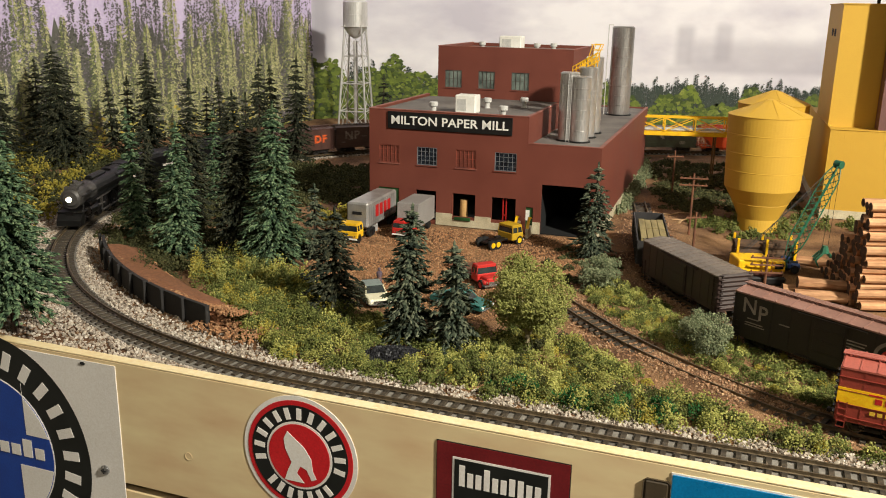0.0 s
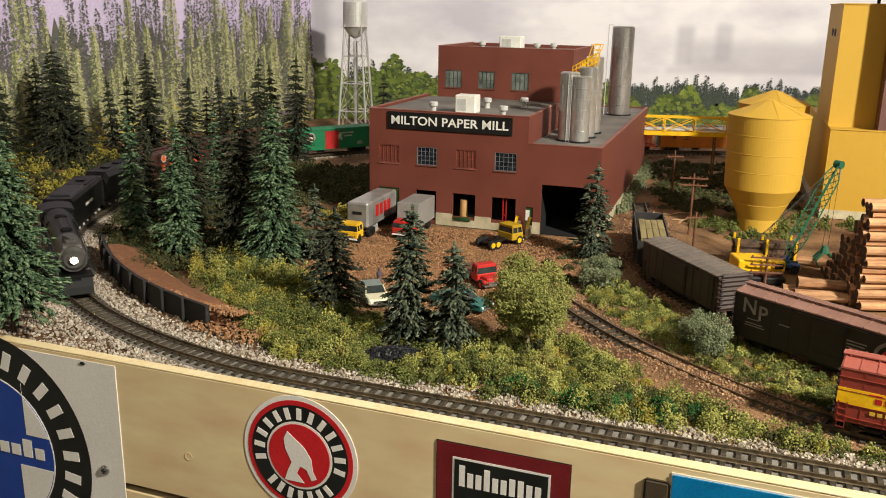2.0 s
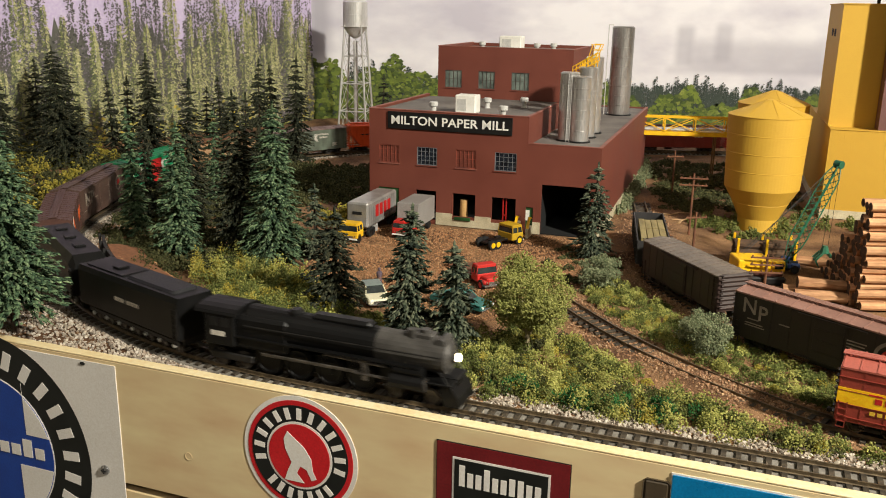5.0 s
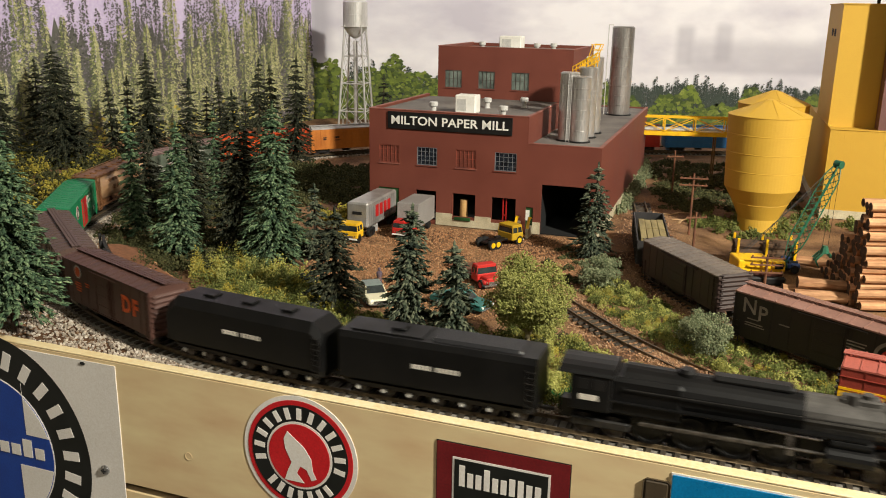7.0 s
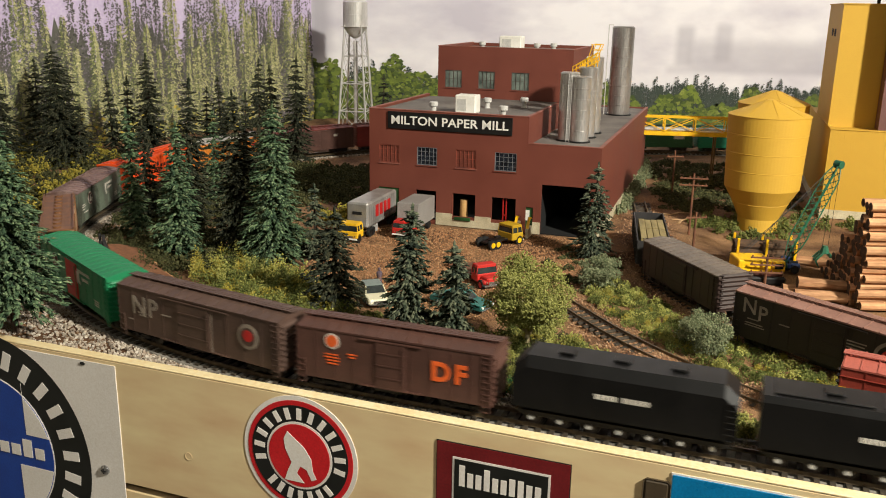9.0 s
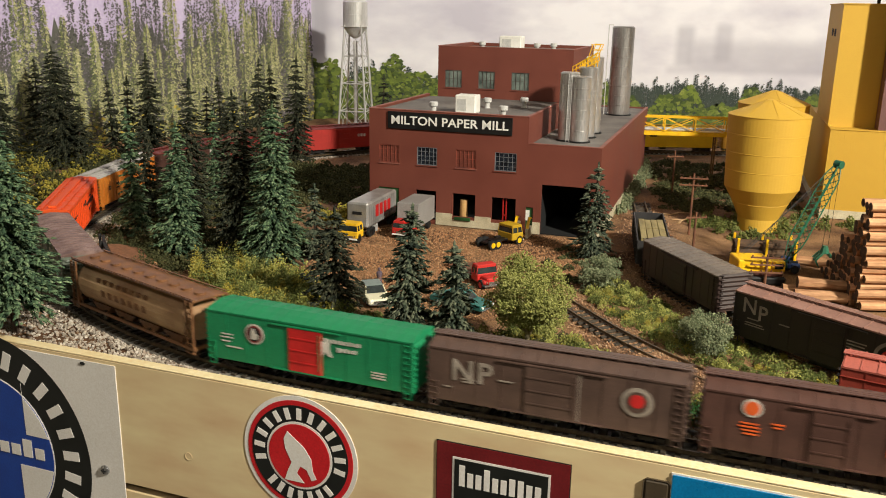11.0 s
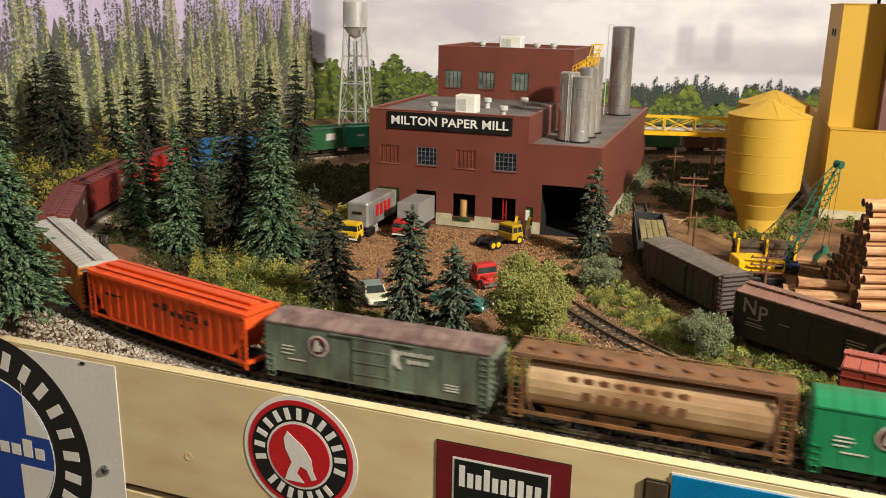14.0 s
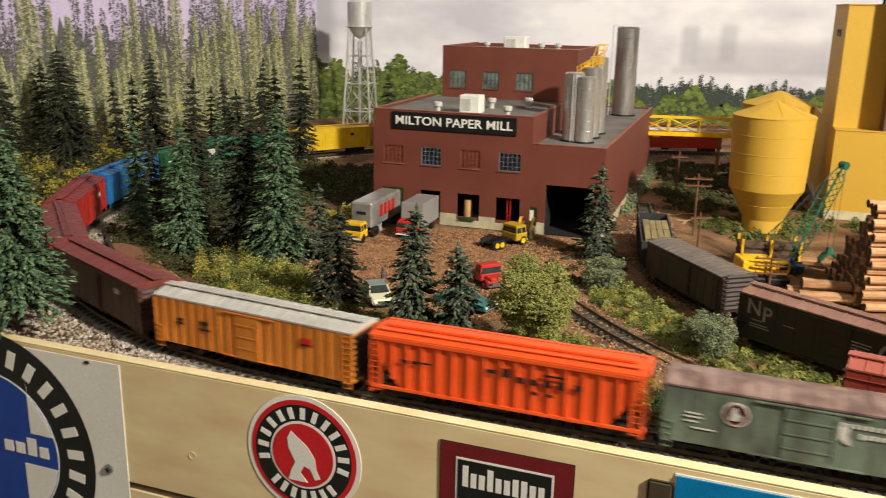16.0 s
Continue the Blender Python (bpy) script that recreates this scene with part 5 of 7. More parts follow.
def jade_marks(t, white, disc_rim):
    for s in (-1, 1):
        disc(t, s, s * .042, .0340, .0078, white)
        disc(t, s, s * .042, .0340, .0066, disc_rim, lift=.0005)
        disc(t, s, s * .042, .0340, .0055, MBLACK, lift=.0006)
        b = bmesh.new()
        y0, y1 = s * .0184, s * .0186
        slab(b, [(s * .0455, .0300), (s * .0395, .0300), (s * .0385, .0335), (s * .0410, .0352), (s * .0420, .0388), (s * .0440, .0380), (s * .0448, .0345)], min(y0, y1), max(y0, y1))
        part("emblem_figure", b, white, t)
        for k, (dx, w, z, h) in enumerate(((.0275, .030, .0385, .0034), (.0310, .016, .0330, .0034))):
            n = int(w / .0032)
            for i in range(n):
                x = s * (-dx - .0 + w / 2 - i * w / n) - .004 * s
                mark(t, s, x - .0011, x + .0011, z - h / 2 + (.0006 if i else 0), z + h / 2 - (.0004 if i % 2 else 0), white)
        b = bmesh.new()
        x = -s * .0165
        slab(b, [(x - .0050, .0380), (x + .0010, .0365), (x + .0040, .0385), (x + .0030, .0330), (x + .0055, .0265), (x + .0020, .0272), (x, .0300), (x - .0030, .0258), (x - .0055, .0265), (x - .0028, .0330)], min(s * .0179, s * .0182), max(s * .0179, s * .0182))
        part("star_shape", b, white, t)
        for dx, w, z in ((-.066, .009, .0300), (-.066, .011, .0275), (-.067, .008, .0245), (-.060, .014, .0205), (.058, .010, .0205), (.058, .010, .0185), (.058, .010, .0165)):
            mark(t, s, -s * dx - w / 2, -s * dx + w / 2, z, z + .0010, white)


t = boxcar(.168, JADE, "jade green boxcar with a red door and white lettering", door=MRED, door_w=.027, ribs=16, walk_board=False)
jade_marks(t, MWHITE, DULLRED)
join_train(t, -1.447, -1.615)

t = cylindrical_hopper(.174, TAN, TANEND, "rust-stained tan cylindrical covered hopper with faded lettering")
for s in (-1, 1):
    for row, n, z, x0 in ((0, 8, .0375, .045), (1, 7, .0290, .036)):
        for i in range(n):
            x = s * (x0 - i * .0098)
            b = bmesh.new()
            yy = s * (HALF_W * math.sqrt(max(0, 1 - ((z - .030) / .0178) ** 2)) + .0002)
            box(b, x - .0026, x + .0026, min(yy, yy - s * .0016), max(yy, yy - s * .0016) + .0001, z - .0028, z + .0028)
            part("lettering_bar", b, TANEND, t)
join_train(t, -1.624, -1.798)

t = boxcar(.170, FADED, "weathered grey-green boxcar with rusty pinkish roof and faded emblem", roof=RUSTROOF, door_w=.030, ribs=16, walk_board=False)
jade_marks(t, MWHITE, DULLRED)
join_train(t, -1.811, -1.981)

t = ribbed_hopper(.189, ORANGE, "bright orange ribbed covered hopper with black lettering")
for s in (-1, 1):
    for k, (x0, w, z, h) in enumerate(((.068, .006, .0330, .0022), (.060, .006, .0330, .0022), (.052, .007, .0335, .0012), (.006, .007, .0360, .0025), (-.004, .005, .0365, .0060), (-.014, .005, .0330, .0040), (-.023, .005, .0330, .0040),
                                      (-.032, .005, .0335, .0050), (-.036, .014, .0390, .0014), (-.041, .005, .0335, .0055), (-.052, .005, .0340, .0040), (-.024, .004, .0255, .0022), (-.034, .004, .0255, .0022))):
        mark(t, s, -s * -x0 - w / 2, -s * -x0 + w / 2, z - h / 2, z + h / 2, MBLACK, y=.0181)
join_train(t, -1.991, -2.180)

t = boxcar(.181, REEFER, "orange refrigerator car with pale grey roof and black ends", roof=PALEROOF, end=BLACK, ribs=18, door_w=.022, side_ribs=20, walk_board=True)
for s in (-1, 1):
    for dx, w, z, h, m in ((.040, .008, .0300, .003, MBLACK), (.040, .010, .0255, .0016, MBLACK), (-.052, .009, .0310, .006, MRED), (-.052, .010, .0310, .0016, MBLACK), (.064, .006, .0300, .0022, MBLACK), (.064, .006, .0270, .0022, MBLACK)):
        mark(t, s, s * dx - w / 2, s * dx + w / 2, z, z + h, m, y=.0182)
join_train(t, -2.190, -2.371)

FAR = [(-2.384, -2.553, BROWN, OXIDE, "brown boxcar with reddish roof"), (-2.565, -2.725, DULLRED, OXIDE, "dull red-brown boxcar with white lettering"),
       (-2.736, -2.886, CARRED, DULLRED, "dark red boxcar with white lettering"), (-2.897, -3.066, BLUE, None, "bright blue boxcar with a round white emblem"),
       (-3.077, -3.228, DKGREEN, None, "dark green boxcar with white lettering"), (-3.239, -3.374, TEAL, None, "teal green boxcar with pale emblem"),
       (-3.386, -3.553, CARYEL, None, "bright yellow boxcar with dark emblem"), (-3.564, -3.735, CARYEL2, None, "ochre yellow boxcar in the train"),
       (-3.746, -3.900, DKGREEN, None, "dark green boxcar in the train's tail"), (-3.911, -4.062, BROWN, None, "brown boxcar in the train's tail"), (-4.074, -4.250, CARRED, None, "bright red boxcar in the train's tail")]
for i, (u0, u1, m, rf, lab) in enumerate(FAR):
    L = u0 - u1
    t = boxcar(L, m, lab, roof=rf or m, ribs=12, door_w=.024)
    for s in (-1, 1):
        k = MBLACK if m in (CARYEL, CARYEL2) else MWHITE
        if i in (3,):
            disc(t, s, -s * .058, .0300, .0070, k)
            disc(t, s, -s * .058, .0300, .0052, m, lift=.0005)
        elif i == 4:
            mark(t, s, -s * .048 - .010, -s * .048 + .010, .0260, .0385, k)
            mark(t, s, s * .045 - .014, s * .045 + .014, .0320, .0345, k)
        elif i in (1, 2):
            for q in range(3):
                mark(t, s, -s * .035 - .009 + q * .006, -s * .035 - .005 + q * .006, .0300, .0350, k)
        else:
            mark(t, s, s * .040 - .007, s * .040 + .007, .0300, .0340, k)
            mark(t, s, -s * .045 - .004, -s * .045 + .004, .0330, .0375, k)
    join_train(t, u0, u1)
# ---- trees, turf, stones ----
RNG = np.random.default_rng(7)


def conifer(x, y, h, r, material, seed, label, dense=1.0, bare=0.10, trunk=BARK):
    rng = np.random.default_rng(seed)
    z0 = land(x, y)
    r *= {"dark_olive_needles": 1.22, "grey_green_needles": .84}.get(material.name, 1.0) * (1.3 if y > 1.03 else 1.0)
    t = thing("conifer", pose(x, y, z0 - .001, rng.uniform(-2, 2), rng.uniform(-2, 2), rng.uniform(0, 360)), label, "tree", "conifers")
    b = bmesh.new()
    rod(b, (0, 0, 0), (0, 0, h * .5), .0022 + h * .006, .0016, 8)
    rod(b, (0, 0, h * .5), (0, 0, h * .97), .0016, .0004, 6)
    part("trunk", b, trunk, t)
    P, S, A = [], [], []
    levels = int(h / .0068 * dense)
    for k in range(levels):
        f = bare + (1 - bare) * (k + rng.uniform(-.3, .3)) / levels
        z = h * f
        reach = 1.22 * r * ((1 - f) ** .72) * (1.0 if f > .2 else .75 + 1.2 * max(0, f - bare)) + .002
        n = max(6, int((8 + reach / .0027) * dense))
        for j in range(n):
            a = rng.uniform(0, 2 * math.pi)
            q = reach * rng.uniform(.55, 1.12)
            droop = -.38 - .30 * (1 - f) + rng.uniform(-.15, .15)
            m = max(2, int(q / .0033) + 1)
            for i in range(m):
                d = q * (i + .7) / m
                wob = rng.normal(0, .0009, 3)
                zz = z + droop * d + (d / max(q, .001)) ** 2 * q * .18
                P.append((math.cos(a) * d + wob[0], math.sin(a) * d + wob[1], zz + wob[2]))
                ln_ = .0031 * rng.uniform(.75, 1.25)
                wd = .0019 * rng.uniform(.7, 1.2) * (1.15 - .4 * i / m)
                S.append((ln_, wd, wd * .62))
                A.append((math.cos(a), math.sin(a), droop + .36 * d / max(q, .001)))
                if rng.random() < .55 and d > .006:
                    sgn = rng.choice((-1, 1))
                    a2 = a + sgn * .75
                    P.append((math.cos(a) * d + math.cos(a2) * .003, math.sin(a) * d + math.sin(a2) * .003, zz - .0008))
                    S.append((ln_ * .8, wd * .75, wd * .5))
                    A.append((math.cos(a2), math.sin(a2), droop - .1))
    for i in range(6):
        P.append((0, 0, h * (.95 + .012 * i)))
        S.append((.0022, .0014, .0030))
        A.append((1, .2, 0))
    tagged(part("crown", pieces("crown", P, S, material, axes=A, seed=seed), material, t), kind="stuff")
    return t


LB, LD, LG = "blue-green flocked model spruce with drooping branches", "dark olive model spruce with thin branches", "grey-green frosted model spruce"
TREES = [(-0.183, 0.906, 0.171, 0.0352, 0, 1.2), (-0.224, 0.945, 0.179, 0.0252, 1, 1.15), (-0.287, 0.915, 0.149, 0.0252, 0, 1.2), (-0.356, 0.985, 0.152, 0.0147, 0, 1.1),
         (-0.099, 0.753, 0.096, 0.026, 1, 1.1), (-0.029, 0.686, 0.116, 0.028, 2, 1.3), (0.009, 0.673, 0.090, 0.026, 2, 1.3), (-0.355, 0.682, 0.172, 0.043, 0, 1.2),
         (0.167, 0.952, 0.108, 0.027, 2, 1.2), (-0.139, 0.92, 0.084, 0.017, 2, 1.1),
         (-0.624, 1.42, 0.189, 0.0329, 1, 1.0), (-0.698, 1.5, 0.159, 0.0181, 1, 0.9), (-0.589, 1.4, 0.086, 0.0106, 1, 0.9), (-0.571, 1.5, 0.135, 0.0113, 1, 0.9), (-0.542, 1.49, 0.14, 0.0105, 1, 0.9),
         (-0.489, 1.45, 0.186, 0.0219, 1, 1.0), (-0.315, 1.06, 0.181, 0.0184, 1, 1.0), (-0.31, 1.16, 0.132, 0.0129, 0, 1.0), (-0.438, 1.6, 0.119, 0.0104, 1, 0.8), (-0.404, 1.58, 0.142, 0.0127, 1, 0.9),
         (-0.32, 1.5, 0.181, 0.0173, 1, 0.9), (-0.313, 1.58, 0.166, 0.0151, 1, 0.9), (-0.259, 1.5, 0.187, 0.0196, 1, 0.9), (-0.375, 1.08, 0.129, 0.0143, 1, 1.0), (-0.726, 1.42, 0.139, 0.0286, 1, 0.9),
         (-0.31, 1.35, 0.135, 0.0136, 1, 0.8),
         (-0.135, 1.90, 0.118, 0.016, 1, .8)]
for i, (x, y, h, r, k, dn) in enumerate(TREES):
    conifer(x, y, h, r, (NEEDLE, NEEDLED, NEEDLEG)[k], 100 + i, (LB, LD, LG)[k], dn, bare=.24 if i == 7 else .08)


def ball_tree(name, x, y, h, r, trunk_h, material, trunk, n, leaf, label, seed, squash=1.0, cat="tree"):
    rng = np.random.default_rng(seed)
    t = thing(name, pose(x, y, land(x, y) - .001), label, cat)
    b = bmesh.new()
    rod(b, (0, 0, 0), (.001, 0, trunk_h), .0026, .0018, 8)
    for i in range(7):
        a = i * .9
        rod(b, (.001, 0, trunk_h * (.7 + .05 * i)), (math.cos(a) * r * .6, math.sin(a) * r * .6, trunk_h + r * rng.uniform(.4, 1.2)), .0011, .0004, 5)
    part("trunk", b, trunk, t)
    cz = h - r * squash
    cl = rng.normal(size=(46, 3))
    cl /= np.linalg.norm(cl, axis=1)[:, None]
    cl *= (rng.uniform(.35, .95, 46) ** .6)[:, None] * r
    P = []
    for c0 in cl:
        q = rng.normal(size=(n // 46, 3))
        q /= np.linalg.norm(q, axis=1)[:, None]
        P.append(c0 + q * (r * .30) * rng.uniform(.5, 1.1, (n // 46, 1)))
    P = np.concatenate(P) * np.array([1, 1, squash]) + np.array([0, 0, cz])
    P = P[P[:, 2] > .003]
    S = np.tile(rng.uniform(.7, 1.3, (len(P), 1)) * leaf, (1, 3)) * rng.uniform(.6, 1.2, (len(P), 3))
    tagged(part("crown", pieces("crown", P, S, material, seed=seed), material, t), kind="stuff")


ball_tree("leafy_tree", 0.069, 0.664, 0.080, 0.0325, 0.020, LEAFY, PALEBARK, 15000, .00085, "round yellow-green leafy tree with pale trunk", 5, .88)
ball_tree("shrub", 0.156, 0.835, 0.036, 0.0215, 0.006, SAGE, BARK, 6500, .0008, "low grey-green rounded shrub", 6, .8, "shrub")
ball_tree("shrub", 0.214, 0.668, 0.036, 0.0195, 0.006, SAGE, BARK, 7500, .0007, "fuzzy grey sage shrub beside the siding", 8, .9, "shrub")


def inside(poly, x, y):
    c, n = False, len(poly)
    for i in range(n):
        (ax, ay), (bx, by) = poly[i], poly[i - 1]
        if (ay > y) != (by > y) and x < (bx - ax) * (y - ay) / (by - ay) + ax:
            c = not c
    return c


def scatter(poly, n, rng, keep=None):
    xs, ys = [p[0] for p in poly], [p[1] for p in poly]
    out = []
    while len(out) < n:
        x, y = rng.uniform(min(xs), max(xs)), rng.uniform(min(ys), max(ys))
        if inside(poly, x, y) and (keep is None or keep(x, y)):
            out.append((x, y))
    return out


SPURPTS = np.array([SPUR(s) for s in np.arange(0, SPUR_L, .01)])
SIDEPTS = np.array([SIDING(s) for s in np.arange(0, SIDING_L, .01)])


HEAP = (-0.039, 0.648)


def clear(x, y, gap=.017):
    return (math.hypot(x - HEAP[0], (y - HEAP[1]) * 1.3) > .026 and abs(near_line(x, y)) > .027 and np.min(np.hypot(SPURPTS[:, 0] - x, SPURPTS[:, 1] - y)) > gap and np.min(np.hypot(SIDEPTS[:, 0] - x, SIDEPTS[:, 1] - y)) > gap)


def turf(name, poly, clumps, per, r, high, leaf, material, label, seed, keep=clear):
    rng = np.random.default_rng(seed)
    P, S = [], []
    if leaf < .0013:
        leaf, per = leaf * .74, int(per * 1.6)
    for x, y in scatter(poly, clumps, rng, keep):
        rr = r * rng.uniform(.5, 1.2)
        hh = high * rng.uniform(.3, 1.35)
        z = land(x, y)
        q = rng.normal(size=(per, 3))
        q /= np.linalg.norm(q, axis=1)[:, None]
        q *= rng.uniform(.55, 1.05, (per, 1))
        P.append(np.stack([x + q[:, 0] * rr, y + q[:, 1] * rr, z + np.abs(q[:, 2]) * hh], 1))
        S.append(np.tile(rng.uniform(.6, 1.35, (per, 1)) * leaf, (1, 3)))
    P, S = np.concatenate(P), np.concatenate(S)
    S = S * rng.uniform(.55, 1.2, S.shape)
    o = part(name, pieces(name, P, S, material, seed=seed), material)
    tagged(o, label, "ground cover", "", "stuff")


BELT = [(-0.166, 0.684), (-0.122, 0.640), (-0.033, 0.600), (0.047, 0.569), (0.119, 0.541), (0.177, 0.515), (0.30, 0.470), (0.33, 0.480), (0.24, 0.525), (0.196, 0.555), (0.164, 0.60), (0.133, 0.645), (0.11, 0.698), (0.080, 0.735), (0.033, 0.700), (-0.01, 0.690), (-0.051, 0.735), (-0.097, 0.776), (-0.136, 0.826), (-0.181, 0.882)]
MOUND = [(-0.161, 0.690), (-0.225, 0.785), (-0.262, 0.880), (-0.238, 0.915), (-0.181, 0.882), (-0.125, 0.827), (-0.086, 0.74), (-0.105, 0.672)]
BETWEEN = [(0.136, 0.806), (0.161, 0.736), (0.205, 0.645), (0.243, 0.595), (0.285, 0.565), (0.31, 0.60), (0.262, 0.675), (0.222, 0.740), (0.205, 0.809), (0.165, 0.882)]
BYSILO = [(0.320, 1.08), (0.374, 1.02), (0.451, 1.07), (0.50, 1.11), (0.56, 1.09), (0.56, 1.13), (0.47, 1.15), (0.34, 1.16)]
BYMILL = [(0.209, 1.075), (0.262, 1.223), (0.345, 1.46), (0.370, 1.58), (0.330, 1.50), (0.290, 1.347), (0.222, 1.120)]
LEFTBACK = [(-0.56, 0.94), (-0.485, 0.95), (-0.50, 1.10), (-0.50, 1.30), (-0.52, 1.45), (-0.62, 1.53), (-0.80, 1.45), (-0.72, 1.10)]
OLIVE = [(-0.36, 1.20), (-0.219, 1.22), (-0.112, 1.20), (-0.115, 1.50), (-0.233, 1.48), (-0.36, 1.40)]
WOODS = [(-0.42, 1.00), (-0.30, 0.86), (-0.22, 0.88), (-0.15, 0.93), (-0.20, 1.16), (-0.36, 1.22), (-0.42, 1.12)]
turf("pale_turf", BELT, 210, 110, .010, .013, .00105, TURFP, "pale straw-green ground foam bushes", 10)
turf("turf", BELT, 250, 110, .010, .012, .00115, TURF, "mixed yellow-green ground foam undergrowth", 11)
turf("dark_turf", BELT, 150, 80, .009, .008, .0010, TURFD, "dark olive ground foam undergrowth", 12)
turf("yellow_turf", BELT, 75, 70, .007, .009, .0010, TURFY, "yellow ground foam tufts", 13)
turf("green_turf", [(0.03, 0.60), (0.06, 0.575), (0.17, 0.535), (0.19, 0.545), (0.12, 0.575)], 26, 100, .008, .011, .0011, TURFG, "bright green leafy clumps beside the ballast", 14)
turf("pale_turf", MOUND, 50, 130, .012, .020, .0012, TURFP, "pale bushes in the mound", 38)
turf("turf", MOUND, 110, 150, .013, .019, .00125, TURF, "tall mixed green bushes in a mound", 15)
turf("yellow_turf", MOUND, 60, 100, .010, .021, .0011, TURFY, "yellow flowering bushes in the mound", 16)
turf("pale_turf", BETWEEN, 70, 90, .009, .009, .0010, TURFP, "pale turf between spur and siding", 9)
turf("turf", BETWEEN, 150, 90, .008, .007, .0010, TURF, "mixed turf between spur and siding", 17)
turf("yellow_turf", BETWEEN, 34, 70, .006, .007, .0009, TURFY, "yellow tufts between spur and siding", 18)
turf("turf", BYSILO, 60, 70, .012, .013, .0016, TURF, "green bushes round the silo foot", 19)
# added scrub; its dark colour stands in for shade between mill and silos
turf("dark_turf", [(0.30, 1.19), (0.50, 1.20), (0.62, 1.58), (0.38, 1.60), (0.35, 1.42)], 260, 60, .018, .007, .0019, TURFD, "dark scrub added between mill and silos, imitating the shade there", 40)
turf("dark_turf", BYMILL, 60, 70, .012, .018, .0017, SAGE, "grey-green bushes along the mill wall", 20)
turf("yellow_turf", LEFTBACK, 130, 60, .018, .026, .0022, TURFY, "dry yellow-brown brush below the backdrop", 21)
turf("dark_turf", LEFTBACK, 170, 60, .020, .022, .0022, TURFD, "dark brush below the backdrop", 22)
turf("dark_turf", OLIVE, 300, 70, .018, .008, .0019, TURFD, "olive meadow beyond the trees", 23)
turf("yellow_turf", [(-0.16, 1.06), (-0.115, 1.06), (-0.115, 1.15), (-0.16, 1.16)], 14, 80, .011, .018, .0016, TURFY, "yellow bush beside the mill corner", 24)
turf("dark_turf", [(CX + d * math.cos(radians(a)), CY + d * math.sin(radians(a))) for a, d in ((199, .503), (206, .503), (213, .502), (217, .498), (216, .455), (206, .445), (199, .445))], 60, 70, .009, .022, .0012, TURFD, "dark undergrowth behind the retaining wall", 27, keep=None)
turf("dark_turf", [(-0.43, 1.15), (-0.30, 1.12), (-0.20, 1.16), (-0.20, 1.50), (-0.30, 1.48), (-0.41, 1.36)], 220, 70, .018, .014, .0019, TURFD, "dark undergrowth inside the far curve", 39)
turf("dark_turf", WOODS, 260, 70, .014, .012, .0017, TURFD, "dark undergrowth among the spruces", 25)
turf("turf", [(0.11, 0.86), (0.15, 0.80), (0.20, 0.86), (0.21, 1.0), (0.12, 0.98)], 40, 50, .008, .005, .0013, TURFD, "thin turf beside the mill yard", 26)


def stones(name, pts, size, material, label, seed):
    rng = np.random.default_rng(seed)
    P = np.array(pts)
    S = np.tile(rng.uniform(.55, 1.25, (len(P), 1)) * size, (1, 3)) * rng.uniform(.65, 1.2, (len(P), 3))
    tagged(part(name, pieces(name, P, S, material, "cube", jitter=.3, seed=seed), material), label, "gravel", "", "stuff")


rng = np.random.default_rng(31)
pts = []
for i in range(9000):
    s = rng.uniform(-.80, .62)
    o = -.0165 - abs(rng.normal(0, .011)) if rng.random() < .8 else rng.uniform(-.052, -.0165)
    if s > -.05 and o < -.034:
        continue
    x, y = line(s, o)
    pts.append((x, y, land(x, y) + .0012 * rng.uniform(-.2, 1)))
for i in range(11000):
    s = rng.uniform(-.82, -.06)
    o = .0175 + rng.uniform(0, 1) ** 1.4 * .10
    x, y = line(s, o)
    if (x - FPX) * N20[0] + (y - FPY) * N20[1] > -.003:
        continue
    pts.append((x, y, land(x, y) + .0012 * rng.uniform(-.2, 1)))
stones("ballast", pts, .0013, BALLAST, "pale grey and tan crushed-stone ballast", 32)
pts = []
for i in range(2600):
    s = rng.uniform(-1.75, -.8)
    o = rng.choice((-1, 1)) * rng.uniform(.016, .034)
    x, y = line(s, o)
    pts.append((x, y, land(x, y) + .0008))
stones("ballast", pts, .0016, BALLAST, "grey ballast along the far curve", 33)
pts = []
for at, ln_ in ((SPUR, .62), (SIDING, .85)):
    for i in range(9000):
        s, o = rng.uniform(0, ln_), rng.normal(0, .017)
        x, y = at(s, o)
        if abs(near_line(x, y)) < .02:
            continue
        pts.append((x, y, land(x, y) + (.0003 if abs(o) < .011 else .0008) * rng.uniform(-1, 1)))
stones("gravel", pts, .0010, GRAVEL, "fine brown gravel round the sidings", 34)
YARD = [(-0.150, 0.864), (-0.125, 1.06), (-0.018, 1.085), (0.113, 1.045), (0.189, 1.02), (0.147, 0.882), (0.06, 0.738), (-0.043, 0.755)]
pts = [(x, y, land(x, y) + .0002) for x, y in scatter(YARD, 15000, rng)]
stones("gravel", pts, .0010, ORANGEG, "orange-brown wood chip gravel of the mill yard", 35)
pts = []
for i in range(4600):
    a, d = radians(rng.uniform(206, 238)), rng.uniform(.462, .506)
    if i > 3900:
        a = radians(rng.uniform(233, 241))
        d = rng.uniform(.470, .522)
    x, y = CX + d * math.cos(a), CY + d * math.sin(a)
    pts.append((x, y, land(x, y) + max(0, .017 * (1 - abs(d - .500) / .052) * (1 if i <= 3900 else .35)) + .0004))
stones("gravel", pts, .0011, ORANGEG, "orange gravel bank behind the retaining wall", 36)
pts = []
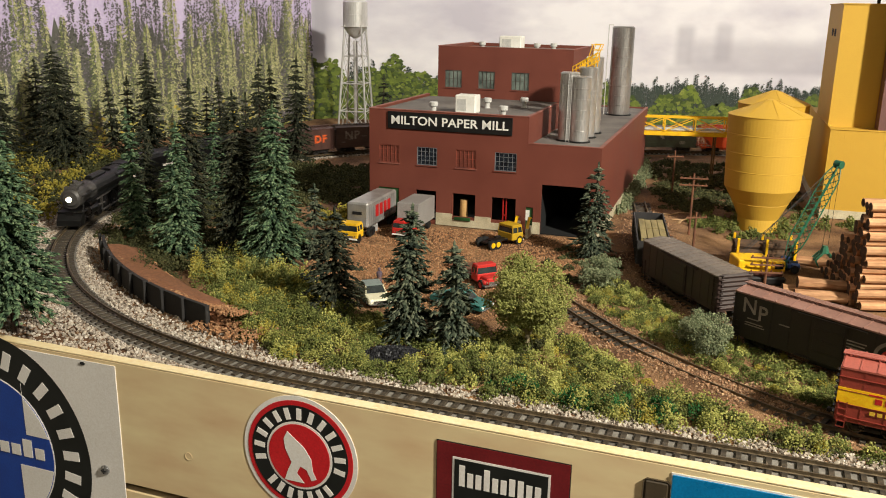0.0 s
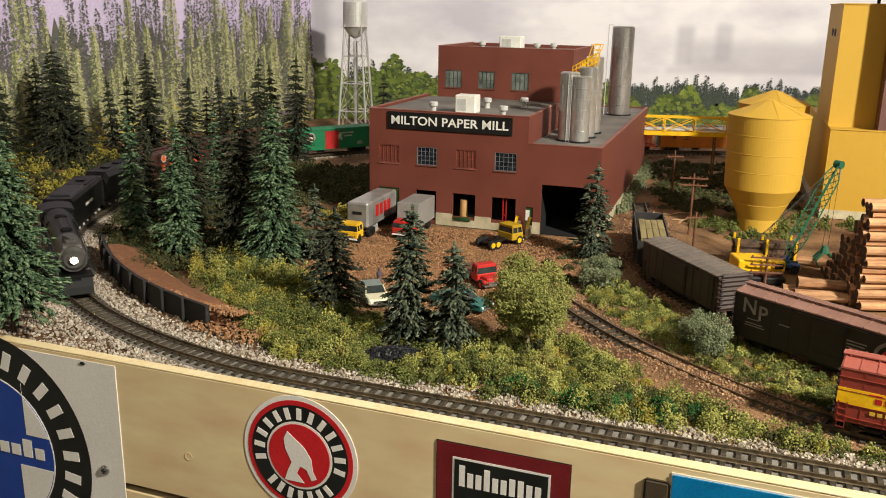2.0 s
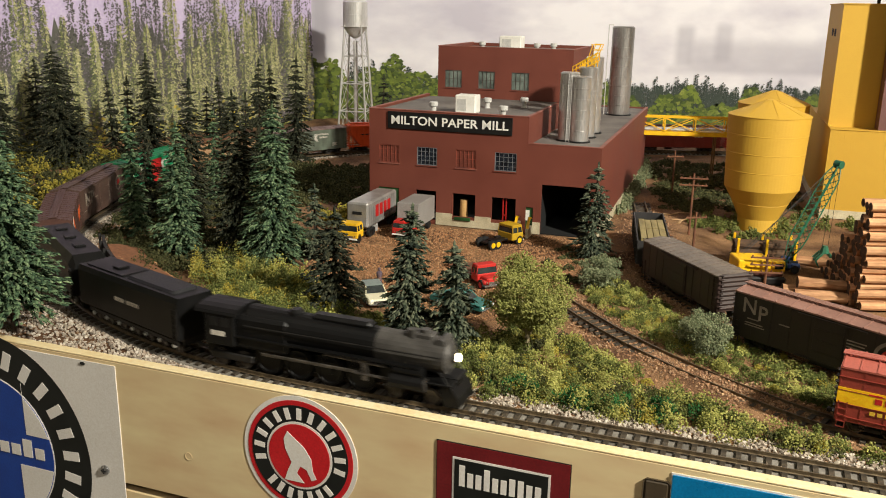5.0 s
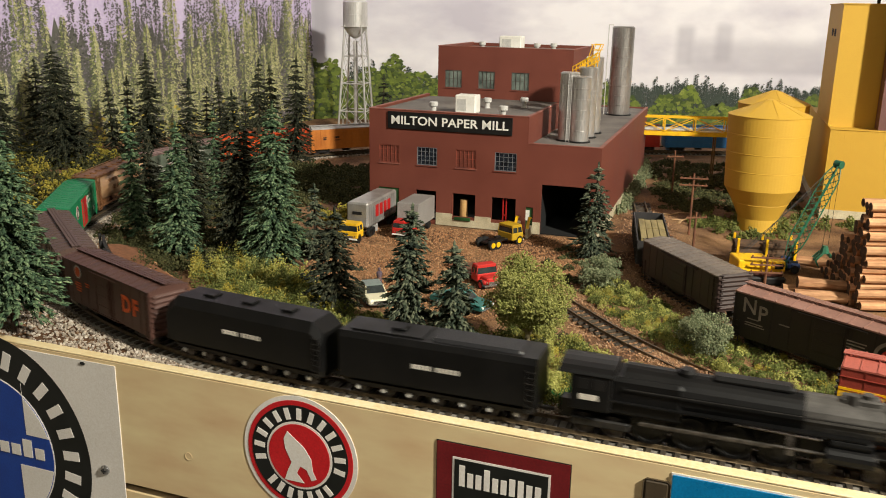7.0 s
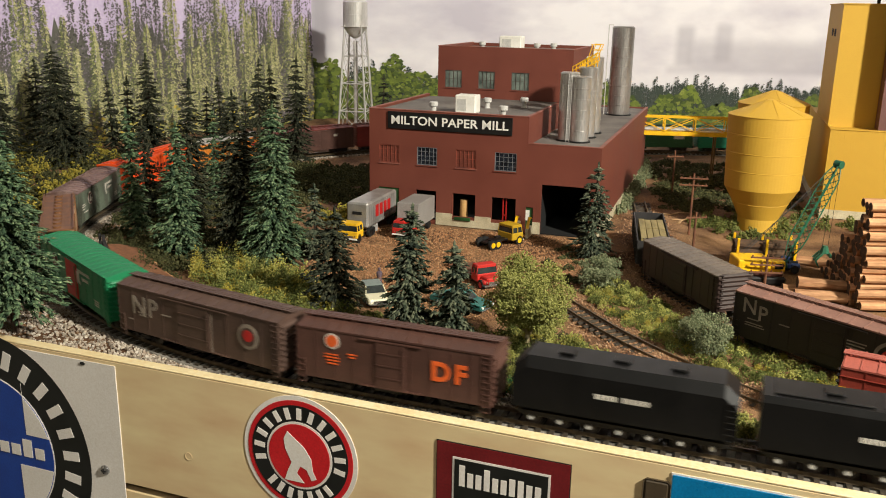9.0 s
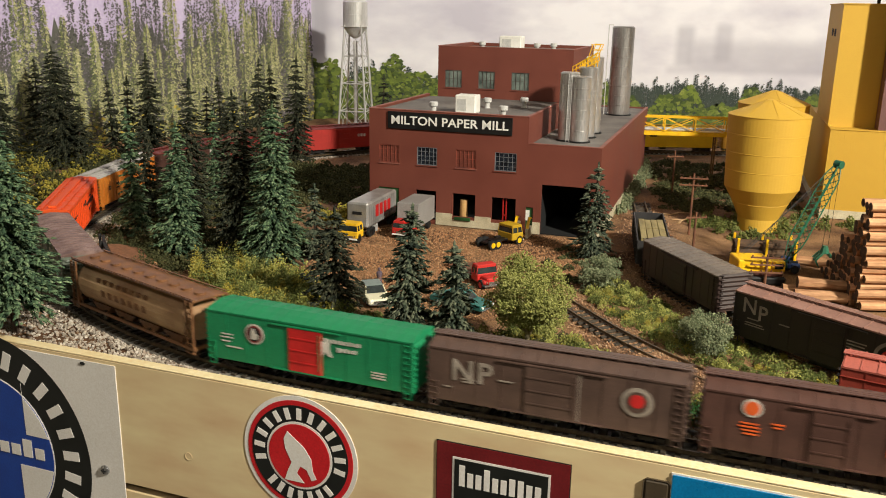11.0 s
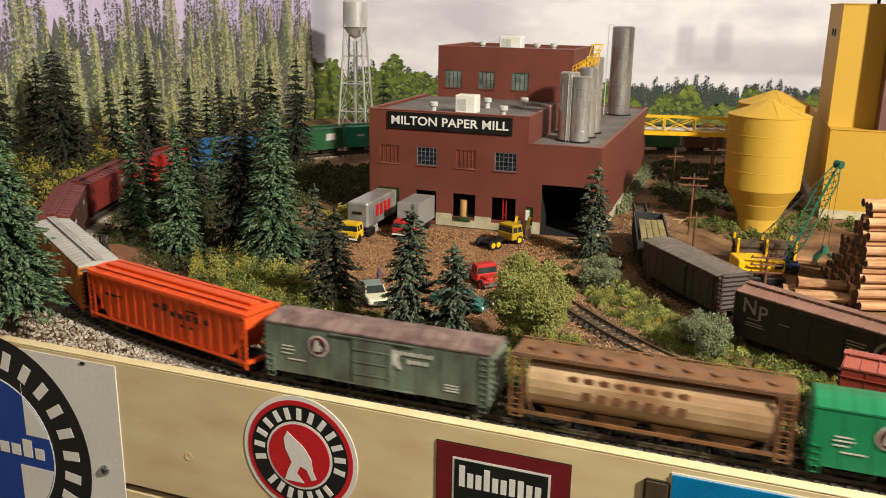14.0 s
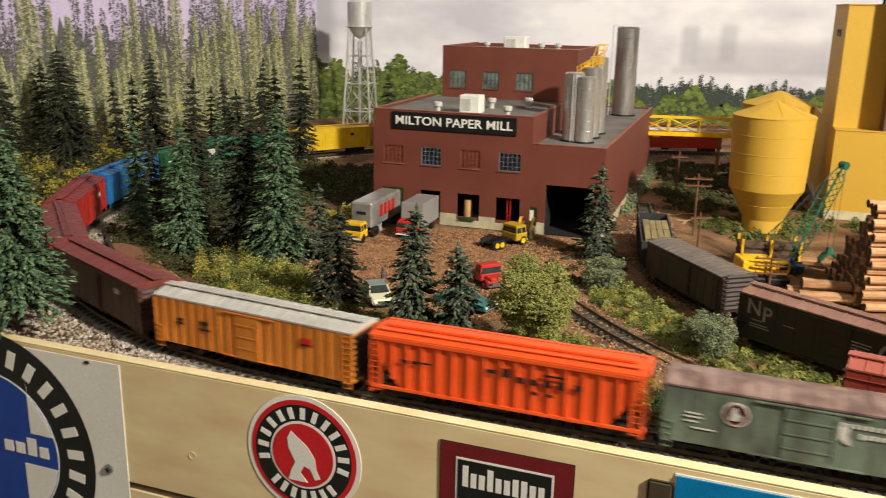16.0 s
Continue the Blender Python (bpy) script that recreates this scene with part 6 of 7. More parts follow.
for i in range(1500):
    a, d = rng.uniform(0, 2 * math.pi), .021 * math.sqrt(rng.random())
    x, y = HEAP[0] + d * 1.25 * math.cos(a), HEAP[1] + d * .9 * math.sin(a)
    pts.append((x, y, land(x, y) + .0075 * (1 - (d / .021) ** 2) * rng.uniform(.75, 1) + .0004))
stones("coal_heap", pts, .0013, COAL, "small heap of black coal in the undergrowth", 37)
# the bank behind the wall
b = bmesh.new()
n = 26
ra = []
for i in range(n + 1):
    a = radians(201 + 36 * i / n)
    fade = smooth(0, .10, i / n) * (1 - smooth(.86, 1, i / n))
    ra.append([b.verts.new((CX + d * math.cos(a), CY + d * math.sin(a), -.006 + (z + .006) * fade if z > -.004 else z)) for d, z in ((.505, -.006), (.504, .0150), (.492, .0135), (.470, .006), (.450, -.008))])
for p, q in zip(ra, ra[1:]):
    for k in range(4):
        b.faces.new((p[k], p[k + 1], q[k + 1], q[k]))
b.faces.new(ra[0])
b.faces.new(ra[-1][::-1])
setting("gravel_bank", b, mat("orange_bank", lin(142, 94, 62), lin(112, 72, 46), .95, s1=300, s2=2000, bump=.6), "bank of orange gravel held by the black wall", "bank")
wall = thing("retaining_wall", Matrix.Identity(4), "curved black timber retaining wall with upright posts", "retaining wall", "", "structure")
TIMBER = mat("black_timber", lin(46, 43, 41), lin(26, 24, 23), .75, s1=90, s2=900, bump=.4)
for i in range(9):
    a0, a1 = 201 + i * 3.7, 201 + (i + 1) * 3.7
    b = bmesh.new()
    rows = []
    for a in (a0 + .15, (a0 + a1) / 2, a1 - .15):
        rows.append([b.verts.new((CX + d * math.cos(radians(a)), CY + d * math.sin(radians(a)), z)) for d, z in ((.5085, -.006), (.5085, .0168), (.5052, .0168), (.5052, -.006))])
    for p, q in zip(rows, rows[1:]):
        for k in range(4):
            b.faces.new((p[k], p[(k + 1) % 4], q[(k + 1) % 4], q[k]))
    b.faces.new(rows[0])
    b.faces.new(rows[-1][::-1])
    part("panel", b, TIMBER, wall)
    for a in ((a0,) if i < 8 else (a0, a1)):
        q = part("post", box(bmesh.new(), -.0016, .0016, -.0014, .0014, -.006, .0180, .0003), TIMBER, wall)
        q.matrix_local = pose(CX + .5104 * math.cos(radians(a)), CY + .5104 * math.sin(radians(a)), 0, 0, 0, a + 90)

# ---- printed forest on the left-hand backdrop board, treeline on the sky wall ----
INK = mat("printed_forest_ink", W1, (0.85, 0.85, 0.85, 1), .7, s1=60, s2=500, bump=0,
          ramp=[lin(134, 136, 98), lin(174, 174, 118), lin(208, 202, 142), lin(154, 154, 112), lin(228, 220, 172), lin(140, 144, 102), lin(190, 184, 144)])
INKM = mat("printed_olive_ink", W1, (0.85, 0.85, 0.85, 1), .7, s1=60, s2=500, bump=0, ramp=[lin(84, 92, 58), lin(120, 128, 78), lin(146, 150, 96), lin(100, 104, 84), lin(74, 80, 58)])
INKD = mat("printed_shadow_ink", W1, (0.8, 0.8, 0.8, 1), .7, s1=60, bump=0, ramp=[lin(62, 62, 58), lin(92, 92, 84), lin(122, 114, 116), lin(76, 78, 66), lin(150, 138, 150)])
INKY = mat("printed_shrub_ink", W1, (0.8, 0.8, 0.8, 1), .7, s1=60, bump=0, ramp=[lin(150, 152, 78), lin(206, 178, 74), lin(126, 132, 70), lin(184, 176, 96), lin(104, 112, 60)])
INKB = mat("printed_bright_leaf_ink", W1, (0.7, 0.7, 0.7, 1), .8, s1=25, s2=300, bump=0, ramp=[lin(100, 116, 44), lin(126, 142, 56), lin(78, 96, 38), lin(66, 82, 36), lin(146, 158, 72)])
INKC = mat("printed_dark_conifer_ink", W1, (0.8, 0.8, 0.8, 1), .8, s1=60, bump=0, ramp=[lin(46, 58, 50), lin(64, 74, 66), lin(84, 92, 84), lin(54, 66, 54)])
LILAC = mat("printed_lilac_sky", lin(214, 198, 228), lin(196, 180, 214), .75, s1=5, s2=200, bump=0)


def flat_tree(V, F, x, z, h, w, y, rng, n=16, side=0):
    """A printed conifer of fine drooping strokes; side: only its left or its right half."""
    for k in range(n):
        f = (k + rng.uniform(-.4, .4)) / n
        reach = w * max(.04, 1 - f) ** .75 * rng.uniform(.4, 1.25) + .0010
        for q in range(4):
            sg = side if side and rng.random() < .75 else rng.choice((-1, 1))
            a = reach * rng.uniform(0, .9)
            b = a + rng.uniform(.0015, .0045)
            t, i, yy = rng.uniform(.0006, .0017), len(V), y - rng.uniform(0, .0008)
            za = z + h * f - .45 * a + rng.uniform(-.004, .004)
            zb = za + rng.uniform(-.0035, .0010)
            V += [(x + sg * a, yy, za + t), (x + sg * a * .97, yy, za - t), (x + sg * b, yy, zb - t * .6), (x + sg * b * 1.02, yy, zb + t * .5)]
            F.append((i, i + 1, i + 2, i + 3))


def flat_blob(V, F, x, z, r, y, rng):
    i, n = len(V), 7
    for k in range(n):
        a = 2 * math.pi * k / n
        q = r * rng.uniform(.6, 1.2)
        V.append((x + q * math.cos(a), y, z + .75 * q * math.sin(a)))
    F.append(tuple(range(i, i + n)))


def ink(name, V, F, material, parent):
    me = bpy.data.meshes.new(name)
    me.from_pydata(V, [], F)
    me.materials.append(material)
    o = part(name, me, material, parent)
    return tagged(o, kind="stuff")


PX0, PY0, PX1, PY1 = -0.305, 2.03, -1.12, 1.06
PL = math.hypot(PX1 - PX0, PY1 - PY0)
panel = thing("backdrop", Matrix.Translation((PX1, PY1, -.006)) @ pose(0, 0, 0, 0, 0, math.degrees(math.atan2(PY0 - PY1, PX0 - PX1))), "backdrop board printed with a pale conifer forest", "backdrop", "", "structure")
part("board", box(bmesh.new(), 0, PL, 0, .004, 0, .62), LILAC, panel)
rng = np.random.default_rng(41)
V, F = [(PL, -.0002, 0), (0, -.0002, 0)], []
for i in range(161):
    V.append((PL * i / 160, -.0002, .185 + .03 * math.sin(i * .31) + rng.uniform(-.03, .05) * (i % 2)))
F.append(tuple(range(len(V))))
ink("printed_mass", V, F, mat("printed_grey_green_mass", lin(112, 110, 100), lin(74, 74, 68), .75, s1=26, s2=160, bump=0, stretch=(1.6, 1, .5)), panel)
for tone, count in ((INKD, 4200), (INKM, 1500)):
    V, F = [], []
    for i in range(count):
        x = rng.uniform(0, PL)
        flat_blob(V, F, x, rng.uniform(0, .20), rng.uniform(.0014, .0048), -.0004 - rng.uniform(0, .0005), rng)
    ink("printed_mottle", V, F, tone, panel)
V, F = [], []
for i in range(200):
    flat_tree(V, F, rng.uniform(0, PL), rng.uniform(.0, .10), rng.uniform(.14, .30), rng.uniform(.012, .020), -.0010, rng, 70)
ink("printed_tree", V, F, INKD, panel)
V, F, V2, F2 = [], [], [], []
for i in range(84):
    x, z, h, w = PL * (i + rng.uniform(-.3, 1.3)) / 84, rng.uniform(-.03, .09), rng.uniform(.12, .30), rng.uniform(.014, .030)
    flat_tree(V2, F2, x, z, h, w, -.0018, rng, 80, -1)
    flat_tree(V, F, x, z, h, w, -.0022, rng, 80, 1)
ink("printed_tree", V2, F2, INKM, panel)
ink("printed_tree", V, F, INK, panel)
V, F = [], []
for i in range(1300):
    x = rng.uniform(0, PL)
    flat_blob(V, F, x, rng.uniform(0, .085) * rng.uniform(.4, 1), rng.uniform(.0015, .0045), -.0032 - rng.uniform(0, .0005), rng)
ink("printed_shrub", V, F, INKY, panel)
far = thing("treeline", pose(0, Y1 - .003, -.006), "treeline of bright bushes and dark conifers on the sky wall", "backdrop", "", "structure")
V, F = [(1.5, -.0004, 0), (-.45, -.0004, 0)], []
for i in range(160):
    x = -.45 + 1.95 * i / 159
    V.append((x, -.0004, .118 - .055 * smooth(0.0, .45, x) + .016 * math.sin(x * 37) + rng.uniform(-.006, .006)))
F.append(tuple(range(len(V))))
ink("printed_mass", V, F, mat("printed_leaf_mass", lin(112, 126, 52), lin(70, 84, 38), .8, s1=40, s2=200, bump=0), far)
V, F = [], []
for i in range(420):
    flat_tree(V, F, rng.uniform(.16, 1.5), .045, rng.uniform(.040, .066) * (1.35 if rng.random() < .1 else 1), rng.uniform(.007, .012), -.0006, rng, 30)
for i in range(40):
    flat_tree(V, F, rng.uniform(-.40, .02), .03, rng.uniform(.06, .13), rng.uniform(.006, .013), -.0006, rng, 34)
ink("printed_tree", V, F, INKC, far)
V, F = [], []
for i in range(6000):
    x = rng.uniform(-.45, 1.5)
    top = .135 - .06 * smooth(0.0, .45, x) + .022 * math.sin(x * 37) + .012 * math.sin(x * 91)
    z = top * rng.uniform(0, 1) ** .6
    flat_blob(V, F, x, z, rng.uniform(.003, .008), -.0020 - rng.uniform(0, .0008), rng)
ink("printed_bush", V, F, INKB, far)
# ---- standing cars ----
OLDROOF = paint("old_roof", (122, 110, 100), (84, 74, 66), s1=60)
PINKROOF = paint("pinkish_roof", (152, 112, 98), (122, 88, 76), s1=60)
OLDBROWN = paint("old_boxcar_brown", (60, 42, 36), (40, 29, 25), s1=50)
STANDZ = -0.0015
t = boxcar(.129, OLDBROWN, "old rust-brown boxcar standing on the siding", roof=OLDROOF, where=pose(.2398, .801, STANDZ, 0, 0, -72), group="standing freight cars", height=.0430, door_w=.030, walk_board=False)
t = boxcar(.168, paint("standing_dark_brown", (42, 32, 28), (32, 24, 21)), "dark brown boxcar with pinkish ribbed roof and pale lettering", roof=PINKROOF, where=pose(.3065, .6285, STANDZ, 0, 0, -52), group="standing freight cars", door_w=.026)
for letter, x, z in (("N", -.0690, .0372), ("P", -.0570, .0335)):
    me = word(letter, .0175, .00012, 0, 1, .0002)
    me.materials.append(MGREY)
    o = new("lettering", me)
    o.parent = t
    o.matrix_local = pose(x, -.0178, z, 90, 0, 0)
for x0, z0, w in ((-.070, .0270, .010), (-.072, .0235, .016), (-.072, .0215, .018), (-.042, .0300, .009), (.012, .0345, .016), (.013, .0320, .014), (.012, .0295, .016), (.014, .0270, .012)):
    mark(t, -1, x0, x0 + w, z0, z0 + .0009, MGREY)
mark(t, -1, .0100, .0110, .0125, .0430, MORANGE)
disc(t, -1, .046, .0300, .0125, MGREY)
disc(t, -1, .046, .0300, .0098, BLACK, lift=.0005)
disc(t, -1, .046, .0300, .0068, MRED, lift=.0007)

MILRED = paint("deep_red_car", (150, 60, 46), (128, 48, 38))
t = boxcar(.145, MILRED, "red boxcar with a broad yellow band", roof=paint("dusty_red_roof", (176, 96, 82), (150, 76, 64)), where=pose(.331, .505, STANDZ, 0, 0, -31), group="standing freight cars", door_w=.024, end=BLACK)
for s in (-1, 1):
    for x0, x1 in ((-.0725, -.0125), (.0125, .0725)):
        mark(t, s, x0, x1, .0225, .0335, YELLOWB, "yellow_band", y=.0176, lift=.0003)
    for k in range(5):
        mark(t, s, -.050 + k * .006, -.050 + k * .006 + .0042, .0262, .0300, MRED, y=.0179)
        mark(t, s, -.052 + k * .0045, -.052 + k * .0045 + .0030, .0180, .0205, MYELLOW)
    mark(t, s, -.054, -.046, .0312, .0324, MRED, y=.0179)
    b = bmesh.new()
    for k in range(4):
        z = .013 + k * .0092
        box(b, -.0725, .0725, min(s * .0174, s * .0181), max(s * .0174, s * .0181), z, z + .0004)
    part("side_seam", b, MILRED, t)

gon = car_base("gondola", .140, "weathered black gondola loaded with pale planks", pose(.2325, .950, STANDZ, 0, 0, -100), "standing freight cars")
GONBLACK = paint("faded_black", (62, 60, 60), (42, 40, 40), s1=60)
b = box(bmesh.new(), -.070, .070, -.0172, .0172, .0100, .0125)
part("floor", b, GONBLACK, gon)
for y0, y1 in ((-.0172, -.0160), (.0160, .0172)):
    part("side", box(bmesh.new(), -.070, .070, y0, y1, .0125, .0350, .0002), GONBLACK, gon)
for x0, x1 in ((-.070, -.0688), (.0688, .070)):
    part("end", box(bmesh.new(), x0, x1, -.0160, .0160, .0125, .0350), GONBLACK, gon)
b = bmesh.new()
for i in range(10):
    x = -.066 + i * .0147
    for s in (-1, 1):
        box(b, x - .0007, x + .0007, min(s * .0172, s * .0182), max(s * .0172, s * .0182), .0105, .0345)
part("side_rib", b, GONBLACK, gon)
PLANK = mat("pale_sawn_planks", lin(158, 142, 96), lin(116, 102, 66), .8, s1=120, s2=900, stretch=(.2, 1, 1))
load = thing("plank_stack", pose(.2325, .950, STANDZ, 0, 0, -100) @ pose(.022, 0, .0125), "stack of pale sawn planks lying in the gondola", "lumber")
rng = np.random.default_rng(51)
for k in range(5):
    for j in range(4):
        for x0, x1 in ((-.042, .001), (.003, .044)):
            part("plank", box(bmesh.new(), x0 + rng.uniform(-.002, .002), x1 + rng.uniform(-.0015, .002), -.0136 + j * .0068, -.0072 + j * .0068 + rng.uniform(-.0003, .0003), k * .0052, k * .0052 + .0047, .0003), PLANK, load)

# ---- lorries and cars in the yard ----
RUBBER = mat("tyre_rubber", lin(30, 29, 28), lin(20, 20, 20), .8, bump=.1)
CHROME = mat("chrome", lin(200, 200, 200), lin(170, 170, 170), .2, .9, bump=0)
CARGLASS = mat("car_glass", lin(60, 66, 66), lin(34, 38, 38), .12, bump=0)
ALU = mat("aluminium_sheet", lin(190, 188, 184), lin(160, 158, 154), .38, .6, s1=50, bump=.05)


def tyre(parent, x, y, r, w, rim):
    o = part("wheel", rod(bmesh.new(), (x, y - w / 2, r), (x, y + w / 2, r), r, seg=16), RUBBER, parent)
    s = 1 if y > 0 else -1
    part("rim", rod(bmesh.new(), (x, y + s * (w / 2 - .0002), r), (x, y + s * (w / 2 + .0003), r), r * .58, seg=12), rim, o)


def cab_shape(parent, x0, x1, w, z0, z1, z2, paint_mat, nose=None):
    """A lorry cab: lower body, glazed upper part, roof. x1 is the front."""
    b = box(bmesh.new(), x0, x1, -w, w, z0, z1, .0009)
    if nose:
        box(b, x1 - .0005, x1 + nose, -w * .68, w * .68, z0, z1 - .0012, .0012)
        for s in (-1, 1):
            box(b, x1 + nose * .15, x1 + nose * .95, min(s * w * .62, s * w), max(s * w * .62, s * w), z0 + .0004, z0 + .0042, .0011)
    part("cab_body", b, paint_mat, parent)
    g = bmesh.new()
    v = [g.verts.new(p) for p in ((x0 + .0005, -w * .95, z1), (x1 - .0006, -w * .95, z1), (x1 - .0006, w * .95, z1), (x0 + .0005, w * .95, z1), (x0 + .0012, -w * .86, z2), (x1 - .0022, -w * .86, z2), (x1 - .0022, w * .86, z2), (x0 + .0012, w * .86, z2))]
    for q in ((0, 1, 5, 4), (1, 2, 6, 5), (2, 3, 7, 6), (3, 0, 4, 7), (4, 5, 6, 7), (3, 2, 1, 0)):
        g.faces.new([v[i] for i in q])
    part("glazing", g, CARGLASS, parent)
    part("roof", box(bmesh.new(), x0 + .0008, x1 - .0018, -w * .90, w * .90, z2 - .0024, z2 + .0012, .0006), paint_mat, parent)
    b = bmesh.new()
    for s in (-1, 1):
        for x in (x0 + .0010, (x0 + x1) / 2, x1 - .0016):
            rod(b, (x, s * w * .955, z1 - .0001), (x + (-.0010 if x > (x0 + x1) / 2 else .0002), s * w * .875, z2), .0006, seg=5)
    part("pillar", b, paint_mat, parent)
    f = x1 + (nose or 0)
    part("grille", box(bmesh.new(), f, f + .0005, -w * .55, w * .55, z0 + .0006, z0 + .0034), CHROME, parent)
    for s in (-1, 1):
        part("headlight", rod(bmesh.new(), (f, s * w * .72, z0 + .0030), (f + .0005, s * w * .72, z0 + .0030), .0009, seg=10), CHROME, parent)
    part("bumper", box(bmesh.new(), f + .0002, f + .0012, -w * .98, w * .98, z0 - .0014, z0 + .0004, .0003), CHROME if nose else WHITE, parent)


def tractor(where, paint_mat, label, rim, category="truck"):
    t = thing("tractor_truck", where, label, category, "yard vehicles")
    cab_shape(t, .004, .022, .0128, .0062, .0150, .0230, paint_mat, None)
    part("chassis", box(bmesh.new(), -.030, .006, -.0048, .0048, .0060, .0082, .0003), BLACK, t)
    part("fifth_wheel", rod(bmesh.new(), (-.017, 0, .0082), (-.017, 0, .0096), .0055, seg=14), BLACK, t)
    part("fuel_tank", rod(bmesh.new(), (-.004, .0085, .0065), (.004, .0085, .0065), .0026, seg=10), BLACK, t)
    for x, y in ((.016, -.0110), (.016, .0110), (-.018, -.0108), (-.018, .0108), (-.026, -.0108), (-.026, .0108)):
        tyre(t, x, y, .0055, .0036, rim)
    return t


def out_of_mill(u, d):
    """A pose d metres in front of the mill's wall, facing away from it."""
    z = -.0045
    m = MILL @ pose(u, -d, 0, 0, 0, -90)
    m.translation.z = z
    return m


YELTRUCK = paint("yellow_truck", (240, 190, 36), (220, 168, 28))
REDTRUCK = paint("red_truck", (198, 44, 36), (172, 36, 30))
tractor(out_of_mill(.0275, .107), YELTRUCK, "yellow cab-over tractor coupled to a silver trailer", BLACK)
tr = thing("semi_trailer", out_of_mill(.0275, .054), "silver semi-trailer with red lettering bars backed to the dock", "trailer", "yard vehicles")
part("body", box(bmesh.new(), -.046, .047, -.0140, .0140, .0125, .0435, .0022), ALU, tr)
b = bmesh.new()
for i in range(13):
    for s in (-1, 1):
        x = -.042 + i * .0068
        box(b, x, x + .0006, min(s * .0140, s * .0143), max(s * .0140, s * .0143), .014, .041)
part("side_rib", b, ALU, tr)
for i in range(4):
    for s in (-1, 1):
        b = bmesh.new()
        x = s * (-.018 + i * .0125) if s > 0 else (.018 - i * .0125)
        box(b, x - .0042, x + .0042, min(s * .0140, s * .0146), max(s * .0140, s * .0146), .0225, .0370)
        part("lettering_bar", b, MRED, tr)
part("chassis", box(bmesh.new(), -.044, .030, -.0050, .0050, .0085, .0125), BLACK, tr)
part("landing_leg", box(bmesh.new(), .006, .008, -.0090, .0090, .0005, .0125), GREYPL, tr)
for x in (-.030, -.039):
    for y in (-.0105, .0105):
        tyre(tr, x, y, .0052, .0040, BLACK)
part("front_vent", box(bmesh.new(), .0471, .0476, -.0060, .0060, .0290, .0325), DARK, tr)

bt = thing("box_truck", out_of_mill(.0790, .044), "red-cabbed lorry with plain grey box backed to the dock", "truck", "yard vehicles")
part("box_body", box(bmesh.new(), -.036, .022, -.0142, .0142, .0105, .0400, .0006), mat("mid_grey_box", lin(150, 146, 142), lin(132, 128, 124), .5, s1=30, bump=.05), bt)
cab_shape(bt, .023, .042, .0128, .0060, .0135, .0205, REDTRUCK)
part("chassis", box(bmesh.new(), -.034, .024, -.0050, .0050, .0065, .0105), BLACK, bt)
for x, y in ((.032, -.0112), (.032, .0112), (-.020, -.0112), (-.020, .0112)):
    tyre(bt, x, y, .0052, .0038, BLACK)

tractor(pose(.070, 1.000, -.0045, 0, 0, 40), paint("mustard_truck", (196, 158, 32), (168, 132, 26)), "mustard yellow tractor unit parked without trailer", YELLOWB)

rt = thing("flatbed_truck", pose(.040, .846, -.0042, 0, 0, -62), "red bonneted lorry with open bed parked in the yard", "truck", "yard vehicles")
cab_shape(rt, -.002, .011, .0120, .0060, .0140, .0215, REDTRUCK, .014)
part("bed", box(bmesh.new(), -.040, -.004, -.0130, .0130, .0090, .0110, .0003), mat("worn_brown_bed", lin(110, 74, 54), None, .8), rt)
part("chassis", box(bmesh.new(), -.038, .010, -.0045, .0045, .0060, .0090), BLACK, rt)
for x, y in ((.018, -.0108), (.018, .0108), (-.028, -.0110), (-.028, .0110)):
    tyre(rt, x, y, .0052, .0036, MRED)
CRATE = mat("brown_crate", lin(132, 92, 66), lin(96, 64, 46), .85, s1=100)
for x, y, rz in ((.012, .905, 10), (.030, .893, -8), (.046, .902, 20), (.020, .882, 4)):
    c = thing("crate", pose(x, y, land(x, y), 0, 0, rz), "small brown wooden crate on the yard", "crate", "yard crates")
    part("box", box(bmesh.new(), -.006, .006, -.004, .004, 0, .006, .0003), CRATE, c)
    part("lid", box(bmesh.new(), -.0063, .0063, -.0043, .0043, .006, .0068, .0002), CRATE, c)


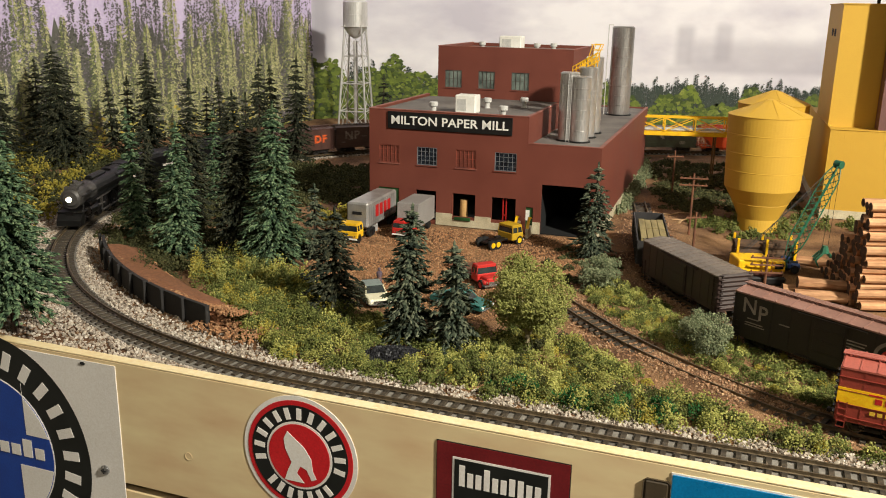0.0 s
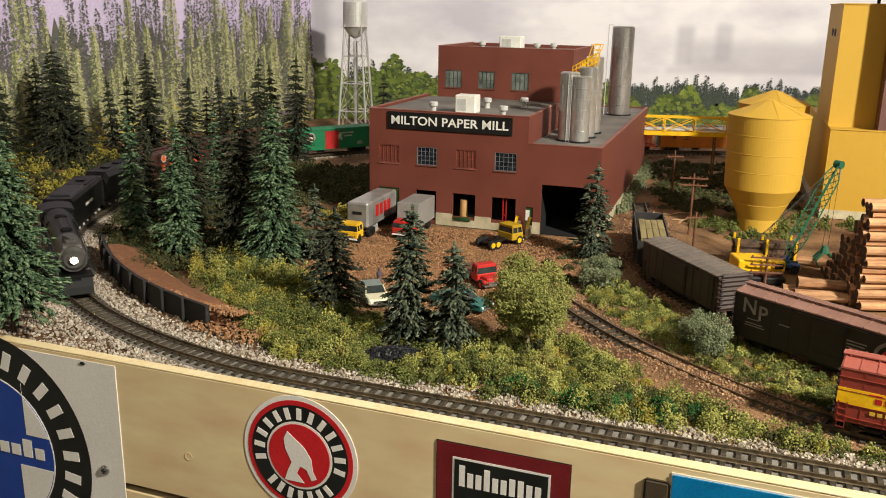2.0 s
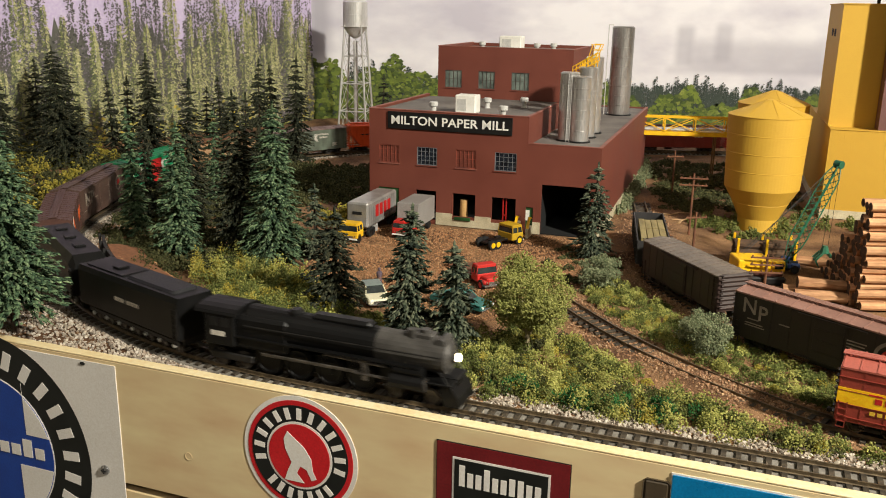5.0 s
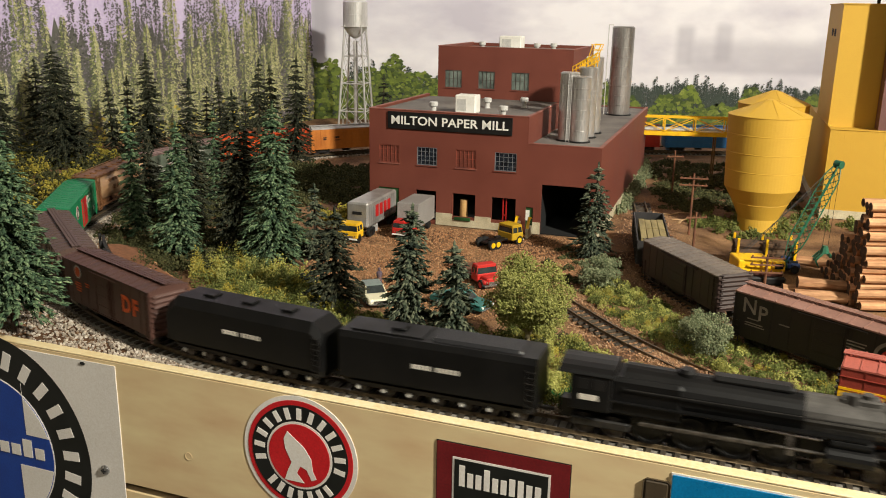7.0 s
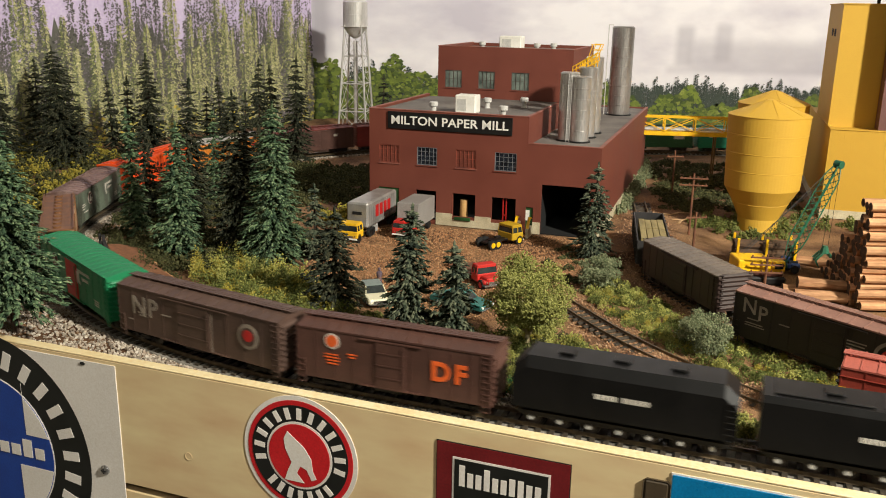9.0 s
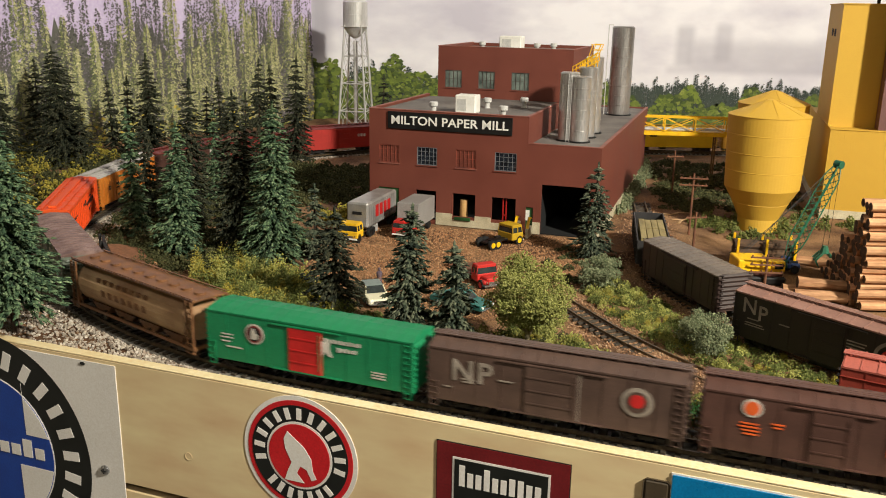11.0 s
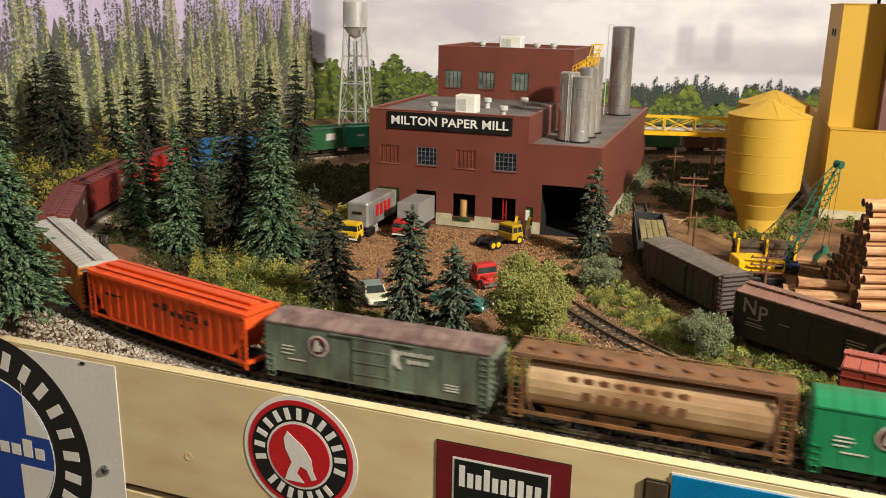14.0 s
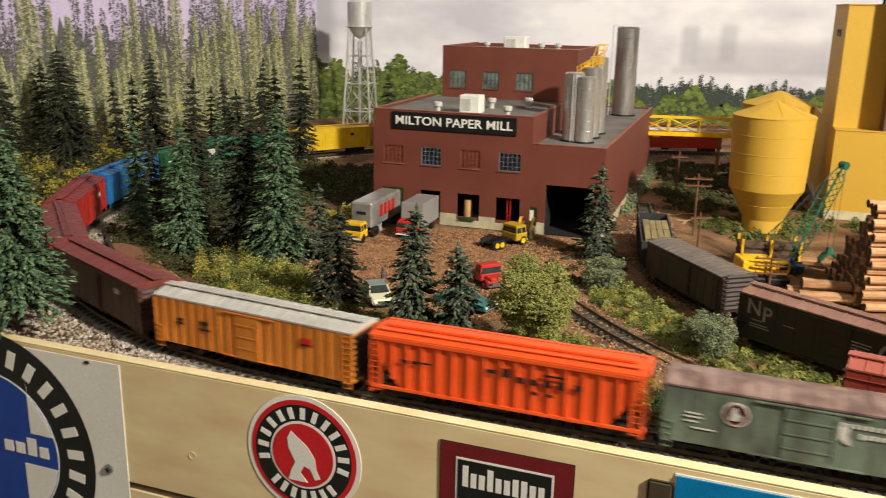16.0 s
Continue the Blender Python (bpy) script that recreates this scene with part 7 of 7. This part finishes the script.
def saloon(where, paint_mat, roof_mat, label, k=1.0):
    t = thing("car", where, label, "car", "yard vehicles")
    b = bmesh.new()
    prof = [(-.029, .0030), (.0285, .0030), (.0295, .0050), (.0285, .0080), (.012, .0092), (-.0165, .0094), (-.0285, .0086), (-.0298, .0062)]
    slab(b, prof, -.0108, .0108)
    es = [e for e in b.edges]
    bmesh.ops.bevel(b, geom=es, offset=.0008, segments=2, affect="EDGES")
    part("body", b, paint_mat, t)
    g = bmesh.new()
    v = [g.verts.new(p) for p in ((-.0170, -.0098, .0092), (.0118, -.0098, .0090), (.0118, .0098, .0090), (-.0170, .0098, .0092), (-.0120, -.0082, .0146), (.0050, -.0082, .0146), (.0050, .0082, .0146), (-.0120, .0082, .0146))]
    for q in ((0, 1, 5, 4), (1, 2, 6, 5), (2, 3, 7, 6), (3, 0, 4, 7), (4, 5, 6, 7), (3, 2, 1, 0)):
        g.faces.new([v[i] for i in q])
    part("glazing", g, CARGLASS, t)
    part("roof", box(bmesh.new(), -.0126, .0056, -.0085, .0085, .0145, .0154, .0004), roof_mat, t)
    b = bmesh.new()
    for s in (-1, 1):
        rod(b, (.0118, s * .0097, .0091), (.0052, s * .0083, .0147), .0006, seg=5)
        rod(b, (-.0168, s * .0097, .0093), (-.0122, s * .0083, .0147), .0007, seg=5)
        rod(b, (-.003, s * .0098, .0091), (-.0032, s * .0083, .0147), .0005, seg=5)
    part("pillar", b, paint_mat, t)
    part("bumper", box(bmesh.new(), .0290, .0305, -.0105, .0105, .0030, .0046, .0004), CHROME, t)
    part("bumper", box(bmesh.new(), -.0308, -.0294, -.0105, .0105, .0032, .0048, .0004), CHROME, t)
    part("grille", box(bmesh.new(), .0286, .0298, -.0060, .0060, .0050, .0070), CHROME, t)
    for s in (-1, 1):
        part("headlight", rod(bmesh.new(), (.0284, s * .0086, .0064), (.0299, s * .0086, .0064), .0011, seg=10), WHITE, t)
    for x, y in ((.0185, -.0094), (.0185, .0094), (-.0185, -.0094), (-.0185, .0094)):
        tyre(t, x, y, .0038, .0022, WHITE)
    return t


saloon(pose(-.066, .793, -.0042, 0, 0, -72), paint("cream_car", (226, 220, 190), (206, 198, 168)), paint("grey_green_roof", (128, 140, 134), (110, 122, 116)), "cream sedan with grey-green roof parked in the yard")
saloon(pose(.018, .775, -.0042, 0, 0, -35), paint("teal_car", (50, 112, 104), (40, 94, 88)), paint("teal_car_roof", (60, 118, 108), (46, 98, 90)), "teal green car half hidden behind trees")
# plain little figure
b = lathe(bmesh.new(), [(.0022, 0), (.0026, .004), (.0022, .009), (.0030, .0125), (.0028, .0150), (.0010, .0160), (.0015, .0172), (.0014, .0188), (.0004, .0196)], 10)
tagged(part("figurine", b, mat("blue_figurine", lin(60, 66, 92), lin(120, 90, 80), .7, s1=160)), "tiny painted figurine standing by the sedan", "figurine").matrix_world = pose(-.063, .832, -.0045)
# yellow dock ramps
for u in (.203, .2185):
    t = thing("dock_ramp", MILL @ pose(u, -.016, 0), "curved yellow steel guard beside the dock door", "guard")
    b = bmesh.new()
    rows = []
    for i in range(9):
        f = i / 8
        y, z = -.010 + .018 * f, .024 * math.sin(math.pi * (.15 + .5 * f))
        rows.append([b.verts.new(p) for p in ((-.0016, y, z), (.0016, y, z), (.0016, y + .0022, z - .001), (-.0016, y + .0022, z - .001))])
    for p, q in zip(rows, rows[1:]):
        for k in range(4):
            b.faces.new((p[k], p[(k + 1) % 4], q[(k + 1) % 4], q[k]))
    b.faces.new(rows[0])
    b.faces.new(rows[-1][::-1])
    part("hoop", b, YELLOWB, t)
    part("foot", box(bmesh.new(), -.0018, .0018, -.011, .009, 0, .012, .0003), CONC, t)

# ---- crane, logs, poles in the log yard ----
CRGREEN = paint("crane_green", (40, 108, 78), (28, 80, 58))
CRBROWN = paint("crane_brown", (88, 48, 40), (70, 38, 32))
cr = thing("log_crane", pose(.330, .872, -.004, 0, 0, 0), "yellow crawler crane with green lattice boom", "crane")
part("under_carriage", box(bmesh.new(), -.027, .019, -.0150, .0150, .004, .0140, .001), CRBROWN, cr)
for s in (-1, 1):
    part("crawler", box(bmesh.new(), -.028, .022, min(s * .0120, s * .0180), max(s * .0120, s * .0180), 0, .0095, .0022), BLACK, cr)
part("engine_house", box(bmesh.new(), -.028, .006, -.0150, .0150, .0140, .0262, .0010), YELLOWB, cr)
part("cab", box(bmesh.new(), .0065, .0205, -.0150, -.0020, .0140, .0250, .0008), YELLOWB, cr)
part("cab_window", box(bmesh.new(), .0095, .0180, -.0154, -.0151, .0175, .0232), CARGLASS, cr)
part("boom_foot", box(bmesh.new(), .0065, .0285, -.0010, .0150, .0140, .0190, .0008), CRGREEN, cr)
tip, foot = Vector((.0820, .033, .1185)), Vector((.027, .006, .018))
d = (tip - foot).normalized()
side = d.cross(Vector((0, 0, 1))).normalized()
up = side.cross(d)
b = bmesh.new()
n = 16
corner = []
for i in range(n + 1):
    f = i / n
    w = .0058 * min(1, 4 * f + .15, 5 * (1 - f) + .3)
    c0 = foot.lerp(tip, f)
    corner.append([c0 + side * w * a + up * w * e for a, e in ((-1, -1), (1, -1), (1, 1), (-1, 1))])
for p, q in zip(corner, corner[1:]):
    for k in range(4):
        rod(b, p[k], q[k], .0007, seg=5)
        rod(b, p[k], q[(k + 1) % 4], .0004, seg=4)
split_part("boom_bar", b, CRGREEN, cr)
part("boom_head", rod(bmesh.new(), tip - side * .004, tip + side * .004, .0042, seg=12), CRGREEN, cr)
b = bmesh.new()
back = Vector((-.020, 0, .030))
for s in (-.004, .004):
    rod(b, back + Vector((0, s, 0)), tip + side * s, .00035, seg=4)
hook = Vector((0.0794, .033, 0.0184))
for s in (-.003, .003):
    rod(b, tip + side * s, hook + Vector((s, 0, .010)), .0003, seg=4)
part("cable", b, BLACK, cr)
b = bmesh.new()
rod(b, hook + Vector((0, 0, .012)), hook + Vector((0, 0, .004)), .0030, .0055, 8)
for s in (-1, 1):
    for a in range(3):
        y = -.005 + a * .005
        rod(b, hook + Vector((s * .003, y, .005)), hook + Vector((s * .0105, y, -.003)), .0012, seg=5)
        rod(b, hook + Vector((s * .0105, y, -.003)), hook + Vector((s * .0060, y, -.011)), .0012, .0006, seg=5)
split_part("grapple_bar", b, CRGREEN, cr)
BARKLOG = mat("log_bark", lin(134, 98, 66), lin(92, 64, 42), .9, s1=90, s2=700, bump=.5, stretch=(.25, 1, 1), ramp=[W1, (.75, .72, .70, 1), (1.1, 1.05, 1.0, 1), (.9, .85, .8, 1)], per="object")
LOGMAT = mat("peeled_log", lin(218, 170, 126), lin(146, 102, 68), .85, s1=110, s2=700, bump=.4, stretch=(.2, 1, 1), ramp=[W1, (.78, .74, .70, 1), (1, .95, .9, 1), (.88, .8, .74, 1)], per="object")
# dark bark of the wagon logs; on log ends it paints the unlit side
LOGEND = mat("dark_bark_shaded_end", lin(92, 68, 48), lin(56, 42, 30), .9, s1=160, s2=900, bump=.4)


def log_mesh(L, r, seed, material):
    rng = np.random.default_rng(seed)
    b = bmesh.new()
    rings = []
    for i in range(6):
        x = -L / 2 + L * i / 5
        rr = r * rng.uniform(.9, 1.08)
        cy, cz = rng.normal(0, r * .06, 2)
        rings.append([b.verts.new((x, cy + rr * math.cos(2 * math.pi * k / 9) * rng.uniform(.94, 1.06), cz + rr * math.sin(2 * math.pi * k / 9) * rng.uniform(.94, 1.06))) for k in range(9)])
    for p, q in zip(rings, rings[1:]):
        for k in range(9):
            b.faces.new((p[k], p[(k + 1) % 9], q[(k + 1) % 9], q[k]))
    e1, e2 = b.faces.new(rings[0][::-1]), b.faces.new(rings[-1])
    e1.material_index = e2.material_index = 1
    me = mesh_of(b, material, "log")
    me.materials.append(LOGEND)
    return me


LOGS = [log_mesh(.230, .0039, 60 + i, LOGMAT) for i in range(8)]
rng = np.random.default_rng(61)
k = 0
pile = thing("log_pile", pose(.5065, .842, -.004), "tall pile of stacked peeled logs", "log pile")
for j in range(15):
    # the far side falls off in steps
    deep = 11 if j < 4 else (9 - (j - 4) // 2 if j < 9 else 4 - (j - 9) // 3)
    for i in range(max(2, deep) - (j % 2)):
        o = part("log", LOGS[int(rng.integers(8))], LOGMAT, pile)
        o.matrix_local = pose(rng.uniform(-.003, .003), -.0600 + i * .0078 + (j % 2) * .0039 + rng.uniform(-.0005, .0005), .0039 + j * .0069 + rng.uniform(-.0004, .0004), rng.uniform(0, 360), rng.uniform(-.4, .4), rng.uniform(-.8, .8))
        k += 1
SHORT = [log_mesh(.058, .0056, 80 + i, LOGMAT) for i in range(3)]
for x, y, z, rz in ((.366, .823, .0055, -8), (.372, .806, .0055, -12), (.377, .815, .0150, -9)):
    tagged(part("loose_log", SHORT[k % 3], LOGMAT), "peeled log lying beside the pile", "log", "loose logs").matrix_world = pose(x, y, z - .004, 40 * k, 0, rz)
    k += 1
tagged(part("grappled_log", SHORT[1], LOGMAT), "log hanging in the crane's grapple", "log").matrix_world = pose(.330, .872, -.004) @ pose(0.0794, .033, 0.0114, 0, 0, -20)
# log wagon behind the crane
lw = thing("log_wagon", pose(.352, .925, -.004, 0, 0, -8), "flat wagon with dark logs and yellow stakes", "wagon")
part("deck", box(bmesh.new(), -.034, .034, -.013, .013, .008, .012, .0005), BLACK, lw)
for x in (-.024, .024):
    for y in (-.009, .009):
        part("wheel", rod(bmesh.new(), (x, y - .002, .0042), (x, y + .002, .0042), .0042, seg=12), BLACK, lw)
for x in (-.030, 0, .030):
    for y in (-.0125, .0125):
        part("stake", box(bmesh.new(), x - .0013, x + .0013, y - .0010, y + .0010, .012, .034, .0002), YELLOWB, lw)
DLOG = [log_mesh(.064, .0046, 90 + i, LOGEND) for i in range(2)]
dl = thing("log_load", pose(.352, .925, -.004, 0, 0, -8) @ pose(0, 0, .012), "load of dark bark logs on the wagon", "logs")
for i, (y, z) in enumerate(((-.007, .0046), (.002, .0046), (.0085, .0046), (-.003, .0125), (.006, .0125))):
    part("log", DLOG[i % 2], LOGEND, dl).matrix_local = pose(0, y, z, 50 * i, 0, 0)
bl = thing("blue_lorry", pose(.374, .912, -.004, 0, 0, -20), "small dark blue lorry behind the crane", "truck")
cab_shape(bl, -.008, .004, .0105, .0050, .0105, .0155, paint("navy_truck", (34, 62, 108), (26, 48, 86)), .009)
for x, y in ((.008, -.0095), (.008, .0095), (-.006, -.0095), (-.006, .0095)):
    tyre(bl, x, y, .0045, .0030, BLACK)
POLE = mat("brown_pole_wood", lin(128, 84, 58), lin(92, 58, 40), .85, s1=200, stretch=(1, 1, .2))


def line_pole(x, y, h, arms, width, rz, label):
    t = thing("utility_pole", pose(x, y, land(x, y) - .002, 0, 0, rz), label, "utility pole", "utility poles")
    part("post", rod(bmesh.new(), (0, 0, 0), (0, 0, h), .0016, .0012, 8), POLE, t)
    for z in arms:
        a = part("cross_arm", box(bmesh.new(), -width / 2, width / 2, -.0022, -.0010, z, z + .0018, .0002), POLE, t)
        for i in range(4):
            xx = -width / 2 + .002 + (width - .004) * i / 3
            part("insulator", lathe(bmesh.new(), [(.0007, z + .0018), (.0009, z + .0030), (.0004, z + .0036)], 7, xx, -.0016), POLE, a)
    return t


line_pole(.289, .975, .049, (.042,), .026, 10, "short brown pole with one cross arm")
line_pole(.307, 1.060, .080, (.064, .0725), .034, -8, "tall brown pole with several cross arms")
line_pole(.329, .852, .036, (.0165, .0245, .032), .034, -6, "brown pole with three cross arms before the crane")
line_pole(.345, 1.30, .070, (.060,), .026, 5, "distant brown pole between mill and silo")
PALEWOOD = mat("scrap_planks", lin(206, 172, 128), lin(170, 134, 94), .85, s1=120, stretch=(.2, 1, 1))
for i in range(7):
    x, y = .318 + rng.uniform(-.016, .020), 1.15 + rng.uniform(-.05, .05)
    tagged(part("scrap_board", box(bmesh.new(), -.009, .009, -.0016, .0016, 0, .0012, .0002), PALEWOOD), "weathered scrap board lying on the ground", "board", "scrap boards").matrix_world = pose(x, y, land(x, y) + .0005, 0, rng.uniform(-3, 3), rng.uniform(0, 180))

# ---- signs on the front board ----
SIGNWHITE = mat("sign_white", lin(226, 220, 212), lin(214, 208, 200), .35, s1=10, bump=0)
SIGNBLACK = mat("sign_black", lin(26, 28, 26), lin(18, 20, 18), .4, bump=0)
SIGNRED = mat("sign_red", lin(196, 34, 40), lin(184, 28, 34), .35, bump=0)
SIGNDKRED = mat("sign_maroon", lin(110, 26, 30), lin(100, 22, 26), .4, bump=0)
SIGNBLUE = mat("sign_blue", lin(28, 66, 150), lin(24, 58, 138), .35, bump=0)
SIGNSKY = mat("sign_cyan", lin(0, 118, 172), lin(0, 108, 160), .3, bump=0)
FACE = -.0115


def plate(name, poly, lift0, lift1, material, parent):
    return part(name, slab(bmesh.new(), poly, FACE - lift1, FACE - lift0), material, parent)


def circle(cx, cz, r, n=64):
    return [(cx + r * math.cos(2 * math.pi * i / n), cz + r * math.sin(2 * math.pi * i / n)) for i in range(n)]


def rect(x0, x1, z0, z1):
    return [(x0, z0), (x1, z0), (x1, z1), (x0, z1)]


def arc_bars(parent, cx, cz, r, a0, a1, n, w, h, material, lift, skip=()):
    """Letter-sized bars along an arc, in place of a company's name."""
    for i in range(n):
        if i in skip:
            continue
        a = radians(a0 + (a1 - a0) * i / (n - 1))
        b = slab(bmesh.new(), rect(-w / 2, w / 2, -h / 2, h / 2), FACE - lift - .0003, FACE - lift)
        m = Matrix.Translation((cx + r * math.cos(a), 0, cz + r * math.sin(a))) @ Matrix.Rotation(math.pi / 2 - a, 4, "Y")
        for v in b.verts:
            v.co = m @ v.co
        part("lettering_bar", b, material, parent)


sg = thing("round_sign", FASC, "round red, black and white railway emblem sign", "sign")
cx, cz, R = .0027, -.0466, .0460
plate("backing", circle(cx, cz, R), 0, .0006, SIGNWHITE, sg)
plate("red_ring", circle(cx, cz, R * .925), .0006, .0009, SIGNRED, sg)
plate("black_ring", circle(cx, cz, R * .845), .0009, .0012, SIGNBLACK, sg)
plate("white_ring", circle(cx, cz, R * .575), .0012, .0015, SIGNWHITE, sg)
plate("red_disc", circle(cx, cz, R * .535), .0015, .0018, SIGNRED, sg)
arc_bars(sg, cx, cz, R * .71, 192, 122, 5, .0040, .0088, SIGNWHITE, .0012)
arc_bars(sg, cx, cz, R * .71, 106, -12, 8, .0040, .0088, SIGNWHITE, .0012)
arc_bars(sg, cx, cz, R * .71, 226, 314, 7, .0040, .0088, SIGNWHITE, .0012)
plate("white_shape", [(cx - .012, cz - .021), (cx - .009, cz - .012), (cx - .006, cz - .006), (cx - .011, cz + .004), (cx - .012, cz + .012), (cx - .009, cz + .018), (cx - .004, cz + .014), (cx + .004, cz + .008), (cx + .010, cz - .001), (cx + .011, cz - .010), (cx + .014, cz - .016), (cx + .010, cz - .018), (cx + .006, cz - .010), (cx + .001, cz - .008), (cx - .002, cz - .014), (cx + .004, cz - .021)], .0018, .0021, SIGNWHITE, sg)

sg = thing("square_sign", FASC, "square maroon and black railway sign with white border", "sign")
x0, x1, z1 = .108, .1985, -.0135
plate("black_edge", rect(x0 - .0006, x1 + .0006, z1 - .0925, z1 + .0006), 0, .0006, SIGNBLACK, sg)
plate("maroon_field", rect(x0, x1, z1 - .0915, z1), .0006, .0010, SIGNDKRED, sg)
plate("white_border", rect(.1192, .1862, -.0960, -.0228), .0010, .0013, SIGNWHITE, sg)
plate("black_field", rect(.1207, .1847, -.0945, -.0243), .0013, .0016, SIGNBLACK, sg)
for i, h in enumerate((.0155, .0105, .0105, .0155, .0105, .0105, .0125, .0125, .0105, .0105)):
    x = .1242 + i * .0058
    plate("lettering_bar", rect(x, x + .0040, -.0435, -.0435 + h), .0016, .0019, SIGNWHITE, sg)

sg = thing("cyan_sign", FASC, "plain bright blue sign panel", "sign")
plate("panel", rect(.2612, .3900, -.100, -.0062), .0006, .0016, SIGNSKY, sg)
plate("border", rect(.2604, .3908, -.101, -.0050), 0, .0006, SIGNWHITE, sg)
# raised plate; the shadow of a rounded recess is put into its colour
sg = thing("knob", FASC @ pose(.2545, FACE, -.030), "dark brown plate imitating a shadowed recess under the board's edge", "knob")
part("body", box(bmesh.new(), -.0105, .006, -.0020, 0, -.030, .0185, .0019), mat("recess_shadow_brown", lin(70, 58, 42), None, .5), sg)

sg = thing("large_sign", FASC, "large white sheet with a blue cross in a black ring", "sign")
plate("sheet", rect(-.560, -.1566, -.1900, -.0040), 0, .0008, SIGNWHITE, sg)
cx, cz, R = -.2925, -.0985, .1035
plate("black_ring", circle(cx, cz, R), .0008, .0011, SIGNBLACK, sg)
plate("white_disc", circle(cx, cz, R * .645), .0011, .0014, SIGNWHITE, sg)
plate("blue_disc", circle(cx, cz, R * .635), .0014, .0016, SIGNBLUE, sg)
q = R * .63


def pie(a0, a1, dx, dz):
    pts = [(cx + dx, cz + dz)]
    lim = []
    for i in range(15):
        a = radians(a0 + (a1 - a0) * i / 14)
        x, z = q * math.cos(a), q * math.sin(a)
        lim.append((cx + (max(dx, x) if dx > 0 else min(dx, x)), cz + (max(dz, z) if dz > 0 else min(dz, z))))
    return pts + lim


for a0, dx, dz in ((0, .040 * 1.0, .0185), (270, .030, -.0105), (90, -.040, .0185), (180, -.030, -.0105)):
    plate("white_quarter", pie(a0, a0 + 90, dx, dz), .0016, .0019, SIGNWHITE, sg)
arc_bars(sg, cx, cz, R * .82, 72, -35, 9, .0082, .0160, SIGNWHITE, .0011)
arc_bars(sg, cx, cz, R * .82, 180, 96, 7, .0082, .0160, SIGNWHITE, .0011)
for i, h in enumerate((.0100, .0100, .0160, .0100)):
    x = cx + .010 + i * .0125
    plate("lettering_bar", rect(x, x + .0095, -.1005, -.1005 + h), .0019, .0022, SIGNWHITE, sg)
sc = thing("screw", FASC @ pose(-.1747, FACE - .0008, -.0962), "domed cross-head steel screw in the sign sheet", "screw")
part("head", lathe(bmesh.new(), [(.0042, 0), (.0040, .0010), (.0030, .0020), (.0012, .0025)], 20), CHROME, sc).matrix_local = pose(0, 0, 0, 90, 0, 0)
b = bmesh.new()
box(b, -.0022, .0022, -.0027, -.0022, -.0005, .0005)
box(b, -.0005, .0005, -.0028, -.0023, -.0022, .0022)
part("slot", b, DARK, sc)
pn = thing("pin", FASC @ pose(-.1869, FACE - .0008, -.0062), "small black pin in the sheet's edge", "pin")
part("head", box(bmesh.new(), -.0024, .0020, -.0010, 0, -.0010, .0010, .0003), DARK, pn)
kn = part("knot_plug", lathe(bmesh.new(), [(.0030, 0), (.0034, .0003), (.0030, .0006), (.0026, .0003), (.0010, .0003)], 18), CREAM, fascia, "painted-over screw plug")
kn.matrix_local = pose(-.0941, FACE + .0001, -.0679, 90, 0, 0)
# ---- what moves: the train on its line ----
SPEED = 0.1393


def motions():
    for t, mid, half in TRAIN:
        rows = []
        arm = half - 0.0235
        for i in range(81):
            s = mid + SPEED * i * 0.2
            a, b = line(s + arm), line(s - arm)
            ang = math.degrees(math.atan2(a[1] - b[1], a[0] - b[0]))
            rows.append((i * 0.2, pose((a[0] + b[0]) / 2, (a[1] + b[1]) / 2, 0, 0, 0, ang)))
        walk(t, rows)
    roll = math.degrees(SPEED / 0.0114)
    for w, x, s in DRIVERS:
        base = pose(x, s * .0072, .0114)
        walk(w, [(i * 0.1, base @ pose(0, 0, 0, 0, roll * i * 0.1, 0) @ pose(0, 0, 0, 90 if s < 0 else -90, 0, 0)) for i in range(161)])
    for r, s in RODS:
        rows = []
        for i in range(161):
            a = radians(roll * i * 0.1) + (0 if s < 0 else math.pi / 2)
            rows.append((i * 0.1, pose(.0050 * math.cos(a), s * .0128, .0114 - .0050 * math.sin(a))))
        walk(r, rows)


motions()
